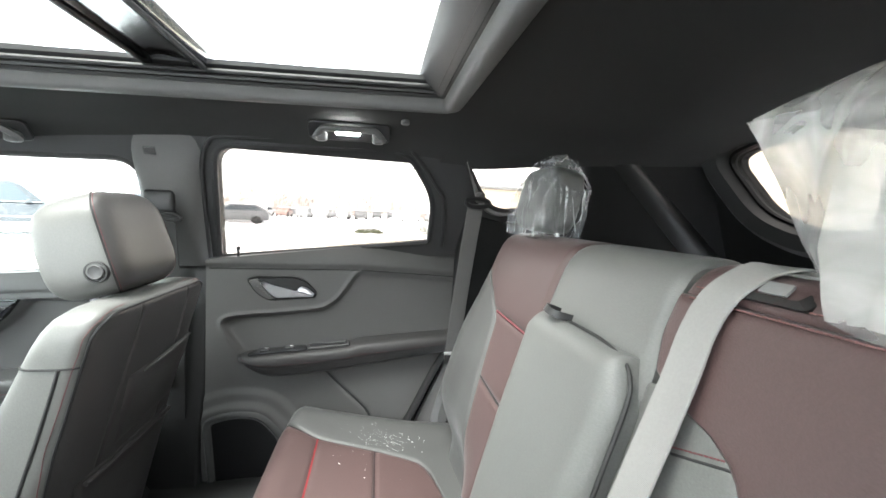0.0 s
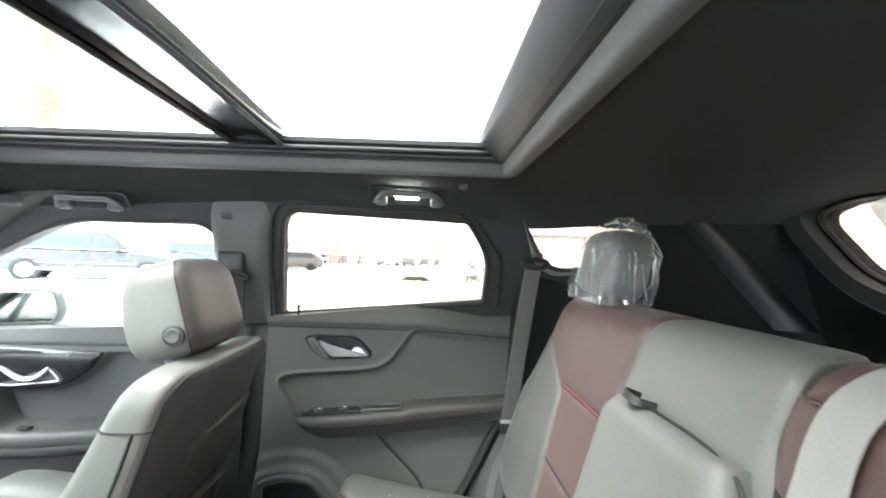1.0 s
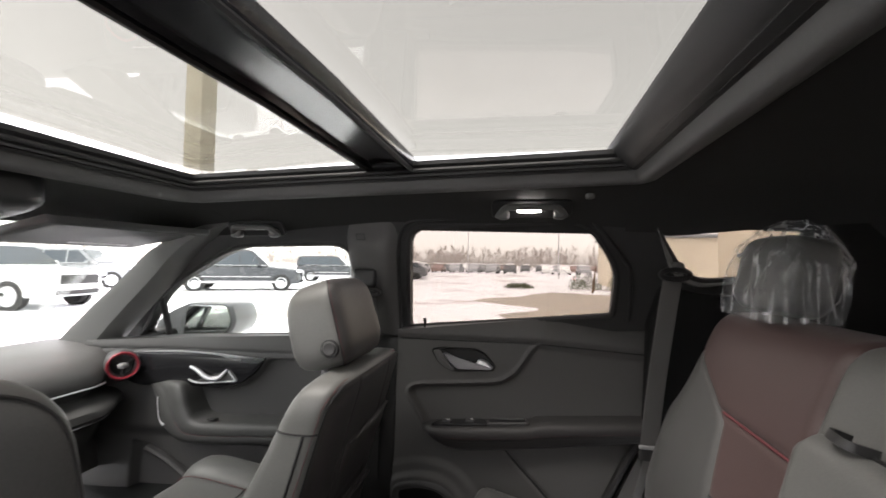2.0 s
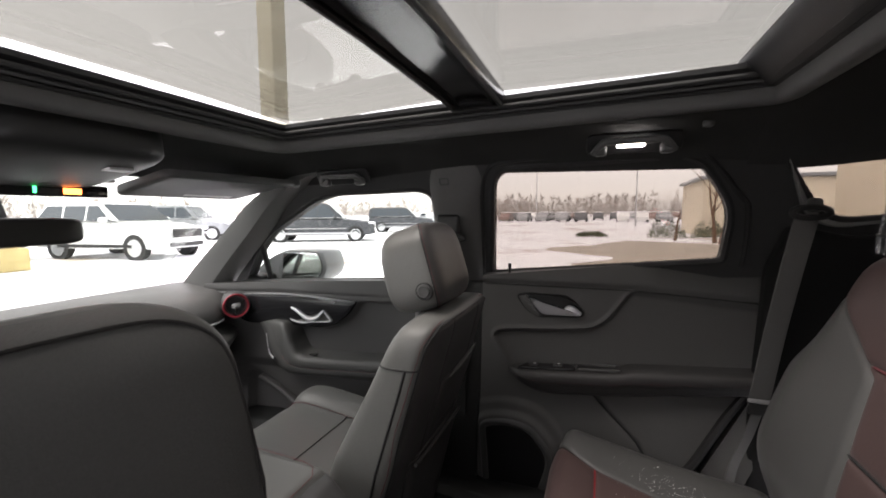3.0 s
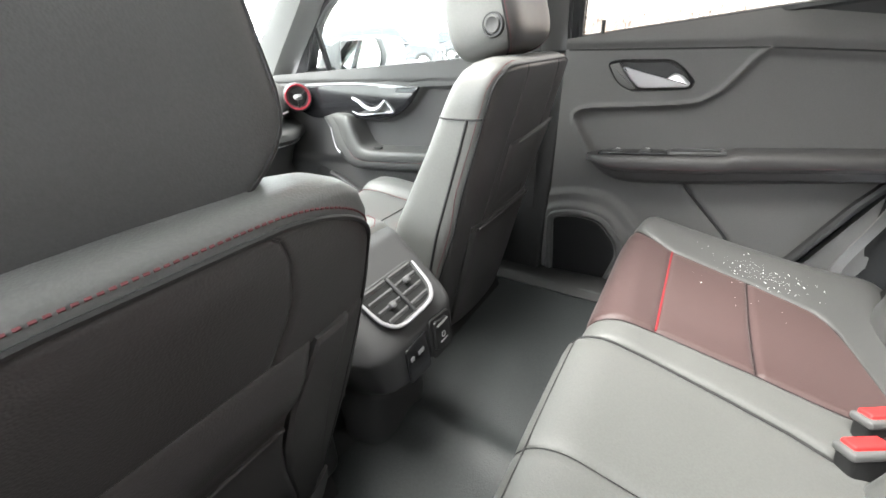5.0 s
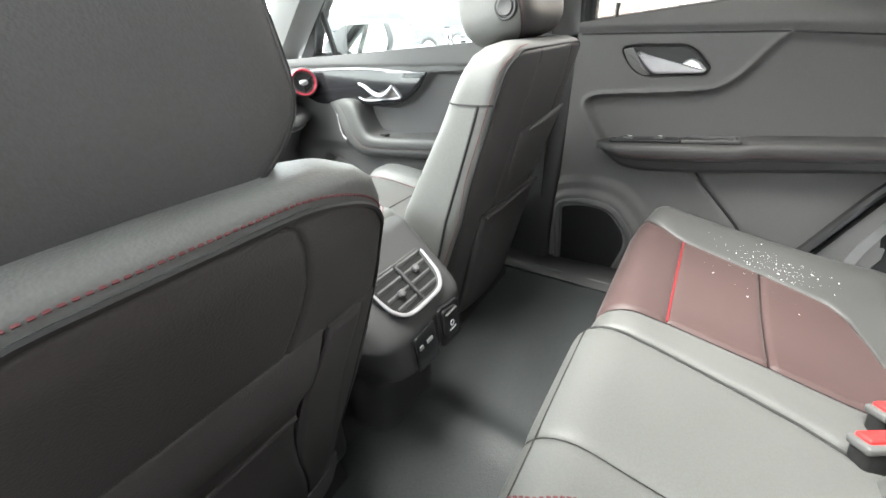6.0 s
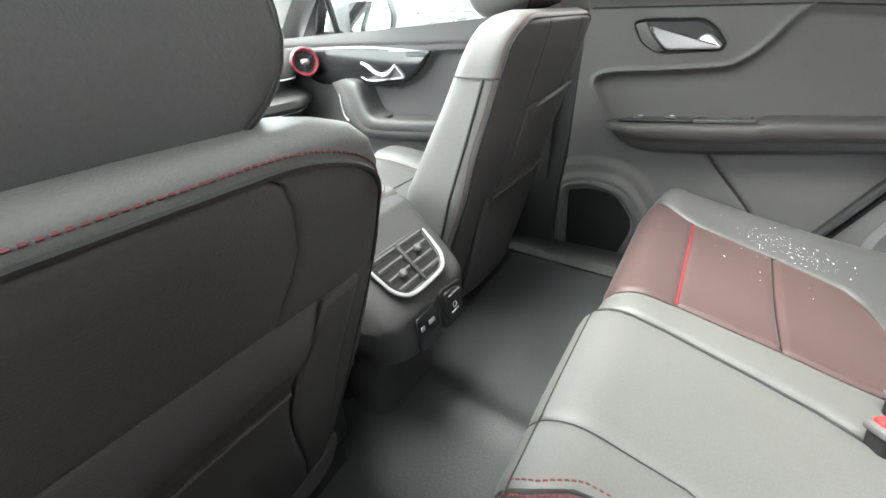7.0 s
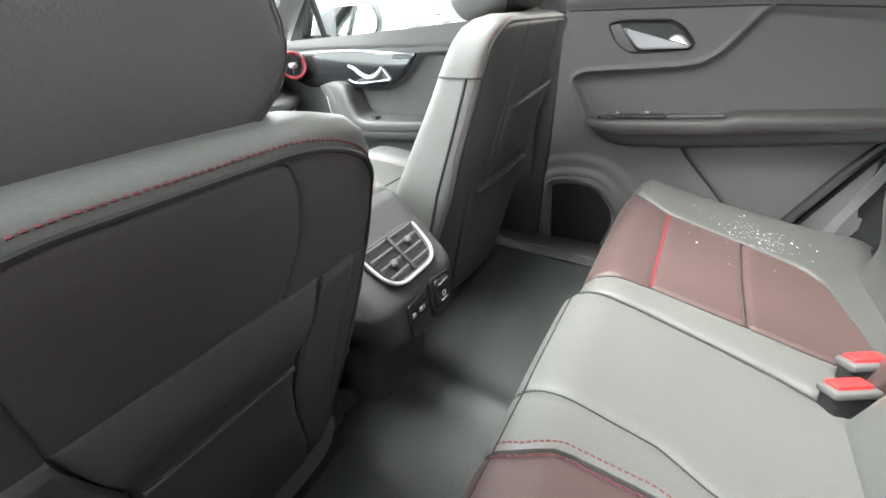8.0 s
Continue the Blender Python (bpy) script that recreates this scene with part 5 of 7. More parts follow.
ARM_VINYL = mat("armrest_vinyl", (0.037, 0.036, 0.0355), rough=0.5, spec=0.4, bump=0.12, scale=800, kind="leather", vary=0.1)
arm = part("armrest", loft(rings), ARM_VINYL, door, "dark padded armrest", sharp=60)
part("red_stitching", stitches([Vector(r[5]) + Vector((0, -0.0006, 0.004)) for r in rings[1:]], None, 0.0004, 0.006, 0.45), RED_THREAD, arm)
part("stitching", stitches([Vector(r[6]) + Vector((0, -0.001, -0.004)) for r in rings[1:]], None, 0.0006, 0.006, 0.3), SEAM, arm)
ledge = lambda a, b, h: (a, door_y(a, 0.87) + b, table(a, [-0.402, -0.36, -0.08], [0.864, 0.870, 0.889]) + h)
sp = part("switch_panel", plate(rounded([(-0.372, -0.035), (-0.20, -0.040), (-0.215, 0.004), (-0.35, 0.004)], 0.012, 4), ledge, 0.006, 0.002), GLOSS, arm, "gloss black switch panel")
for a in (-0.325, -0.255):
    part("switch", rbox(ledge(a, -0.018, 0.008), (0.026, 0.016, 0.008), 0.003), PLASTIC, sp)
    part("switch_mark", rbox(ledge(a + 0.004, -0.018, 0.0125), (0.010, 0.003, 0.001), 0.0004, 1), mat("white_mark", (0.8, 0.8, 0.8), vary=0), sp)
part("pull_cup", hoop(rounded([(-0.205, -0.040), (-0.078, -0.040), (-0.082, 0.004), (-0.20, 0.004)], 0.01, 4), rounded([(-0.197, -0.034), (-0.088, -0.034), (-0.092, -0.004), (-0.192, -0.004)], 0.008, 4), ledge, 0.008, 0.003), PLASTIC, arm, "grey edge of the pull cup")
part("cup_floor", rbox(ledge(-0.142, -0.018, 0.0025), (0.105, 0.028, 0.003), 0.001, 1), PLASTIC_BLACK, arm)
SPK_DARK = mat("lever_grey", (0.075, 0.075, 0.073), rough=0.45, bump=0.1, scale=600, vary=0.05)
# handle: bezel, cup, lever
hat = lambda a, b, h: (a, door_y(a, b) - h + 0.004, b)
part("handle_bezel", hoop(inset(HB, -0.003), inset(HB, 0.001), hat, 0.006, 0.002), PLASTIC_BLACK, door, "dark handle bezel")
part("handle_cup", plate(HB, lambda a, b, h: (a, door_y(a, b) + 0.020 - h, b), 0.004, 0.001, 1), PLASTIC_BLACK, door)
lev = rounded([(-0.345, 1.080), (-0.336, 1.081), (-0.306, 1.068), (-0.271, 1.048), (-0.246, 1.046), (-0.236, 1.062), (-0.224, 1.067), (-0.208, 1.061), (-0.189, 1.044), (-0.194, 1.036), (-0.300, 1.032), (-0.322, 1.052)], [0.004, 0.004, 0.02, 0.02, 0.012, 0.006, 0.008, 0.006, 0.004, 0.004, 0.01, 0.01], 4)
part("lock_lever", plate(rounded([(-0.376, 1.087), (-0.352, 1.092), (-0.334, 1.062), (-0.302, 1.030), (-0.322, 1.028), (-0.354, 1.047)], [0.006, 0.006, 0.02, 0.004, 0.006, 0.02], 4), lambda a, b, h: (a, door_y(a, b) + 0.010 - h, b), 0.012, 0.003), SPK_DARK, door, "grey plastic lock lever")
part("handle", plate(lev, lambda a, b, h: (a, door_y(a, b) + 0.008 - h - 0.010 * ease((a + 0.26) / 0.05), b), 0.014, 0.006, 4), CHROME, door, "satin chrome handle lever")
part("split_line", tube([(p.x, door_y(p.x, p.y) - door_h(p.x, p.y) + 0.001, p.y) for p in spline([(a, b, 0) for a, b in SPLIT], 20)], 0.0045, 6), RUBBER, door, "black joint line")
# speaker
spk = part("speaker_grille", plate(inset(SPEAK, 0.008), lambda a, b, h: (a, door_y(a, b) - 0.021 - h, b), 0.006, 0.003), mat("speaker_mesh", (0.007, 0.007, 0.0075), rough=0.8, spec=0.15, bump=0.5, scale=900, vary=0.1), door, "black speaker grille")
SPK_GREY = mat("speaker_rim_grey", (0.05, 0.05, 0.049), rough=0.42, bump=0.1, scale=600, vary=0.06)
spk_at = lambda a, b, h: (a, door_y(a, b) - 0.024 - h, b)
part("speaker_rim", loft([[spk_at(a, b, h) for a, b in inset(SPEAK, d)] for d, h in ((-0.016, -0.01), (-0.014, 0.002), (-0.009, 0.007), (-0.001, 0.008), (0.004, 0.005), (0.008, -0.004), (0.008, -0.01))], caps=False), SPK_GREY, spk, "dark grey speaker rim")
# lock knob
part("lock_knob", join(tube([(-0.404, door_y(-0.404, 1.16) + 0.008, 1.150), (-0.404, door_y(-0.404, 1.16) + 0.006, 1.178)], 0.004, 8), tube([(-0.404, door_y(-0.404, 1.16) + 0.006, 1.174), (-0.404, door_y(-0.404, 1.16) + 0.006, 1.186)], 0.0055, 8)), PLASTIC_BLACK, door, "small black lock knob")

# ---- front right door ----
fdoor = thing("front_door", "dark front passenger door panel with gloss black trim and chrome handle", "car door", at=(-1.1, 0.75, 0.45))
FY = lambda x, z: 0.735 - 0.05 * ease((-1.3 - x) / 0.4) - 0.02 * ease((0.9 - z) / 0.4)
FPOCK = rounded([(-1.50, 0.44), (-0.56, 0.44), (-0.56, 0.655), (-1.12, 0.640), (-1.175, 0.545), (-1.40, 0.665), (-1.50, 0.70)], 0.015, 4)
FREC = rounded([(-1.335, 0.895), (-1.25, 0.905), (-1.13, 0.905), (-1.06, 0.928), (-1.005, 0.97), (-0.965, 1.022), (-0.50, 1.035), (-0.50, 0.80), (-1.25, 0.79), (-1.29, 0.83)], 0.02, 5)


def fdoor_h(x, z):
    h = -0.030 * ease((sd(FREC, x, z) + 0.001) / 0.012)
    h -= 0.030 * ease((sd(FPOCK, x, z) + 0.002) / 0.012)
    h -= 0.018 * ease((0.76 - z) / 0.05)
    h -= 0.005 * math.exp(-((z - 1.034 - 0.02 * (x + 1.2)) / 0.004) ** 2)
    return h


def fface(u, v, deep=0.0):
    x = lerp(-1.70, -0.56, u)
    z = lerp(0.43, table(x, [-1.70, -0.56], [1.052, 1.118]), v)
    t = ease((z - 1.04) / 0.08)
    return (x, FY(x, z) + 0.022 * t - (fdoor_h(x, z) if not deep else -deep), z)


part("panel", slab(fface, lambda u, v: fface(u, v, 0.07), 170, 120), mat("front_door_vinyl", (0.055, 0.054, 0.053), rough=0.6, bump=0.15, scale=600, vary=0.08), fdoor, "dark moulded door panel", sharp=50)
fat = lambda a, b, h: (a, FY(a, b) - h, b)
TRIM = rounded([(-1.56, 1.014), (-1.20, 1.026), (-0.970, 1.022), (-1.005, 0.972), (-1.06, 0.930), (-1.13, 0.908), (-1.29, 0.906), (-1.345, 0.900), (-1.48, 0.900), (-1.56, 0.94)], [0.01, 0.02, 0.004, 0.02, 0.03, 0.03, 0.02, 0.02, 0.02, 0.02], 4)
ft = part("trim_panel", plate(TRIM, fat, 0.012, 0.004), GLOSS, fdoor, "gloss black trim panel")
part("trim_strip", strap([fat(p[0], p[1], 0.014) for p in spline([(-1.58, 1.014, 0), (-1.38, 1.026, 0), (-1.20, 1.028, 0), (-0.975, 1.018, 0)], 20)], 0.005, 0.005, (0, 0, 1)), CHROME, ft, "satin metal strip")
part("trim_flare", plate(rounded([(-1.165, 1.014), (-1.115, 1.024), (-0.970, 1.022), (-0.990, 1.005), (-1.105, 1.002)], 0.006, 3), fat, 0.0165, 0.003), mat("satin_grey", (0.20, 0.21, 0.21), rough=0.42, metal=0.8, vary=0.05), ft, "satin grey flare")
FB = rounded([(-1.318, 0.990), (-1.173, 0.999), (-1.118, 0.991), (-1.072, 0.943), (-1.083, 0.931), (-1.243, 0.922), (-1.287, 0.946)], [0.01, 0.02, 0.02, 0.006, 0.006, 0.02, 0.02], 4)
part("handle_bezel", tube([fat(p[0], p[1], 0.016) for p in spline([(-1.317, 0.976, 0), (-1.296, 0.953, 0), (-1.262, 0.928, 0), (-1.22, 0.922, 0), (-1.15, 0.930, 0), (-1.088, 0.938, 0), (-1.086, 0.946, 0), (-1.111, 0.972, 0)], 40)], 0.0026, 8), CHROME, fdoor, "chrome handle bezel")
part("handle_cup", plate(FB, fat, 0.0135, 0.001, 1), PLASTIC_SOFT, fdoor, "dark grey handle cup")
part("handle", tube([fat(p[0], p[1], 0.024 + p[2]) for p in spline([(-1.258, 0.980, 0), (-1.225, 0.970, 0.004), (-1.194, 0.953, 0.006), (-1.165, 0.944, 0.004), (-1.138, 0.950, 0), (-1.112, 0.976, -0.006)], 30)], [0.0045 + 0.0040 * math.sin(math.pi * k / 30) for k in range(31)], 8), CHROME, fdoor, "satin chrome handle lever")
part("lock_switch", plate(rounded([(-1.318, 0.989), (-1.268, 0.992), (-1.260, 0.976), (-1.308, 0.966)], 0.006, 3), fat, 0.020, 0.003), PLASTIC_SOFT, fdoor)
inner = spline([(-1.345, 0.030, 0.925), (-1.285, 0.050, 0.922), (-1.258, 0.060, 0.895), (-1.232, 0.064, 0.842), (-1.195, 0.066, 0.806), (-1.09, 0.066, 0.807), (-0.90, 0.066, 0.822), (-0.57, 0.066, 0.845)], 48)
lower = spline([(-1.420, 0.020, 0.905), (-1.385, 0.036, 0.860), (-1.352, 0.045, 0.785), (-1.312, 0.045, 0.745), (-1.255, 0.045, 0.724), (-1.10, 0.045, 0.731), (-0.92, 0.045, 0.748), (-0.57, 0.045, 0.772)], 48)
rings = []
for a, b_ in zip(inner, lower):
    m_ = a.lerp(b_, 0.45)
    fy = lambda p, h: (p.x, FY(p.x, p.z) - h, p.z)
    rings.append([(a.x, FY(a.x, a.z) + 0.035, a.z + 0.004), fy(a, a.y * 0.55), fy(a, a.y * 0.88), fy(a.lerp(b_, 0.07), a.y), fy(a.lerp(b_, 0.22), a.y * 1.03), fy(m_, a.y * 1.0), fy(a.lerp(b_, 0.50), a.y * 0.94), fy(a.lerp(b_, 0.55), a.y * 0.97), fy(a.lerp(b_, 0.85), b_.y * 1.15), fy(b_, b_.y * 0.8), (b_.x, FY(b_.x, b_.z) + 0.035, b_.z)])
fa = part("armrest", loft(rings), mat("door_armrest_grey", (0.058, 0.059, 0.057), rough=0.5, spec=0.4, bump=0.1, scale=800, kind="leather", vary=0.1), fdoor, "dark padded armrest", sharp=60)
part("red_stitching", stitches([Vector(r[6]) + Vector((0, -0.001, 0)) for r in rings[20:]], None, 0.0007, 0.006, 0.3), RED_THREAD, fa)
part("pull_handle", tube([fat(p[0], p[1], p[2]) for p in spline([(-1.365, 0.872, 0.046), (-1.352, 0.835, 0.056), (-1.338, 0.800, 0.060), (-1.320, 0.784, 0.060)], 14)], [0.0014 + 0.0026 * ease((k - 9) / 4) for k in range(15)], 8), CHROME, fdoor, "chrome pull handle")
part("pocket_lip", tube([fat(p[0], p[1], 0.002) for p in spline([(-1.175, 0.625, 0), (-1.10, 0.640, 0), (-0.90, 0.650, 0), (-0.60, 0.658, 0)], 20)], 0.007, 8), PLASTIC, fdoor)
part("pocket_gusset", tube([fat(p[0], p[1], 0.0) for p in spline([(-1.43, 0.680, 0), (-1.36, 0.650, 0), (-1.25, 0.590, 0), (-1.17, 0.530, 0)], 20)], 0.016, 8, flat=0.7), PLASTIC, fdoor, "rounded edge of the speaker pod")
part("switch", rbox((-1.145, 0.695, 0.812), (0.03, 0.02, 0.006), 0.002), PLASTIC_BLACK, fa)
right("trim", tube([side_at(-1.472, 1.050, -0.012), side_at(-1.440, 1.232, -0.012)], 0.012, 6), RUBBER, "black bar of the front window", "trim")

# door mirror outside
mirror = thing("door_mirror", "dark blue exterior door mirror with folded glass showing the lot", "mirror", at=(-1.36, 0.95, 1.0))
mp = rounded([(-1.64, 1.03), (-1.30, 1.035), (-1.255, 1.07), (-1.237, 1.115), (-1.262, 1.185), (-1.45, 1.185), (-1.54, 1.150), (-1.62, 1.10)], 0.025, 5)
rr = [[(lerp(-1.42, a, s), 0.90 + dy, lerp(1.11, b, s)) for a, b in mp] for s, dy in ((0.94, 0.0), (1.0, 0.012), (0.99, 0.08), (0.92, 0.16), (0.70, 0.21), (0.3, 0.23))]
part("housing", loft(rr), mat("mirror_paint", (0.13, 0.135, 0.14), rough=0.3, vary=0.05), mirror, "dark blue-grey painted housing")
part("mirror_glass", plate(inset(rounded([(-1.475, 1.046), (-1.310, 1.048), (-1.270, 1.075), (-1.252, 1.115), (-1.274, 1.172), (-1.460, 1.172)], 0.02, 5), 0.0), lambda a, b, h: (a, 0.898 - h, b), 0.004, 0.001, 1), mat("mirror_silver", (0.85, 0.87, 0.87), rough=0.02, metal=1.0, vary=0), mirror, "silver mirror glass")
part("arm", rbox((-1.56, 0.87, 1.05), (0.10, 0.12, 0.05), 0.015), PLASTIC_BLACK, mirror)

# ---- centre console ----
console = thing("centre_console", "dark centre console with rear air vent, sockets and padded lid", "console", at=(-0.7, 0.0, 0.45))
CP = [(-0.640, 0.836), (-0.612, 0.830), (-0.592, 0.816), (-0.540, 0.776), (-0.500, 0.744), (-0.483, 0.724), (-0.478, 0.70), (-0.472, 0.665), (-0.476, 0.648), (-0.500, 0.632), (-0.535, 0.58), (-0.545, 0.45)]
rings = []
for p in spline([(a, 0, b) for a, b in CP], 60):
    wl = table(p.z, [0.45, 0.62, 0.66, 0.72, 0.78, 0.83], [0.092, 0.098, 0.112, 0.126, 0.122, 0.118])
    wr = table(p.z, [0.45, 0.62, 0.66, 0.72, 0.83], [0.085, 0.088, 0.094, 0.104, 0.118])
    rings.append([(p.x - 0.050, -wl, p.z - 0.012), (p.x - 0.026, -wl + 0.004, p.z - 0.007), (p.x - 0.010, -wl + 0.016, p.z - 0.002), (p.x - 0.002, -wl + 0.034, p.z), (p.x, -wl + 0.055, p.z + 0.001), (p.x, wr - 0.045, p.z + 0.001), (p.x - 0.002, wr - 0.026, p.z), (p.x - 0.010, wr - 0.010, p.z - 0.002), (p.x - 0.024, wr, p.z - 0.007), (p.x - 0.34, wr, p.z - 0.008), (p.x - 0.34, -wl, p.z - 0.008)])
part("rear_cover", loft(rings), PLASTIC, console, "dark plastic rear cover", sharp=60)
part("lid", rbox((-0.83, 0.0, 0.812), (0.40, 0.235, 0.07), 0.025, 4), LEATHER, console, "grey padded armrest lid")
lid_line = spline([(-0.97, -0.105, 0.848), (-0.70, -0.105, 0.848), (-0.648, -0.085, 0.846), (-0.640, -0.05, 0.845), (-0.640, 0.05, 0.845), (-0.648, 0.085, 0.846), (-0.70, 0.105, 0.848), (-0.97, 0.105, 0.848)], 60)
part("red_stitching", stitches(lid_line, None, 0.0009, 0.006, 0.25), RED_THREAD, console, "red stitching round the lid")
part("body", rbox((-1.10, 0.0, 0.62), (0.95, 0.24, 0.34), 0.03), PLASTIC_BLACK, console)
# vent face lies on the sloping part
O = Vector((-0.531, 0.012, 0.770))
A = Vector((0, 1, 0))
Bv = Vector((-0.582 + 0.470, 0, 0.806 - 0.715)).normalized()
Nn = A.cross(Bv).normalized()
Nn = Nn if Nn.x > 0 else -Nn
vent_at = lambda a, b, h: tuple(O + A * a + Bv * b + Nn * (h + 0.004))
VO = rounded([(-0.082, -0.038), (0.036, -0.038), (0.047, 0.034), (-0.093, 0.034)], [0.026, 0.026, 0.008, 0.008], 5)
vent = part("air_vent", plate(VO, vent_at, 0.003, 0.001, 1), mat("vent_black", (0.006, 0.006, 0.006), rough=0.7, vary=0), console, "black recess of the rear air vent")
part("vent_frame", hoop(inset(VO, -0.006), VO, vent_at, 0.006, 0.002), PLASTIC, vent)
uu = [vent_at(a, b, 0.008) for a, b in ((-0.096, 0.032), (-0.093, 0.0), (-0.087, -0.024), (-0.066, -0.042), (-0.023, -0.045), (0.020, -0.042), (0.041, -0.024), (0.047, 0.0), (0.050, 0.032))]
part("chrome_trim", tube(spline(uu, 48), [0.0016 + 0.0022 * math.sin(math.pi * k / 48) ** 0.5 for k in range(49)], 8, flat=0.8), CHROME, vent, "satin chrome vent trim")
BLADE = mat("vent_blade", (0.10, 0.10, 0.10), rough=0.4, vary=0.05)
tilt = Matrix((Nn, A, Bv)).transposed().to_4x4()
for b in (-0.030, -0.010, 0.010, 0.028):
    half = table(b, [-0.038, 0.034], [0.052, 0.067])
    for s in (-1, 1):
        part("slat", slab(lambda u, v: vent_at(-0.023 + s * lerp(0.004, half, u), b + 0.007 * v, 0.001 + 0.006 * v), lambda u, v: vent_at(-0.023 + s * lerp(0.004, half, u), b - 0.003 + 0.007 * v, 0.001 + 0.006 * v), 2, 2), BLADE, vent)
part("divider", rbox(vent_at(-0.023, -0.002, 0.008), (0.006, 0.006, 0.072), 0.002, 2, tilt), PLASTIC, vent)
for a, b in ((-0.052, -0.008), (0.008, 0.011)):
    part("vent_tab", rbox(vent_at(a, b, 0.010), (0.010, 0.012, 0.012), 0.003, 2, tilt), BLADE, vent)
# sockets on the upright face below
O2 = Vector((-0.4785, 0.0, 0.718))
B2 = Vector((-0.009, 0, 0.056)).normalized()
N2 = Vector((B2.z, 0, -B2.x))
low_at = lambda a, b, h: tuple(O2 + A * a + B2 * b + N2 * (h + 0.002))
turn2 = Matrix((N2, A, B2)).transposed().to_4x4()
usb = part("usb_panel", plate(rounded([(-0.074, -0.062), (-0.016, -0.066), (-0.014, 0.002), (-0.070, 0.000)], 0.006, 3), low_at, 0.004, 0.0015, 2), GLOSS, console, "black socket panel")
for a, w in ((-0.060, 0.010), (-0.036, 0.016)):
    part("usb_port", rbox(low_at(a, -0.022, 0.005), (0.002, w, 0.008), 0.001, 1, turn2), CHROME, usb)
flap = part("socket_flap", plate(rounded([(0.001, -0.052), (0.046, -0.058), (0.052, -0.004), (0.006, 0.005)], 0.010, 4), low_at, 0.009, 0.003), PLASTIC_BLACK, console, "dark power socket cover")
part("flap_tab", rbox(low_at(0.027, -0.006, 0.011), (0.006, 0.034, 0.004), 0.002, 2, turn2), PLASTIC, flap)
part("socket_rim", hoop(rounded([(-0.006, -0.066), (0.058, -0.070), (0.064, 0.002), (-0.002, 0.012)], 0.012, 4), rounded([(0.001, -0.052), (0.046, -0.058), (0.052, -0.004), (0.006, 0.005)], 0.010, 4), low_at, 0.0045, 0.002), PLASTIC_BLACK, flap)
WHITE = mat("white_print", (0.75, 0.75, 0.75), vary=0)
part("flap_mark", join(rbox(low_at(0.026, -0.040, 0.0095), (0.001, 0.022, 0.003), 0.0004, 1, turn2), tube([low_at(0.026 + 0.005 * math.cos(t), -0.029 + 0.005 * math.sin(t), 0.0098) for t in np.linspace(0, 2 * math.pi, 13)[:-1]], 0.0009, 4, closed=True)), WHITE, flap, "small white print")

# ---- dashboard ----
RIM_GREY = mat("hub_grey", (0.22, 0.22, 0.22), rough=0.4, vary=0.05)
dash = thing("dashboard", "dark dashboard with a red-ringed round air vent", "dashboard", at=(-1.75, 0, 0.6))
rings = []
for k in range(25):
    y = lerp(-0.74, 0.74, k / 24)
    e = 0.12 * ease((abs(y) - 0.55) / 0.2)
    rings.append([(x, y, z) for x, z in ((-2.12, 0.70), (-2.12, 1.005), (-1.95, 1.035), (-1.72 - e, 1.045), (-1.55 - e, 1.030), (-1.50 - e, 1.00), (-1.475 - e, 0.955), (-1.48 - e, 0.938), (-1.53 - e, 0.925), (-1.53 - e, 0.895), (-1.47 - e, 0.885), (-1.440 - e, 0.868), (-1.436 - e, 0.845), (-1.455 - e, 0.828), (-1.50 - e, 0.80), (-1.56 - e, 0.70), (-1.62, 0.60))])
part("body", loft(rings), mat("dashboard_vinyl", (0.062, 0.061, 0.059), rough=0.6, bump=0.15, scale=600, vary=0.08), dash, "dark soft dashboard", sharp=50)
part("trim_line", tube([(-1.472 - 0.12 * ease((abs(y) - 0.55) / 0.2), y, 0.936) for y in np.linspace(-0.1, 0.60, 20)], 0.003, 6), CHROME, dash, "satin metal line")
part("lower_line", tube([(-1.458 - 0.12 * ease((abs(y) - 0.55) / 0.2), y, 0.826) for y in np.linspace(-0.1, 0.66, 20)], 0.0025, 6), CHROME, dash, "thin satin line")
vc, vd = Vector((-1.468, 0.640, 0.985)), Vector((0.80, -0.58, 0.08)).normalized()
va = Vector((0.58, 0.80, 0)).normalized()
vb = vd.cross(va).normalized()
circ = lambda r, h: [vc + va * (math.cos(t) * r * 0.82) + vb * (math.sin(t) * r * 0.82) + vd * h for t in np.linspace(0, 2 * math.pi, 41)[:-1]]
dv = part("vent_housing", loft([circ(0.060, -0.14), circ(0.064, -0.03), circ(0.063, -0.008), circ(0.058, 0.0), circ(0.044, -0.002), circ(0.040, -0.03)]), PLASTIC, dash, "black round vent")
part("vent_ring", loft([circ(0.057, -0.012), circ(0.058, 0.003), circ(0.055, 0.008), circ(0.050, 0.007), circ(0.046, -0.002), circ(0.044, -0.016), circ(0.057, -0.012)], caps=False), RED, dv, "red ring")
for t in (0.5, 2.6, 4.7):
    d = va * math.cos(t) + vb * math.sin(t)
    part("vent_spoke", tube([vc + d * 0.004 - vd * 0.004, vc + d * 0.040 - vd * 0.006], 0.004, 6), PLASTIC_BLACK, dv)
part("vent_hub", egg(vc, (0.013, 0.016, 0.010), 0.7, 0.7, 16, 10), RIM_GREY, dv, "grey hub lever")

# ---- roof fittings ----
GRIP = mat("grip_plastic", (0.07, 0.07, 0.068), rough=0.45, bump=0.1, scale=600, vary=0.06)


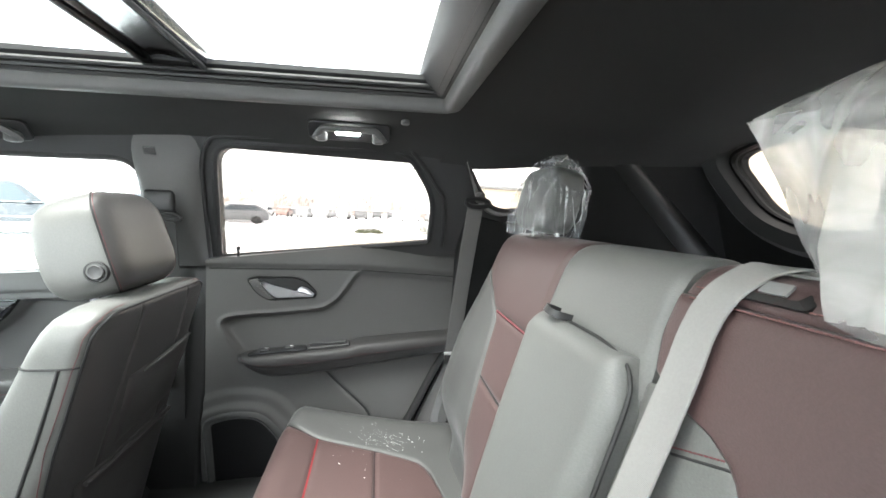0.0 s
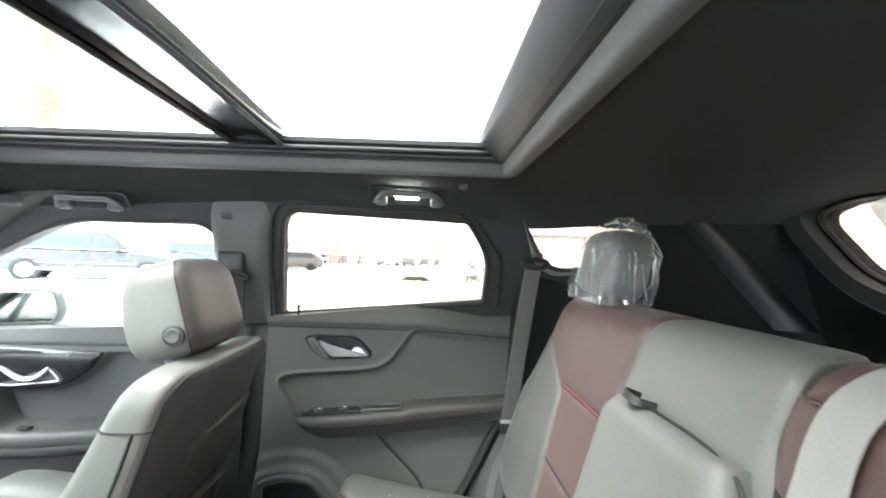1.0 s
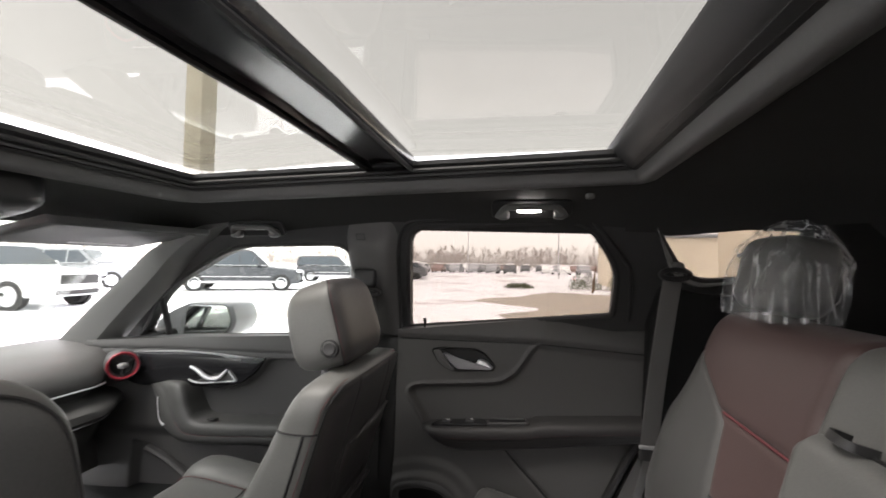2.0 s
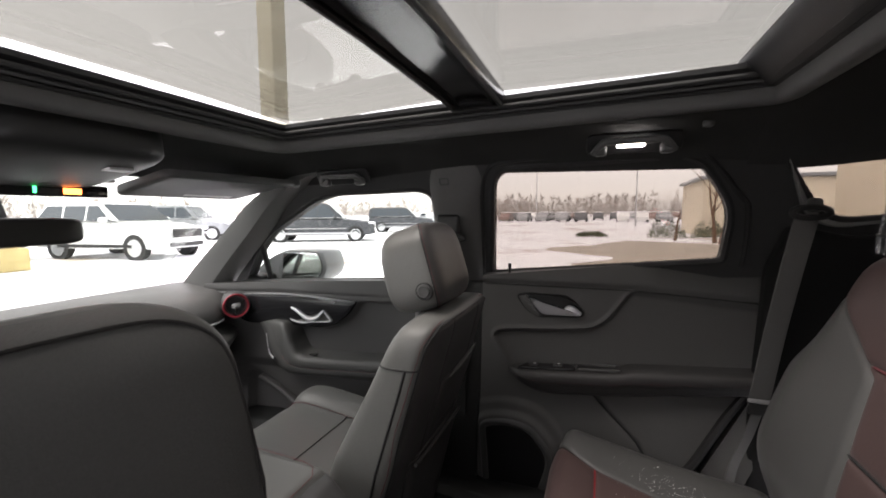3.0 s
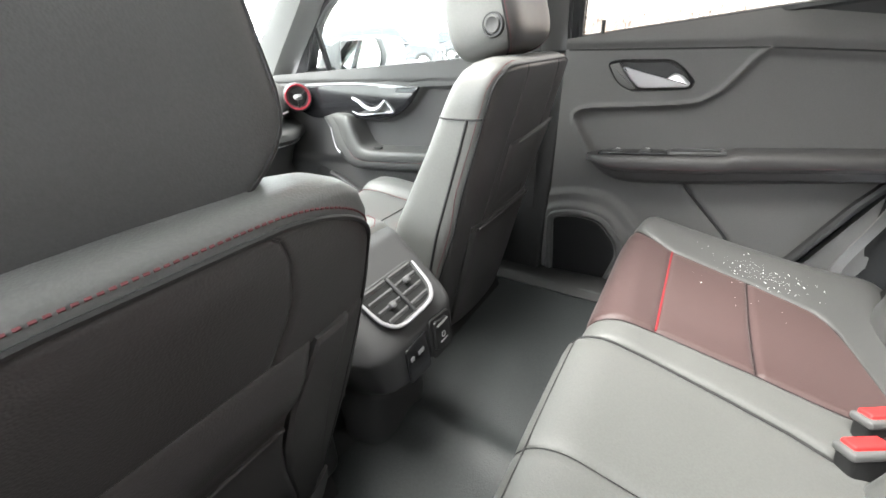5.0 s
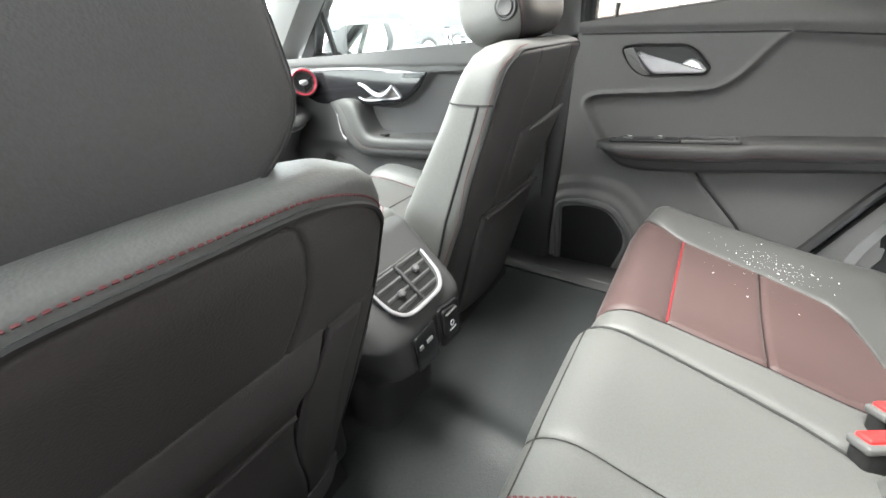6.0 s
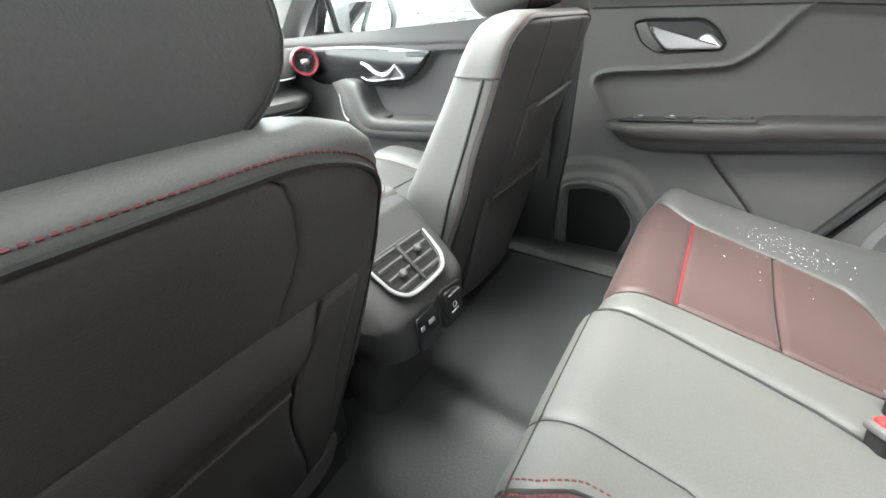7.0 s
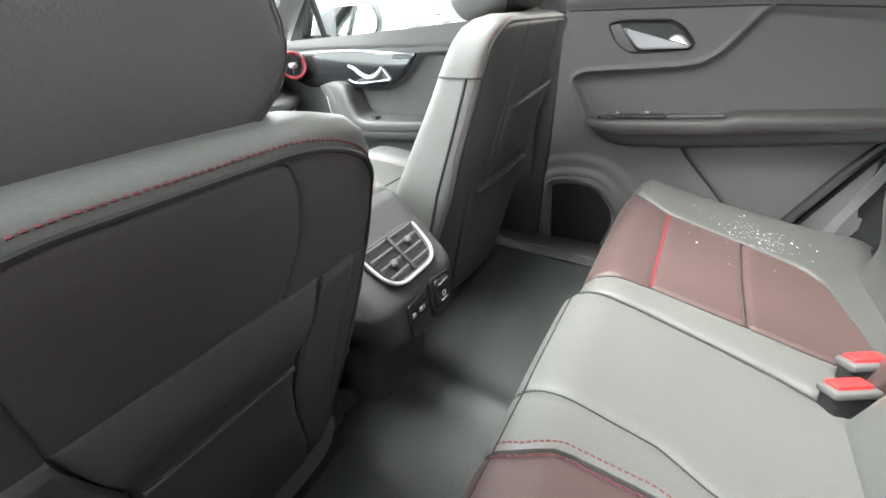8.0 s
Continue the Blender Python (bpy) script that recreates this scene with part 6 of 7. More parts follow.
def grab(name, x0, x1, y, z, lamp):
    g = thing(name, "dark folding grab handle on the roof lining", "grab handle", "grab handles", at=(x0, y, z))
    bed = rounded([(x0 - 0.018, -0.030), (x1 + 0.018, -0.030), (x1 + 0.018, 0.022), (x0 - 0.018, 0.022)], 0.016, 5)
    dn = Vector((0, -0.78, -0.62)).normalized()
    upv = Vector((0, -0.62, 0.78)).normalized()
    at = lambda a, b, h: tuple(Vector((a, y, z)) + upv * b + dn * h)
    part("recess", plate(bed, at, 0.006, 0.003), PLASTIC_BLACK, g, "black recess")
    for xx in (x0 + 0.014, x1 - 0.014):
        part("mount", rbox(at(xx, -0.014, 0.014), (0.030, 0.026, 0.026), 0.008), GRIP, g)
    n = 24
    pts = [at(lerp(x0, x1, k / n), -0.020 + 0.034 * min(math.sin(math.pi * k / n) * 2.4, 1) ** 0.8, 0.016 + 0.008 * min(math.sin(math.pi * k / n) * 2.0, 1)) for k in range(n + 1)]
    part("grip", tube(pts, 0.0095, 10, flat=0.85), GRIP, g, "dark plastic grip")
    if lamp:
        part("lamp", rbox(at((x0 + x1) / 2 - 0.005, -0.006, 0.008), (0.060, 0.018, 0.008), 0.003), mat("lamp_lens", (1.0, 0.97, 0.93), rough=0.3, vary=0, emit=9.0), g, "lit white courtesy lamp")
    return g


grab("grab_handle", -0.165, 0.005, 0.553, 1.508, True)
grab("grab_handle", -0.985, -0.83, 0.575, 1.462, False)
hook = thing("roof_hook", "small dark hook on the roof lining", "hook", at=(0.055, 0.50, 1.520))
part("hook_body", egg((0.057, 0.490, 1.523), (0.011, 0.009, 0.007), 0.6, 0.8, 16, 10), PLASTIC_SOFT, hook)

# sun visor, overhead console, inner mirror
visor = thing("sun_visor", "dark sun visor folded up with a pale mirror cover", "sun visor", at=(-1.30, 0.36, 1.44))
vf = lambda a, b, h: (a, b, roof_z(a, 0.35) - 0.030 - 0.03 * ease((a + 1.25) / 0.18) - h - 0.10 * max(-1.25 - a, 0))
part("panel", plate(rounded([(-1.375, 0.19), (-1.375, 0.58), (-1.20, 0.63), (-1.075, 0.585), (-1.10, 0.48), (-1.14, 0.19)], 0.025, 5), vf, 0.022, 0.010, 4), PLASTIC, visor, "dark fabric visor panel")
part("mirror_cover", plate(rounded([(-1.345, 0.36), (-1.345, 0.53), (-1.235, 0.53), (-1.235, 0.36)], 0.006, 3), lambda a, b, h: vf(a, b, 0.022 + h), 0.003, 0.001), mat("pale_cover", (0.45, 0.45, 0.44), rough=0.5, vary=0.1), visor, "pale cover of the vanity mirror")
overhead = thing("overhead_console", "dark overhead console with a small indicator display", "console", at=(-1.20, 0, 1.46))
part("housing", egg((-1.20, -0.02, 1.475), (0.17, 0.155, 0.050), 0.4, 0.4, 40, 16, pose(0, 0, 0, 0, -10, 0)), PLASTIC_BLACK, overhead, "dark plastic housing")
part("lens", rbox((-1.30, 0.125, 1.425), (0.03, 0.045, 0.008), 0.003, 2), mat("lamp_cover_clear", (0.6, 0.6, 0.6), rough=0.3, vary=0), overhead)
part("lens", rbox((-1.13, 0.06, 1.440), (0.05, 0.05, 0.01), 0.004, 2), mat("lamp_cover", (0.5, 0.5, 0.5), rough=0.3, vary=0), overhead)
disp = part("display", rbox((-1.355, 0.04, 1.400), (0.03, 0.24, 0.030), 0.006), GLOSS, overhead, "black display strip")
part("indicator", rbox((-1.338, 0.012, 1.400), (0.002, 0.006, 0.016), 0.001, 1), mat("green_light", (0.02, 0.9, 0.2), emit=2.0, vary=0), disp, "lit green mark")
part("indicator", rbox((-1.338, 0.082, 1.398), (0.002, 0.036, 0.014), 0.001, 1), mat("orange_light", (1.0, 0.25, 0.05), emit=2.0, vary=0), disp, "lit orange mark")
imirror = thing("rear_view_mirror", "black rear view mirror on the windscreen", "mirror", at=(-1.40, 0.0, 1.30))
part("housing", egg((-1.40, 0.0, 1.302), (0.022, 0.125, 0.034), 0.4, 0.5, 32, 14), PLASTIC_BLACK, imirror)
part("stem", tube([(-1.42, -0.02, 1.33), (-1.47, -0.02, 1.42)], 0.016, 8), PLASTIC_BLACK, imirror)

# ---- belts ----
belt_r = thing("rear_seat_belt", "grey seat belt hanging from the pillar beside the rear seat", "seat belt", "seat belts", at=(0.25, 0.7, 0.6))
bp_ = spline([(0.270, 0.594, 1.334), (0.262, 0.625, 1.22), (0.250, 0.662, 1.05), (0.240, 0.690, 0.89), (0.236, 0.695, 0.845)], 20)
part("webbing", strap(bp_, 0.050, 0.003, (1, 0.25, 0)), BELT, belt_r, "grey webbing")
part("webbing", strap(spline([(0.236, 0.694, 0.835), (0.222, 0.705, 0.76), (0.195, 0.712, 0.66), (0.19, 0.71, 0.58)], 12), 0.030, 0.003, (1, 0.5, 0)), BELT, belt_r, "grey webbing")
gd = part("guide", tube([Vector((0.275, 0.592, 1.338)) + Vector((math.cos(t) * 0.036, math.cos(t) * 0.008, math.sin(t) * 0.012)) for t in np.linspace(0, 2 * math.pi, 25)[:-1]], 0.007, 8, closed=True), PLASTIC_BLACK, belt_r, "black belt guide loop")
part("bolt", egg((0.285, 0.606, 1.354), (0.014, 0.014, 0.016), 0.6, 0.8, 16, 10), PLASTIC_SOFT, gd)
part("tongue", rbox((0.236, 0.690, 0.850), (0.045, 0.014, 0.040), 0.005), PLASTIC_BLACK, belt_r, "black belt tongue")
part("tongue_slot", rbox((0.236, 0.684, 0.868), (0.050, 0.008, 0.010), 0.003), CHROME, belt_r)
belt_m = thing("middle_seat_belt", "grey seat belt over the rear backrest, paled for the light on it", "seat belt", "seat belts", at=(0.3, -0.2, 0.7))
bm_ = []
for z, v in ((0.74, -0.208), (0.85, -0.208), (0.95, -0.207), (1.05, -0.206), (1.15, -0.202), (1.20, -0.197), (1.232, -0.200)):
    p, n = back(bz(z), v)
    bm_.append(Vector(p) + Vector(n) * (0.006 + 0.008 * math.sin(max(0, min(1, (z - 0.74) / 0.49)) * 3.14)))
bm_ += [Vector(back(BACK.at_x(0.335), -0.207)[0]) + Vector((0, 0, 0.005)), Vector((0.350, -0.216, 1.264)), Vector((0.364, -0.222, 1.262)), Vector((0.372, -0.226, 1.245))]
part("webbing", strap(spline(bm_, 40), 0.041, 0.003, (0, 1, 0)), BELT_LIT, belt_m, "grey webbing, paled for the light on it")
part("stop_button", egg(tuple(Vector(back(bz(1.240), -0.178)[0]) + Vector((-0.010, 0, 0.006))), (0.004, 0.008, 0.006), 1, 1, 12, 8), mat("belt_stop", (0.5, 0.5, 0.5), vary=0), belt_m)
# the B pillar's belt: height slider, guide loop, hanging band
belt_f = thing("front_seat_belt", "black front seat belt at the door pillar", "seat belt", "seat belts", at=(-0.58, 0.68, 0.6))
part("slider", rbox((-0.588, side_y(1.31) - 0.036, 1.308), (0.076, 0.022, 0.060), 0.010), PLASTIC_BLACK, belt_f, "black height slider")
part("guide", tube([Vector((-0.572, side_y(1.275) - 0.050, 1.268)) + Vector((math.cos(t) * 0.036, 0, math.sin(t) * 0.010 - math.cos(t) * 0.006)) for t in np.linspace(0, 2 * math.pi, 25)[:-1]], 0.006, 8, closed=True), PLASTIC_BLACK, belt_f)
part("webbing", strap([(-0.572, side_y(1.275) - 0.050, 1.268), (-0.570, 0.685, 1.15), (-0.56, 0.69, 0.9), (-0.56, 0.69, 0.55)], 0.045, 0.003, (1, 0, 0)), SEAM, belt_f, "black webbing")
part("symbol", hoop(rounded([(-0.600, 1.425), (-0.570, 1.425), (-0.570, 1.445), (-0.600, 1.445)], 0.003, 2), rounded([(-0.597, 1.428), (-0.573, 1.428), (-0.573, 1.442), (-0.597, 1.442)], 0.002, 2), lambda a, b, h: (a, side_y(b) - 0.0315 - h, b), 0.0012, 0.0004), PLASTIC, belt_f)


BUCKLE_GREY = mat("buckle_grey", (0.085, 0.085, 0.083), rough=0.5, vary=0.05)


def buckle(x, y, z, rz, label):
    b = thing("belt_buckle", label, "belt buckle", "belt buckles", at=(x, y, z - 0.09))
    m = pose(0, 0, 0, 0, 0, rz) @ pose(0, 0, 0, 0, -14, 0)
    o = Vector((x, y, z))
    part("body", rbox(o - m.to_3x3() @ Vector((0, 0, 0.035)), (0.026, 0.056, 0.075), 0.007, 3, m), PLASTIC_BLACK, b, "black buckle body")
    part("rim", rbox(o + m.to_3x3() @ Vector((0, 0, -0.004)), (0.030, 0.060, 0.012), 0.004, 3, m), BUCKLE_GREY, b, "grey rim")
    part("button", rbox(o + m.to_3x3() @ Vector((-0.002, 0, 0.002)), (0.020, 0.046, 0.010), 0.003, 3, m), RED_BTN, b, "red release button")


buckle(0.130, 0.150, 0.700, -58, "black seat belt buckle with red button on the bench")
buckle(0.100, 0.080, 0.702, -58, "black seat belt buckle with large red button on the bench")

# crumbs of snow and sand on the right cushion
rnd = random.Random(4)
bits = []
for k in range(210):
    a, b = rnd.gauss(0, 1), rnd.gauss(0, 1)
    x, y = 0.038 + 0.050 * a, 0.530 + 0.018 * b - 0.10 * 0.055 * a
    if k % 9 == 0:
        x, y = rnd.uniform(-0.10, 0.10), rnd.uniform(0.38, 0.56)
    if y > 0.60 or x > 0.15:
        continue
    p, n = cush(cu(x), y)
    r = rnd.choice((0.0003, 0.0004, 0.0005, 0.0006, 0.0008)) * (2.6 if k < 9 else 1.4 if k < 40 else 0.9)
    bits.append(egg((p[0], p[1], p[2] + r * 0.3), (r * rnd.uniform(1, 4), r * rnd.uniform(0.8, 1.6), r * 0.5), 1.6, 1.6, 5, 3, pose(0, 0, 0, rnd.uniform(-25, 25), rnd.uniform(-25, 25), rnd.uniform(0, 180))))
tagged(part("snow_crumbs", join(*bits), mat("snow_crumb", (0.9, 0.9, 0.9), rough=0.6, vary=0), None), "white crumbs of snow on the maroon cushion", "snow", kind="stuff")


# ---- outside: snowy car park ----
def ground_z(x, y):
    return 0.0


gm = bpy.data.materials.new("snowy_ground")
gm.use_nodes = True
n, l = gm.node_tree.nodes, gm.node_tree.links
b = n["Principled BSDF"]
b.inputs["Roughness"].default_value = 0.8
tc = n.new("ShaderNodeTexCoord")
big = n.new("ShaderNodeTexNoise")
big.inputs["Scale"].default_value, big.inputs["Detail"].default_value, big.inputs["Roughness"].default_value = 0.16, 8, 0.6
l.new(tc.outputs["Object"], big.inputs["Vector"])
ramp = n.new("ShaderNodeValToRGB")
ramp.color_ramp.elements[0].position, ramp.color_ramp.elements[0].color = 0.34, (0.33, 0.27, 0.20, 1)
ramp.color_ramp.elements[1].position, ramp.color_ramp.elements[1].color = 0.44, (0.82, 0.83, 0.85, 1)
l.new(big.outputs["Fac"], ramp.inputs["Fac"])
l.new(ramp.outputs[0], b.inputs["Base Color"])
fine = n.new("ShaderNodeTexNoise")
fine.inputs["Scale"].default_value, fine.inputs["Detail"].default_value = 4, 6
l.new(tc.outputs["Object"], fine.inputs["Vector"])
bu = n.new("ShaderNodeBump")
bu.inputs["Strength"].default_value, bu.inputs["Distance"].default_value = 0.5, 0.05
l.new(fine.outputs["Fac"], bu.inputs["Height"])
l.new(bu.outputs[0], b.inputs["Normal"])
part("ground", ([(-900, -900, 0), (900, -900, 0), (900, 900, 0), (-900, 900, 0)], [(0, 1, 2, 3)]), gm, None, "snow-covered car park with bare sandy patches", category="ground", kind="structure")
# bare sandy pavement beside the car, with snow along its edges
SANDM = mat("wet_sandy_concrete", (0.37, 0.33, 0.275), rough=0.7, bump=0.4, scale=12, vary=0.25, big=0.8)
rnd = random.Random(8)
edge = []
for k in range(40):
    t = 2 * math.pi * k / 40
    r = 1 + 0.16 * math.sin(3 * t + 1) + 0.10 * math.sin(7 * t) + rnd.uniform(-0.06, 0.06)
    edge.append((5.0 + 6.8 * r * math.cos(t), 13.5 + 6.6 * r * math.sin(t)))
part("pavement", plate(edge, lambda a, b_, h: (a, b_, h), 0.012, 0.006, 1), SANDM, None, "bare sandy pavement among the snow", category="pavement", kind="structure")

TYRE = mat("tyre_rubber", (0.02, 0.02, 0.02), rough=0.8, vary=0.1)
RIM = mat("silver_rim", (0.55, 0.56, 0.57), rough=0.35, metal=0.8, vary=0.05)
CARGLASS = mat("dark_car_glass", (0.05, 0.06, 0.07), rough=0.1, vary=0)
LAMP = mat("headlamp", (0.7, 0.72, 0.75), rough=0.15, vary=0)


def suv(label, paint, m, L=5.0, W=1.95, H=1.85, box=0.0, group="parked cars"):
    """A parked off-roader: nose to minus x."""
    car = thing("parked_suv", label, "car", group)
    hw = W / 2
    prof = [(-L / 2, 0.45), (-L / 2 + 0.02, 0.80), (-L / 2 + 0.14, 0.98), (-L / 2 + 0.9, 1.10), (-L / 2 + 1.55, 1.16), (L / 2 - 0.03, 1.17), (L / 2, 1.0), (L / 2, 0.45), (L / 2 - 0.1, 0.33), (-L / 2 + 0.1, 0.33)]
    body = rounded(prof, 0.06, 4)
    nose = lambda a, y: a + 0.30 * (abs(y) / hw) ** 3 * ease((-L / 2 + 1.0 - a) / 1.0) - 0.10 * (abs(y) / hw) ** 3 * ease((a - L / 2 + 0.6) / 0.6)
    rings = [[(nose(a, y), y, b - 0.05 * (abs(y) / hw) ** 4 * ease((b - 0.8) / 0.3)) for a, b in inset(body, d)] for y, d in ((-hw, 0.06), (-hw + 0.04, 0.01), (-hw + 0.14, 0.0), (-hw * 0.6, 0.0), (-hw * 0.3, 0.0), (hw * 0.3, 0.0), (hw * 0.6, 0.0), (hw - 0.14, 0.0), (hw - 0.04, 0.01), (hw, 0.06))]
    bd = part("body", loft(rings), paint, car)
    roof = rounded([(-L / 2 + 1.50, 1.13), (-L / 2 + 2.28, H - 0.05), (-L / 2 + 2.65, H), (L / 2 - 0.70 + 3.6 * box, H - 0.03), (L / 2 - 0.40 + 2.4 * box, H - 0.16), (L / 2 - 0.04, 1.15)], 0.12, 4)
    part("cabin", loft([[(a, y * (1 - 0.16 * (b - 1.15) / (H - 1.15)), b) for a, b in inset(roof, d)] for y, d in ((-hw + 0.03, 0.04), (-hw + 0.06, 0.0), (hw - 0.06, 0.0), (hw - 0.03, 0.04))]), paint, car)
    for s in (-1, 1):
        for x0, x1, k0, k1 in ((-L / 2 + 1.82, -L / 2 + 2.72, 0.52, 0.0), (-L / 2 + 2.79, -L / 2 + 3.62, 0, 0), (-L / 2 + 3.70, L / 2 - 0.22, 0, -0.34 + 1.6 * box)):
            q = rounded([(x0, 1.20), (x1, 1.20), (x1 + k1, H - 0.13), (x0 + k0, H - 0.13)], 0.05, 3)
            part("window", plate(q, lambda a, b_, h: (a, s * ((hw - 0.035) * (1 - 0.16 * (b_ - 1.15) / (H - 1.15)) + h), b_), 0.012, 0.004, 1), CARGLASS, car)
        part("mirror", egg((-L / 2 + 1.92, s * (hw + 0.09), 1.22), (0.09, 0.11, 0.08), 0.6, 0.6, 14, 8), paint, car)
        part("headlight", egg((-L / 2 + 0.20, s * (hw - 0.22), 0.92), (0.13, 0.20, 0.06), 0.6, 0.6, 14, 8, pose(0, 0, 0, 0, 0, s * 25)), LAMP, car)
        part("door_moulding", rbox((0.05, s * (hw + 0.004), 0.66), (L - 2.7, 0.03, 0.035), 0.01, 2), CHROME if box else paint, car)
        part("window_line", rbox((0.42, s * (hw - 0.025), 1.185), (L - 2.35, 0.02, 0.022), 0.006, 2), CHROME if box else PLASTIC_BLACK, car)
        part("door_joint", join(*[rbox((-L / 2 + q_, s * (hw - 0.002), 0.80), (0.014, 0.012, 0.68), 0.003, 1) for q_ in (1.75, 2.75, 3.66)]), PLASTIC_BLACK, car)
        part("sill", rbox((0.0, s * (hw - 0.02), 0.42), (L - 2.1, 0.08, 0.10), 0.02, 2), CHROME if box else PLASTIC_BLACK, car)
        for x in (-L / 2 + 0.95, L / 2 - 1.05):
            c = lambda r, y: [(x + math.cos(t) * r, s * y, 0.37 + math.sin(t) * r) for t in np.linspace(0, 2 * math.pi, 29)[:-1]]
            part("wheel_arch", loft([c(0.41, hw - 0.10), c(0.41, hw + 0.004), c(0.30, hw + 0.004), c(0.30, hw - 0.10)]), PLASTIC_BLACK, car)
            w = part("wheel", loft([c(0.34, hw - 0.26), c(0.37, hw - 0.22), c(0.37, hw - 0.02), c(0.345, hw + 0.012), c(0.27, hw + 0.012), c(0.26, hw - 0.01)]), TYRE, car, "black tyre")
            part("rim", loft([c(0.265, hw - 0.02), c(0.262, hw + 0.010), c(0.235, hw + 0.006), c(0.21, hw - 0.002), c(0.07, hw + 0.002), c(0.05, hw + 0.010)]), RIM, w, "silver rim")
    ws = lambda a, b_, h: (lerp(-L / 2 + 1.55, -L / 2 + 2.25, b_) - h, a * lerp(hw - 0.10, hw - 0.20, b_), lerp(1.18, H - 0.07, b_) + h)
    part("windscreen", plate(rounded([(-1, 0.02), (1, 0.02), (1, 0.97), (-1, 0.97)], 0.05, 3), ws, 0.012, 0.002, 1), CARGLASS, car)
    part("grille", rbox((-L / 2 - 0.005, 0, 0.80), (0.05, W * 0.55, 0.26), 0.02, 2), CHROME if box else PLASTIC_BLACK, car)
    part("bumper", rbox((-L / 2 + 0.04, 0, 0.45), (0.10, W * 0.62, 0.14), 0.04, 2), PLASTIC_BLACK, car)
    car.matrix_basis = m
    return car


PBLACK = mat("black_paint", (0.055, 0.058, 0.064), rough=0.25, vary=0.05)
PWHITE = mat("white_paint", (0.78, 0.79, 0.78), rough=0.3, vary=0.04)
PGREY = mat("grey_paint", (0.24, 0.25, 0.26), rough=0.3, vary=0.05)
PBLUE = mat("blue_paint", (0.10, 0.14, 0.22), rough=0.3, vary=0.05)
suv("long black parked off-roader with silver wheels on snow", PBLACK, pose(-13.6, 16.4, 0, 0, 0, -150), 5.6, 2.0, 1.93, 0.12)
suv("black parked off-roader on snow", PBLACK, pose(-14.5, 27.5, 0, 0, 0, -158), 5.2, 2.0, 1.88, 0.1)
suv("white parked off-roader with black grille on snow", PWHITE, pose(-14.7, 7.9, 0, 0, 0, -170), 4.9, 1.98, 1.78)
suv("dark grey parked off-roader behind the white one", PGREY, pose(-21.5, 15.0, 0, 0, 0, -150), 5.2, 2.0, 1.9, 0.1)
suv("blue-grey parked off-roader on snow", PBLUE, pose(-18.5, 4.6, 0, 0, 0, -150), 4.8, 1.95, 1.75)

# concrete lamp base in front of the car
base = thing("concrete_block", "yellow-painted concrete block on the snow", "concrete block", at=(-13.8, 4.45, 0))
part("block", rbox((-13.8, 4.45, 0.28), (1.0, 1.0, 0.56), 0.04), mat("yellow_concrete", (0.60, 0.48, 0.22), rough=0.85, bump=0.4, scale=20, vary=0.2), base)
part("cap", rbox((-13.8, 4.45, 0.78), (0.75, 0.75, 0.46), 0.04), mat("beige_concrete", (0.55, 0.47, 0.30), rough=0.85, bump=0.4, scale=20, vary=0.15), base)

# tall sign pylon
post = thing("sign_column", "tall beige sign pylon beyond the parked cars with a red panel", "sign", at=(-18.1, 18.3, 0))
part("column", rbox((-18.1, 18.3, 10.2), (1.1, 1.1, 20.4), 0.06), mat("beige_steel", (0.50, 0.47, 0.38), rough=0.5, vary=0.08), post, "beige column")
part("sign_panel", rbox((-17.4, 18.3, 23.3), (6.9, 1.4, 5.7), 0.2), RED_BTN, post, "red sign panel")

# distant cars under snow, many together
far_paints = [mat("charcoal_paint", (0.13, 0.135, 0.14), rough=0.4, vary=0.05), mat("silver_paint", (0.36, 0.37, 0.38), rough=0.4, vary=0.05), PWHITE, mat("red_brown_paint", (0.28, 0.20, 0.18), rough=0.4, vary=0.05)]


def far_car(paint, m, cap):
    c = thing("parked_car", "distant parked car with snow on its roof", "car", "far parked cars")
    prof = rounded([(-2.3, 0.3), (-2.3, 0.85), (-1.2, 1.0), (-0.6, 1.5), (1.4, 1.55), (2.1, 1.05), (2.3, 0.9), (2.3, 0.3)], 0.12, 2)
    part("body", loft([[(a, y, b) for a, b in inset(prof, d)] for y, d in ((-0.9, 0.1), (-0.85, 0), (0.85, 0), (0.9, 0.1))]), paint, c)
    part("window_band", loft([[(a, y, b) for a, b in rounded([(-1.0, 1.05), (-0.55, 1.42), (1.3, 1.46), (1.8, 1.08)], 0.05, 2)] for y in (-0.912, 0.912)]), CARGLASS, c)
    if cap:
        part("snow_cap", egg((0.4, 0, 1.56), (1.2, 0.8, 0.10), 0.5, 0.5, 16, 6), SNOW, c, "snow on the roof")
    for x in (-1.45, 1.4):
        for s in (-1, 1):
            part("wheel", loft([[(x + math.cos(t) * 0.32, s * y, 0.32 + math.sin(t) * 0.32) for t in np.linspace(0, 6.283, 13)[:-1]] for y in (0.70, 0.93)]), TYRE, c)
    c.matrix_basis = m
    return c


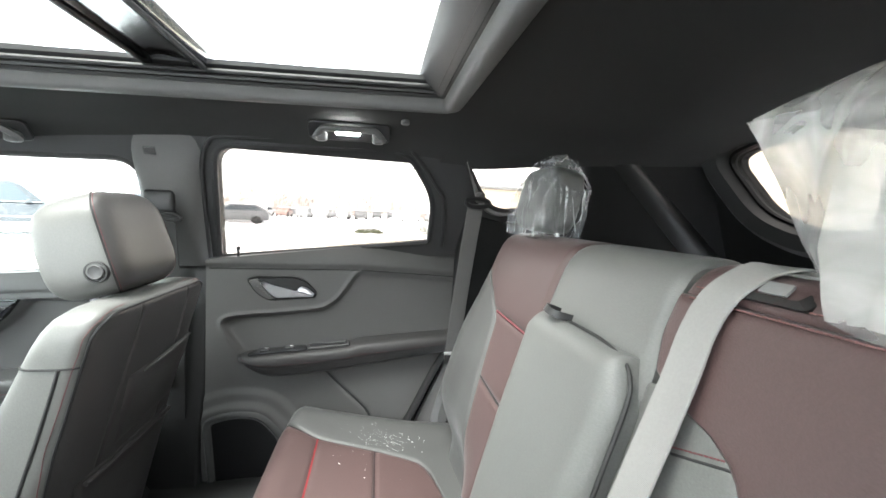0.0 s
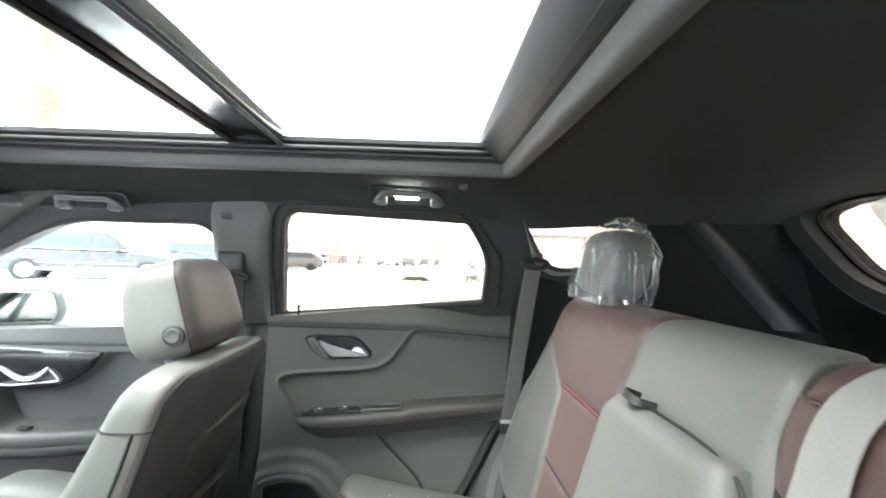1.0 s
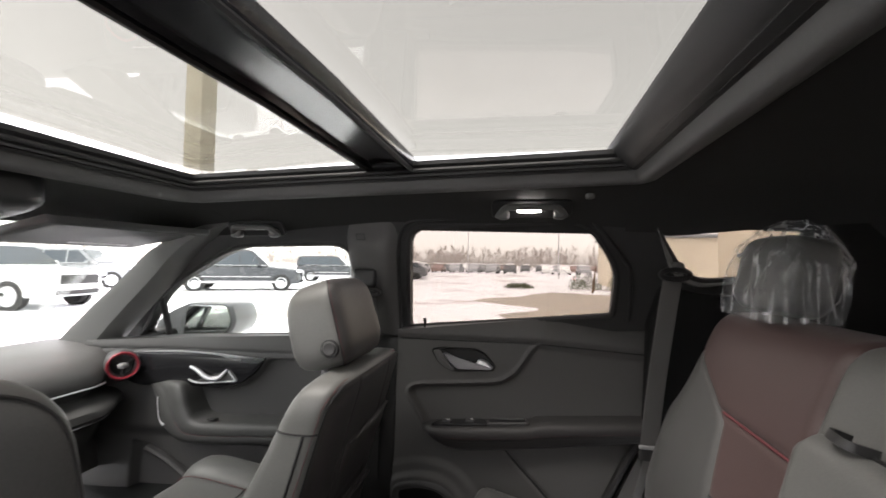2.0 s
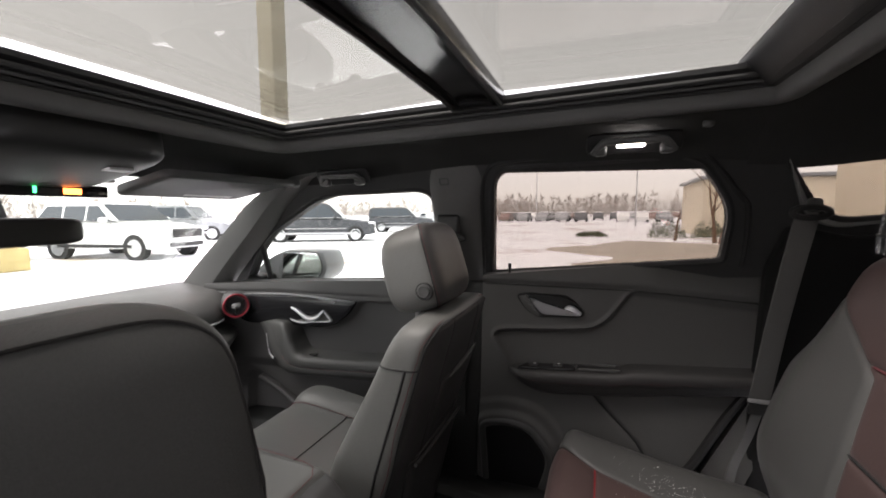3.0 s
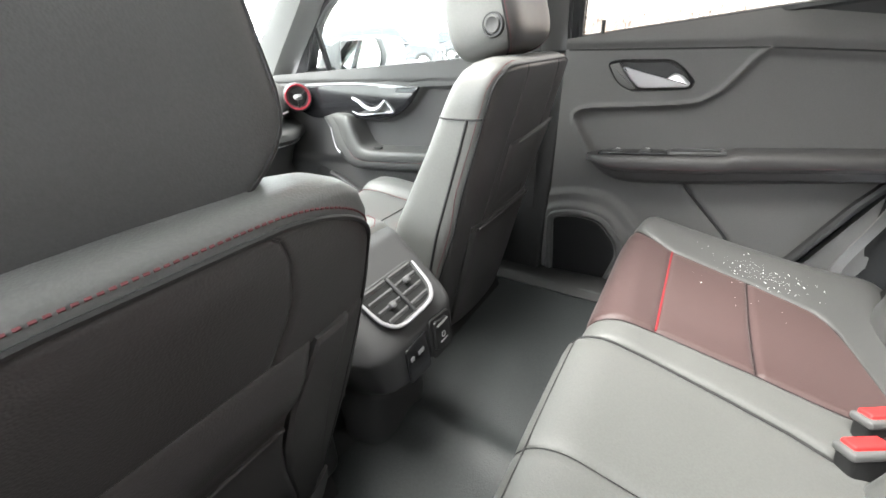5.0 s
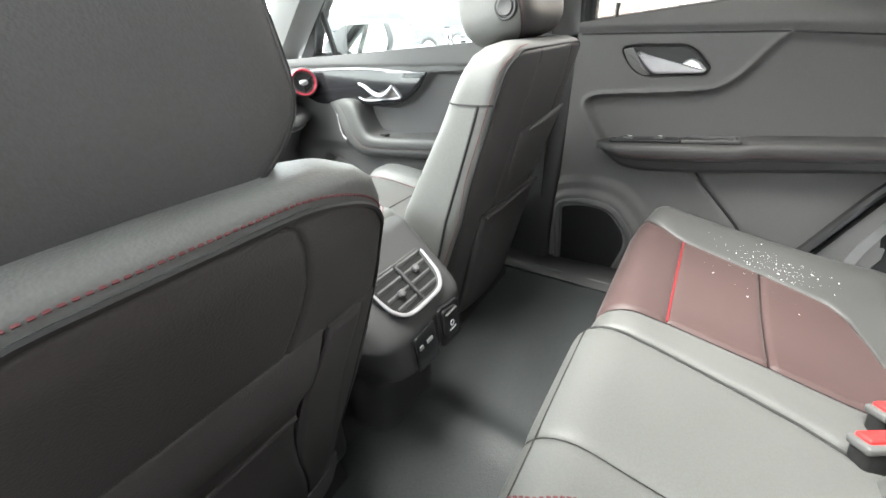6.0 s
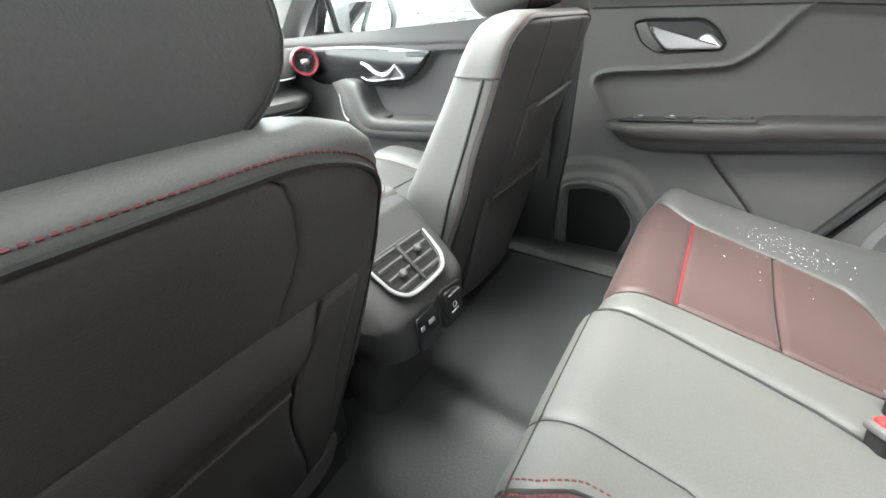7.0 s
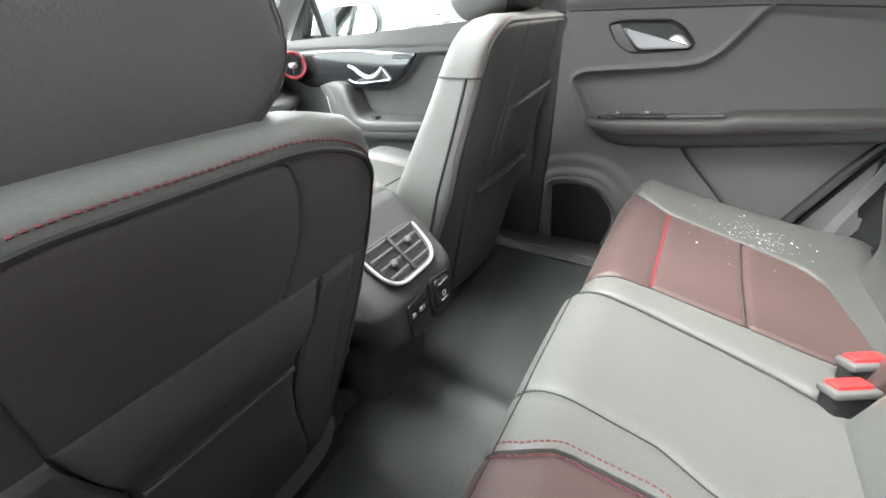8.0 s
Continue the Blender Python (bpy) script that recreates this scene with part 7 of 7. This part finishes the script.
made = [far_car(p, pose(0, -200, 0), True) for k, p in enumerate(far_paints)]
rnd = random.Random(11)
k = 0
for row, (yy, x0, x1, step) in enumerate(((68, -24, 40, 3.0), (84, -44, 40, 3.1), (104, -50, 50, 3.3))):
    x = x0
    while x < x1:
        m = pose(x + rnd.uniform(-0.2, 0.2), yy + rnd.uniform(-0.6, 0.6) + 0.06 * x, 0, 0, 0, rnd.choice((88, -92, 91)))
        if rnd.random() < 0.85:
            copy_thing(rnd.choice(made), m) if k >= 4 else setattr(made[k], "matrix_basis", m)
            k += 1
        x += step
for i in range(9):
    copy_thing(made[i % 2], pose(-11.2 - 0.9 * i, 34 + 2.8 * i, 0, 0, 0, 8 + rnd.uniform(-2, 2)))

# lamp posts
for i, (x, y) in enumerate(((3.3, 46), (-9, 60), (16, 70), (-24, 55))):
    lp = thing("lamp_post", "grey car park lamp post with a flat head", "street lamp", "lamp posts", at=(x, y, 0))
    hgt = (6.3, 8, 9, 8)[i]
    part("pole", tube([(x, y, 0), (x, y, hgt)], [0.09, 0.06], 8), RIM, lp)
    part("head", rbox((x, y, hgt + 0.1), (1.3, 0.35, 0.2), 0.05, 2), PGREY, lp)

# pale building beyond the tree, behind the car's side
WALL_B = mat("beige_render", (0.60, 0.54, 0.43), rough=0.85, bump=0.3, scale=8, vary=0.12, big=0.5)
bld = thing("building", "beige rendered building with a pale green window", "building", at=(9, 15, 0))
part("wall", rbox((12.0, 29.0, 1.6), (13.6, 6.0, 3.2), 0.05), WALL_B, bld, "beige rendered wall")
part("roof", rbox((12.0, 29.0, 3.3), (14.0, 6.4, 0.2), 0.05), PGREY, bld, "grey flat roof")
part("wall", rbox((9.6, 11.2, 2.6), (8.0, 4.0, 5.2), 0.05), WALL_B, bld, "beige rendered wall")
part("window", rbox((6.8, 9.18, 2.3), (1.6, 0.06, 2.4), 0.02), mat("pale_green_glass", (0.45, 0.58, 0.50), rough=0.15, vary=0.05), bld, "pale green glazing")
part("corner", rbox((5.65, 9.25, 2.6), (0.35, 0.35, 5.2), 0.03), WALL_B, bld)
# lapped white wall behind the car
shed = thing("white_building", "white building with horizontal cladding boards", "building", at=(12, 4, 0))
part("wall", rbox((13.0, 4.0, 2.5), (0.3, 14, 5.0), 0.02), PWHITE, shed, "white wall")
bm0 = rbox((0, 0, 0), (0.05, 14, 0.22), 0.01, 1)
for k in range(18):
    part("board", moved(bm0, pose(12.83, 4, 0.2 + 0.25 * k, 0, -4, 0)), PWHITE, shed)

# shrubs, bare tree, far woods
BARK = mat("bark", (0.16, 0.10, 0.07), rough=0.9, bump=0.6, scale=25, vary=0.25)
TWIG = mat("far_twigs", (0.27, 0.23, 0.205), rough=1.0, vary=0.25, big=0.3)
GREEN = mat("dark_shrub", (0.09, 0.10, 0.06), rough=0.9, vary=0.3)


def branch(rnd, p, d, r, length, depth, out):
    q, pts, rad = Vector(p), [Vector(p)], [r]
    for i in range(4):
        d = (d + Vector((rnd.gauss(0, 0.10), rnd.gauss(0, 0.10), rnd.gauss(0.04, 0.06)))).normalized()
        q = q + d * (length / 4)
        pts.append(q.copy())
        rad.append(r * (1 - 0.16 * (i + 1)))
    out.append(tube(pts, rad, 6 if r > 0.02 else 4))
    if depth:
        for i in range(rnd.choice((2, 3, 3))):
            k = rnd.choice((2, 3, 4))
            a = rnd.uniform(0, 6.28)
            nd = (d + Vector((math.cos(a), math.sin(a), rnd.uniform(-0.1, 0.5))) * rnd.uniform(0.45, 0.9)).normalized()
            branch(rnd, pts[k], nd, rad[k] * rnd.uniform(0.5, 0.7), length * rnd.uniform(0.55, 0.8), depth - 1, out)


def bare_tree(x, y, h, seed, stems):
    t = thing("bare_tree", "bare winter tree with several slender trunks", "tree", at=(x, y, 0))
    rnd = random.Random(seed)
    trunks, limbs = [], []
    for s in range(stems):
        o = []
        branch(rnd, (x + rnd.uniform(-0.2, 0.2), y + rnd.uniform(-0.2, 0.2), -0.02), Vector((rnd.uniform(-0.15, 0.15), rnd.uniform(-0.1, 0.1), 1)), 0.07, h * 0.45, 4, o)
        part("trunk", o[0], BARK, t)
        limbs += o[1:]
    part("crown", join(*limbs), BARK, t, "bare twigs")


bare_tree(4.6, 20.0, 6.0, 3, 3)
bare_tree(3.2, 21.5, 3.0, 5, 1)


def shrub(x, y, r, h, seed):
    s = thing("shrub", "low dark green shrub at the edge of the pavement", "shrub", "shrubs", at=(x, y, 0))
    rnd = random.Random(seed)
    V, F = [], []
    for k in range(900):
        a, e = rnd.uniform(0, 6.28), rnd.uniform(0, 1)
        rr = r * math.sqrt(rnd.uniform(0.2, 1)) * (1 - 0.5 * e ** 2)
        c = Vector((x + rr * math.cos(a), y + rr * math.sin(a), 0.03 + h * e * (0.8 + 0.3 * math.sin(3 * a))))
        d = Vector((rnd.gauss(0, 1), rnd.gauss(0, 1), rnd.gauss(0.5, 1))).normalized()
        w = d.orthogonal().normalized() * 0.025
        o = len(V)
        V += [c - w, c + w, c + d * 0.12]
        F += [(o, o + 1, o + 2)]
    part("leaves", (V, F), GREEN, s)


shrub(3.2, 24.0, 1.0, 0.85, 1)
shrub(5.2, 24.0, 0.9, 0.8, 2)
shrub(-0.6, 24, 0.9, 0.25, 3)


def far_woods(y, x0, x1, count, hmin, hmax, seed):
    rnd = random.Random(seed)
    V, F = [], []
    for k in range(count):
        x = rnd.uniform(x0, x1)
        yy = y + rnd.uniform(-12, 12)
        h = rnd.uniform(hmin, hmax) * (1.25 if rnd.random() < 0.12 else 1)
        con = rnd.random() < 0.25
        for j in range(26):
            e = rnd.uniform(0.05, 1)
            w = h * (0.22 * (1 - e) + 0.03 if con else 0.30 * math.sin(math.pi * min(e + 0.1, 1)) + 0.03)
            c = Vector((x + rnd.uniform(-w, w), yy + rnd.uniform(-w, w), h * e))
            d = Vector((rnd.gauss(0, 0.5), rnd.gauss(0, 0.5), rnd.uniform(0.3, 1))).normalized() * h * 0.20
            s = d.orthogonal().normalized() * h * 0.018
            o = len(V)
            V += [c - s, c + s, c + d]
            F += [(o, o + 1, o + 2)]
    return V, F


tagged(part("far_woods", join(far_woods(120, -130, 110, 420, 2.5, 6.0, 2), far_woods(170, -200, 150, 420, 5, 9, 6)), TWIG, None), "brown bare trees along the horizon", "woods", kind="stuff")
w2 = far_woods(0, -110, 110, 300, 3, 7, 9)
tagged(part("far_woods", ([(-125 + v[1], v[0] + 20, v[2]) for v in w2[0]], w2[1]), TWIG, None), "brown bare trees along the horizon", "woods", kind="stuff")
